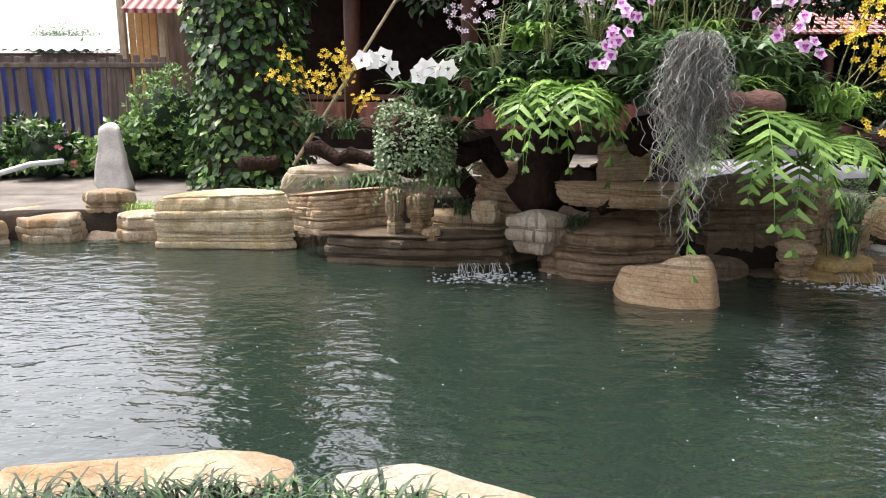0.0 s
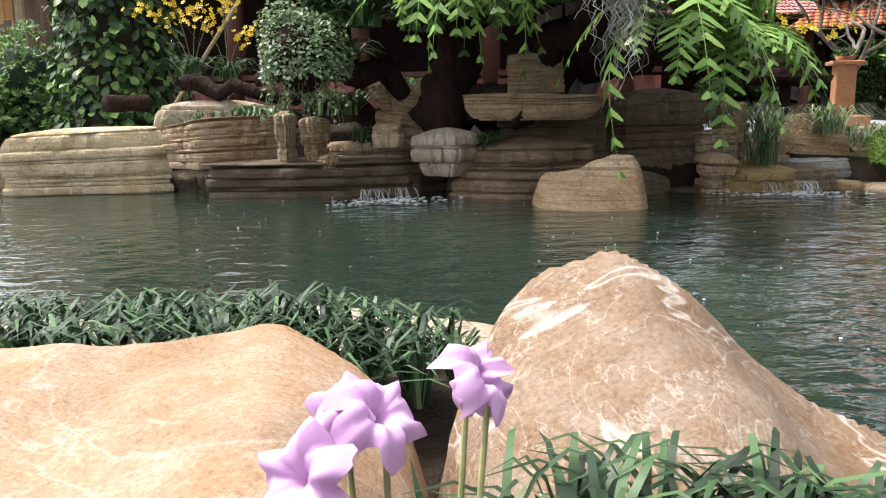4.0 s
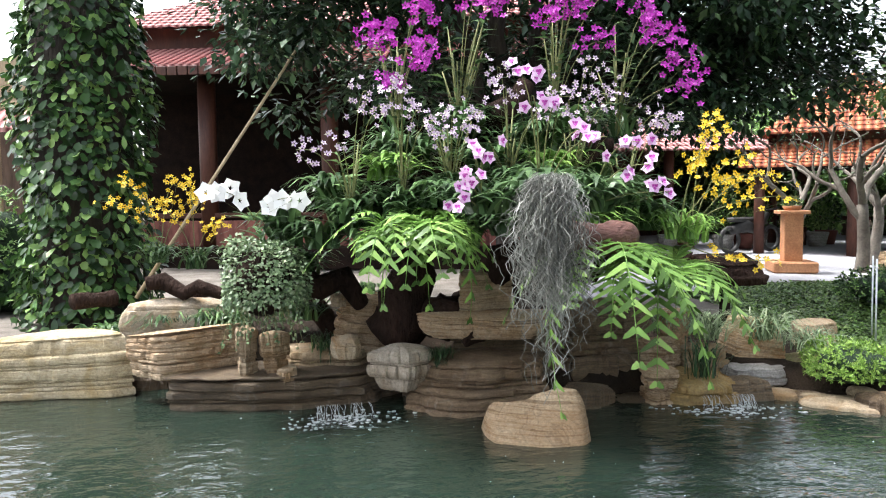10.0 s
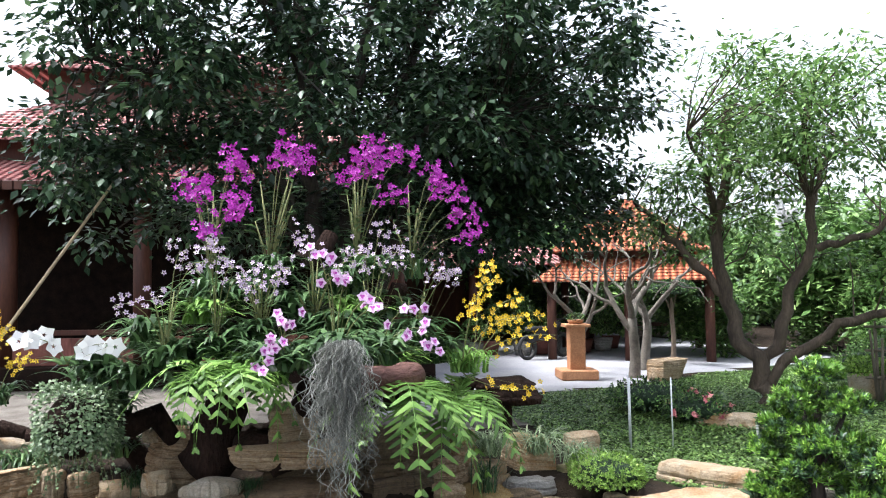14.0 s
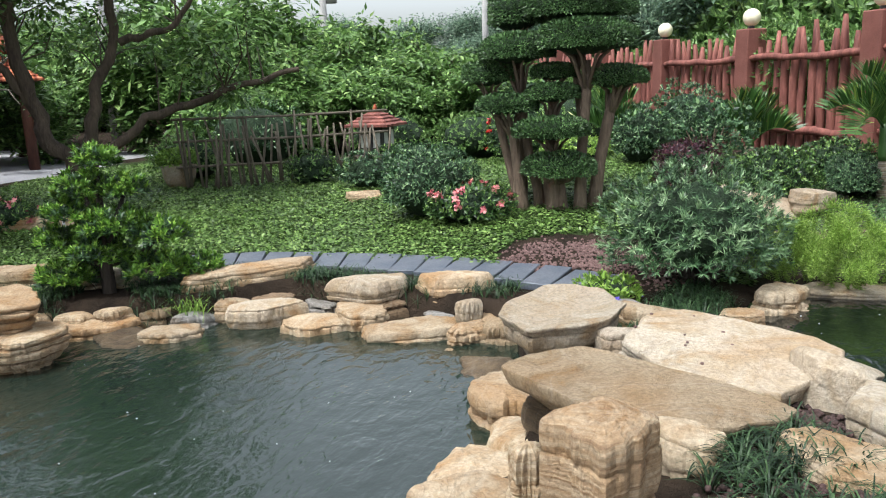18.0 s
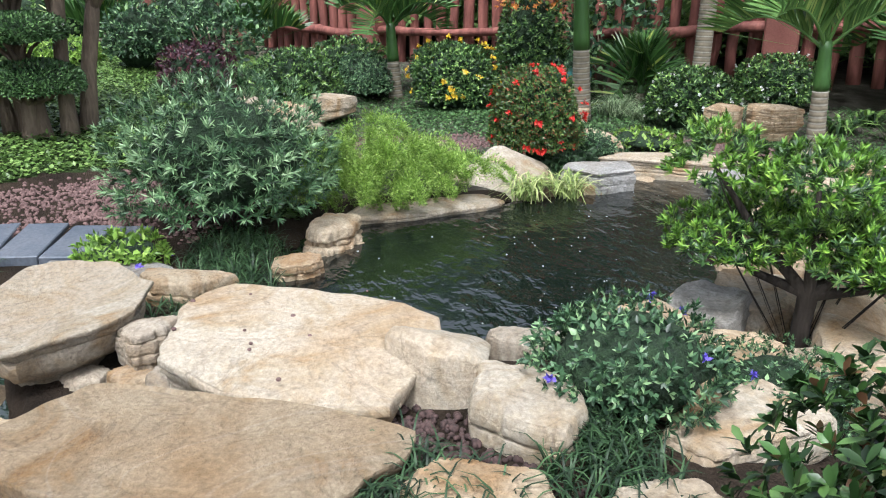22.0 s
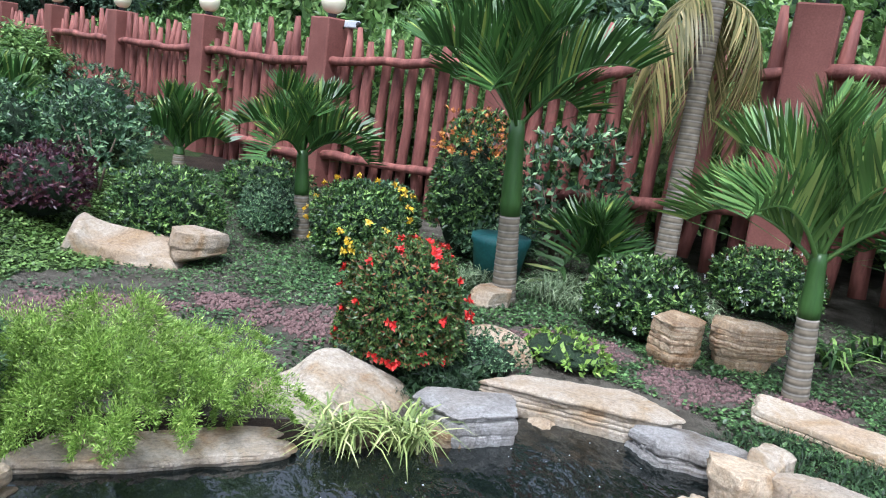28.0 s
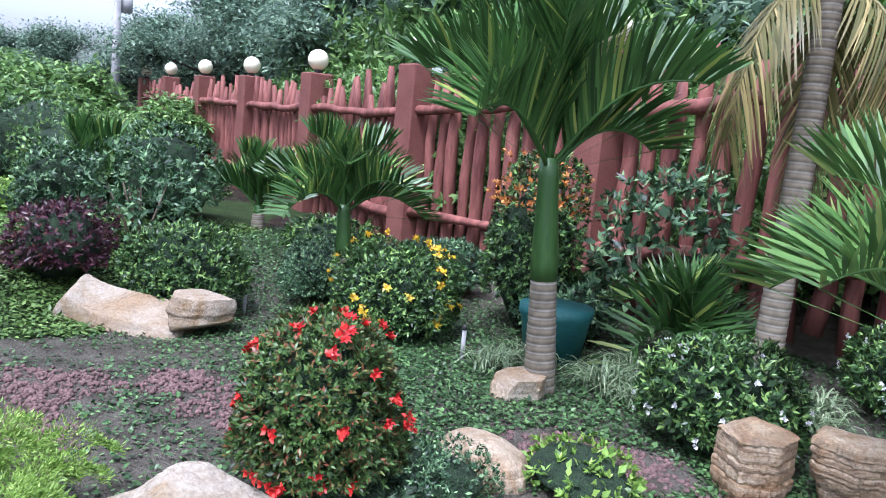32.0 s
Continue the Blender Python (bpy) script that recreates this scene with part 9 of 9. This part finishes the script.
put("handlebar", tube([(0.5, -0.3, 0.98), (0.5, 0, 0.92), (0.5, 0.3, 0.98)], 0.018, 6), BLACK, bike)
for k in range(9):
    x, y = 8.3 + 0.62 * k, 17.2 + 0.35 * math.sin(k * 2)
    pp = thing("potted_plant", x, y, 0.2, "dark clay pot with a leafy plant in the yard", "plant", "pots in the yard")
    put("pot", tube([(0, 0, 0), (0, 0, 0.35)], [0.18, 0.26], 14), TERRA if k % 2 else GREYROCK, pp)
    p, d = dome_points(500, 0.3, 0.3, 0.6 + 0.3 * (k % 3), rng)
    put("foliage", leafset(p + (0, 0, 0.33), d, 0.09, rng), BUSH if k % 3 else TREEB, pp)

# ---- far tree line closing the view ----
rng = np.random.default_rng(320)
for k in range(70):
    a = radians(-75 + 230 * k / 69 + rng.uniform(-1.5, 1.5))
    d = rng.uniform(40, 58)
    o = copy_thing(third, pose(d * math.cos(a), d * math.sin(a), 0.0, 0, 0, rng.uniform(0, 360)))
    q = rng.uniform(1.3, 1.9) if a < radians(6) else rng.uniform(0.85, 1.05) if a < radians(60) else rng.uniform(0.45, 0.6)
    o.scale = (q, q, q * 0.9)
    o["group"] = "far tree line"

for x, y, q in ((-11.5, 24, 0.5), (-14.5, 23, 0.5), (-8.8, 26, 0.55), (-6.0, 25, 0.55), (-17.5, 24, 0.5)):
    copy_thing(third, pose(x, y, 0.0, 0, 0, 50 * x)).scale = (q, q, q)

for x, y, q in ((-7.2, 17.8, 0.45), (-9.3, 19.5, 0.45), (-5.8, 19.0, 0.5), (-11.5, 20.5, 0.45)):
    copy_thing(second, pose(x, y, 0.1, 0, 0, 70 * x)).scale = (q, q, q)

# ---- leafy growth behind the fence ----
behind = bush(16.5, -2.6, 1.1, 2.3, "bright leafy growth behind the log fence", TREEB, 3600, 0.13, seed=330, group="growth behind the fence", inner=0.85, stems=False)
rng = np.random.default_rng(331)
for (px, py), (qx, qy) in zip(PILLARS[2:], PILLARS[3:]):
    for s in (0.15, 0.5, 0.85):
        x, y = px + (qx - px) * s + 0.75 + rng.uniform(-0.3, 0.3), py + (qy - py) * s - 1.0 + rng.uniform(-0.3, 0.3)
        copy_thing(behind, pose(x, y, gz(x, y) - 0.1 + rng.uniform(-0.2, 0.3), 0, 0, rng.uniform(0, 360)))
        q = rng.uniform(1.2, 1.9)
        copy_thing(behind, pose(x + 1.4, y - 2.0, gz(x, y) - 0.2, 0, 0, rng.uniform(0, 360))).scale = (q, q, q * 1.1)

# ---- small things: fence camera, sprinklers, strings, stray gravel ----
eye = thing("security_camera", 14.3, -2.75, gz(14.5, -2.5) + 2.26, "small white security camera on a fence pillar", "camera", rz=215)
put("bracket", tube([(-0.12, 0, -0.06), (0, 0, 0)], 0.018, 8), BLACK, eye)
put("housing", box(-0.04, -0.05, -0.05, 0.2, 0.05, 0.05, 0.012), WHITEMETAL, eye)
put("lens", tube([(0.195, 0, 0), (0.21, 0, 0)], 0.04, 12), BLACK, eye)
for x, y in ((10.72, -1.54), (9.6, -3.4), (8.9, 3.0), (6.6, 6.2)):
    sp = thing("sprinkler", x, y, gz(x, y), "thin grey sprinkler riser in the groundcover", "sprinkler")
    put("riser", tube([(0, 0, -0.03), (0, 0, 0.24)], 0.016, 8), POLE, sp)
    put("nozzle", tube([(0, 0, 0.235), (0, 0, 0.27)], [0.02, 0.012], 8), BLACK, sp)
for k, (x, y) in enumerate(((5.2, 6.6), (5.6, 6.4), (5.4, 6.9))):
    st = put("plant_stake", tube([(x, y, 0.15), (x + 0.03, y + 0.05, 0.95)], 0.008, 6), WHITEMETAL)
    tagged(st, "thin white stake with a string at the lawn's edge", "stake", "white stakes at the lawn's edge")
rng = np.random.default_rng(320)
for k in range(12):
    x, y = 4.15 + rng.normal() * 0.22, -0.72 + rng.normal() * 0.2
    pb = put("pebble", (BALLS[2][0] * rng.uniform(0.006, 0.011) * (1, 1, 0.7) + (0, 0, 0), BALLS[2][1]), REDGRAVEL)
    pb.matrix_basis = pose(x, y, 0.545)
    tagged(pb, "small dark lava pebble lying on a pale slab", "pebble", "pebbles on the pale slab")
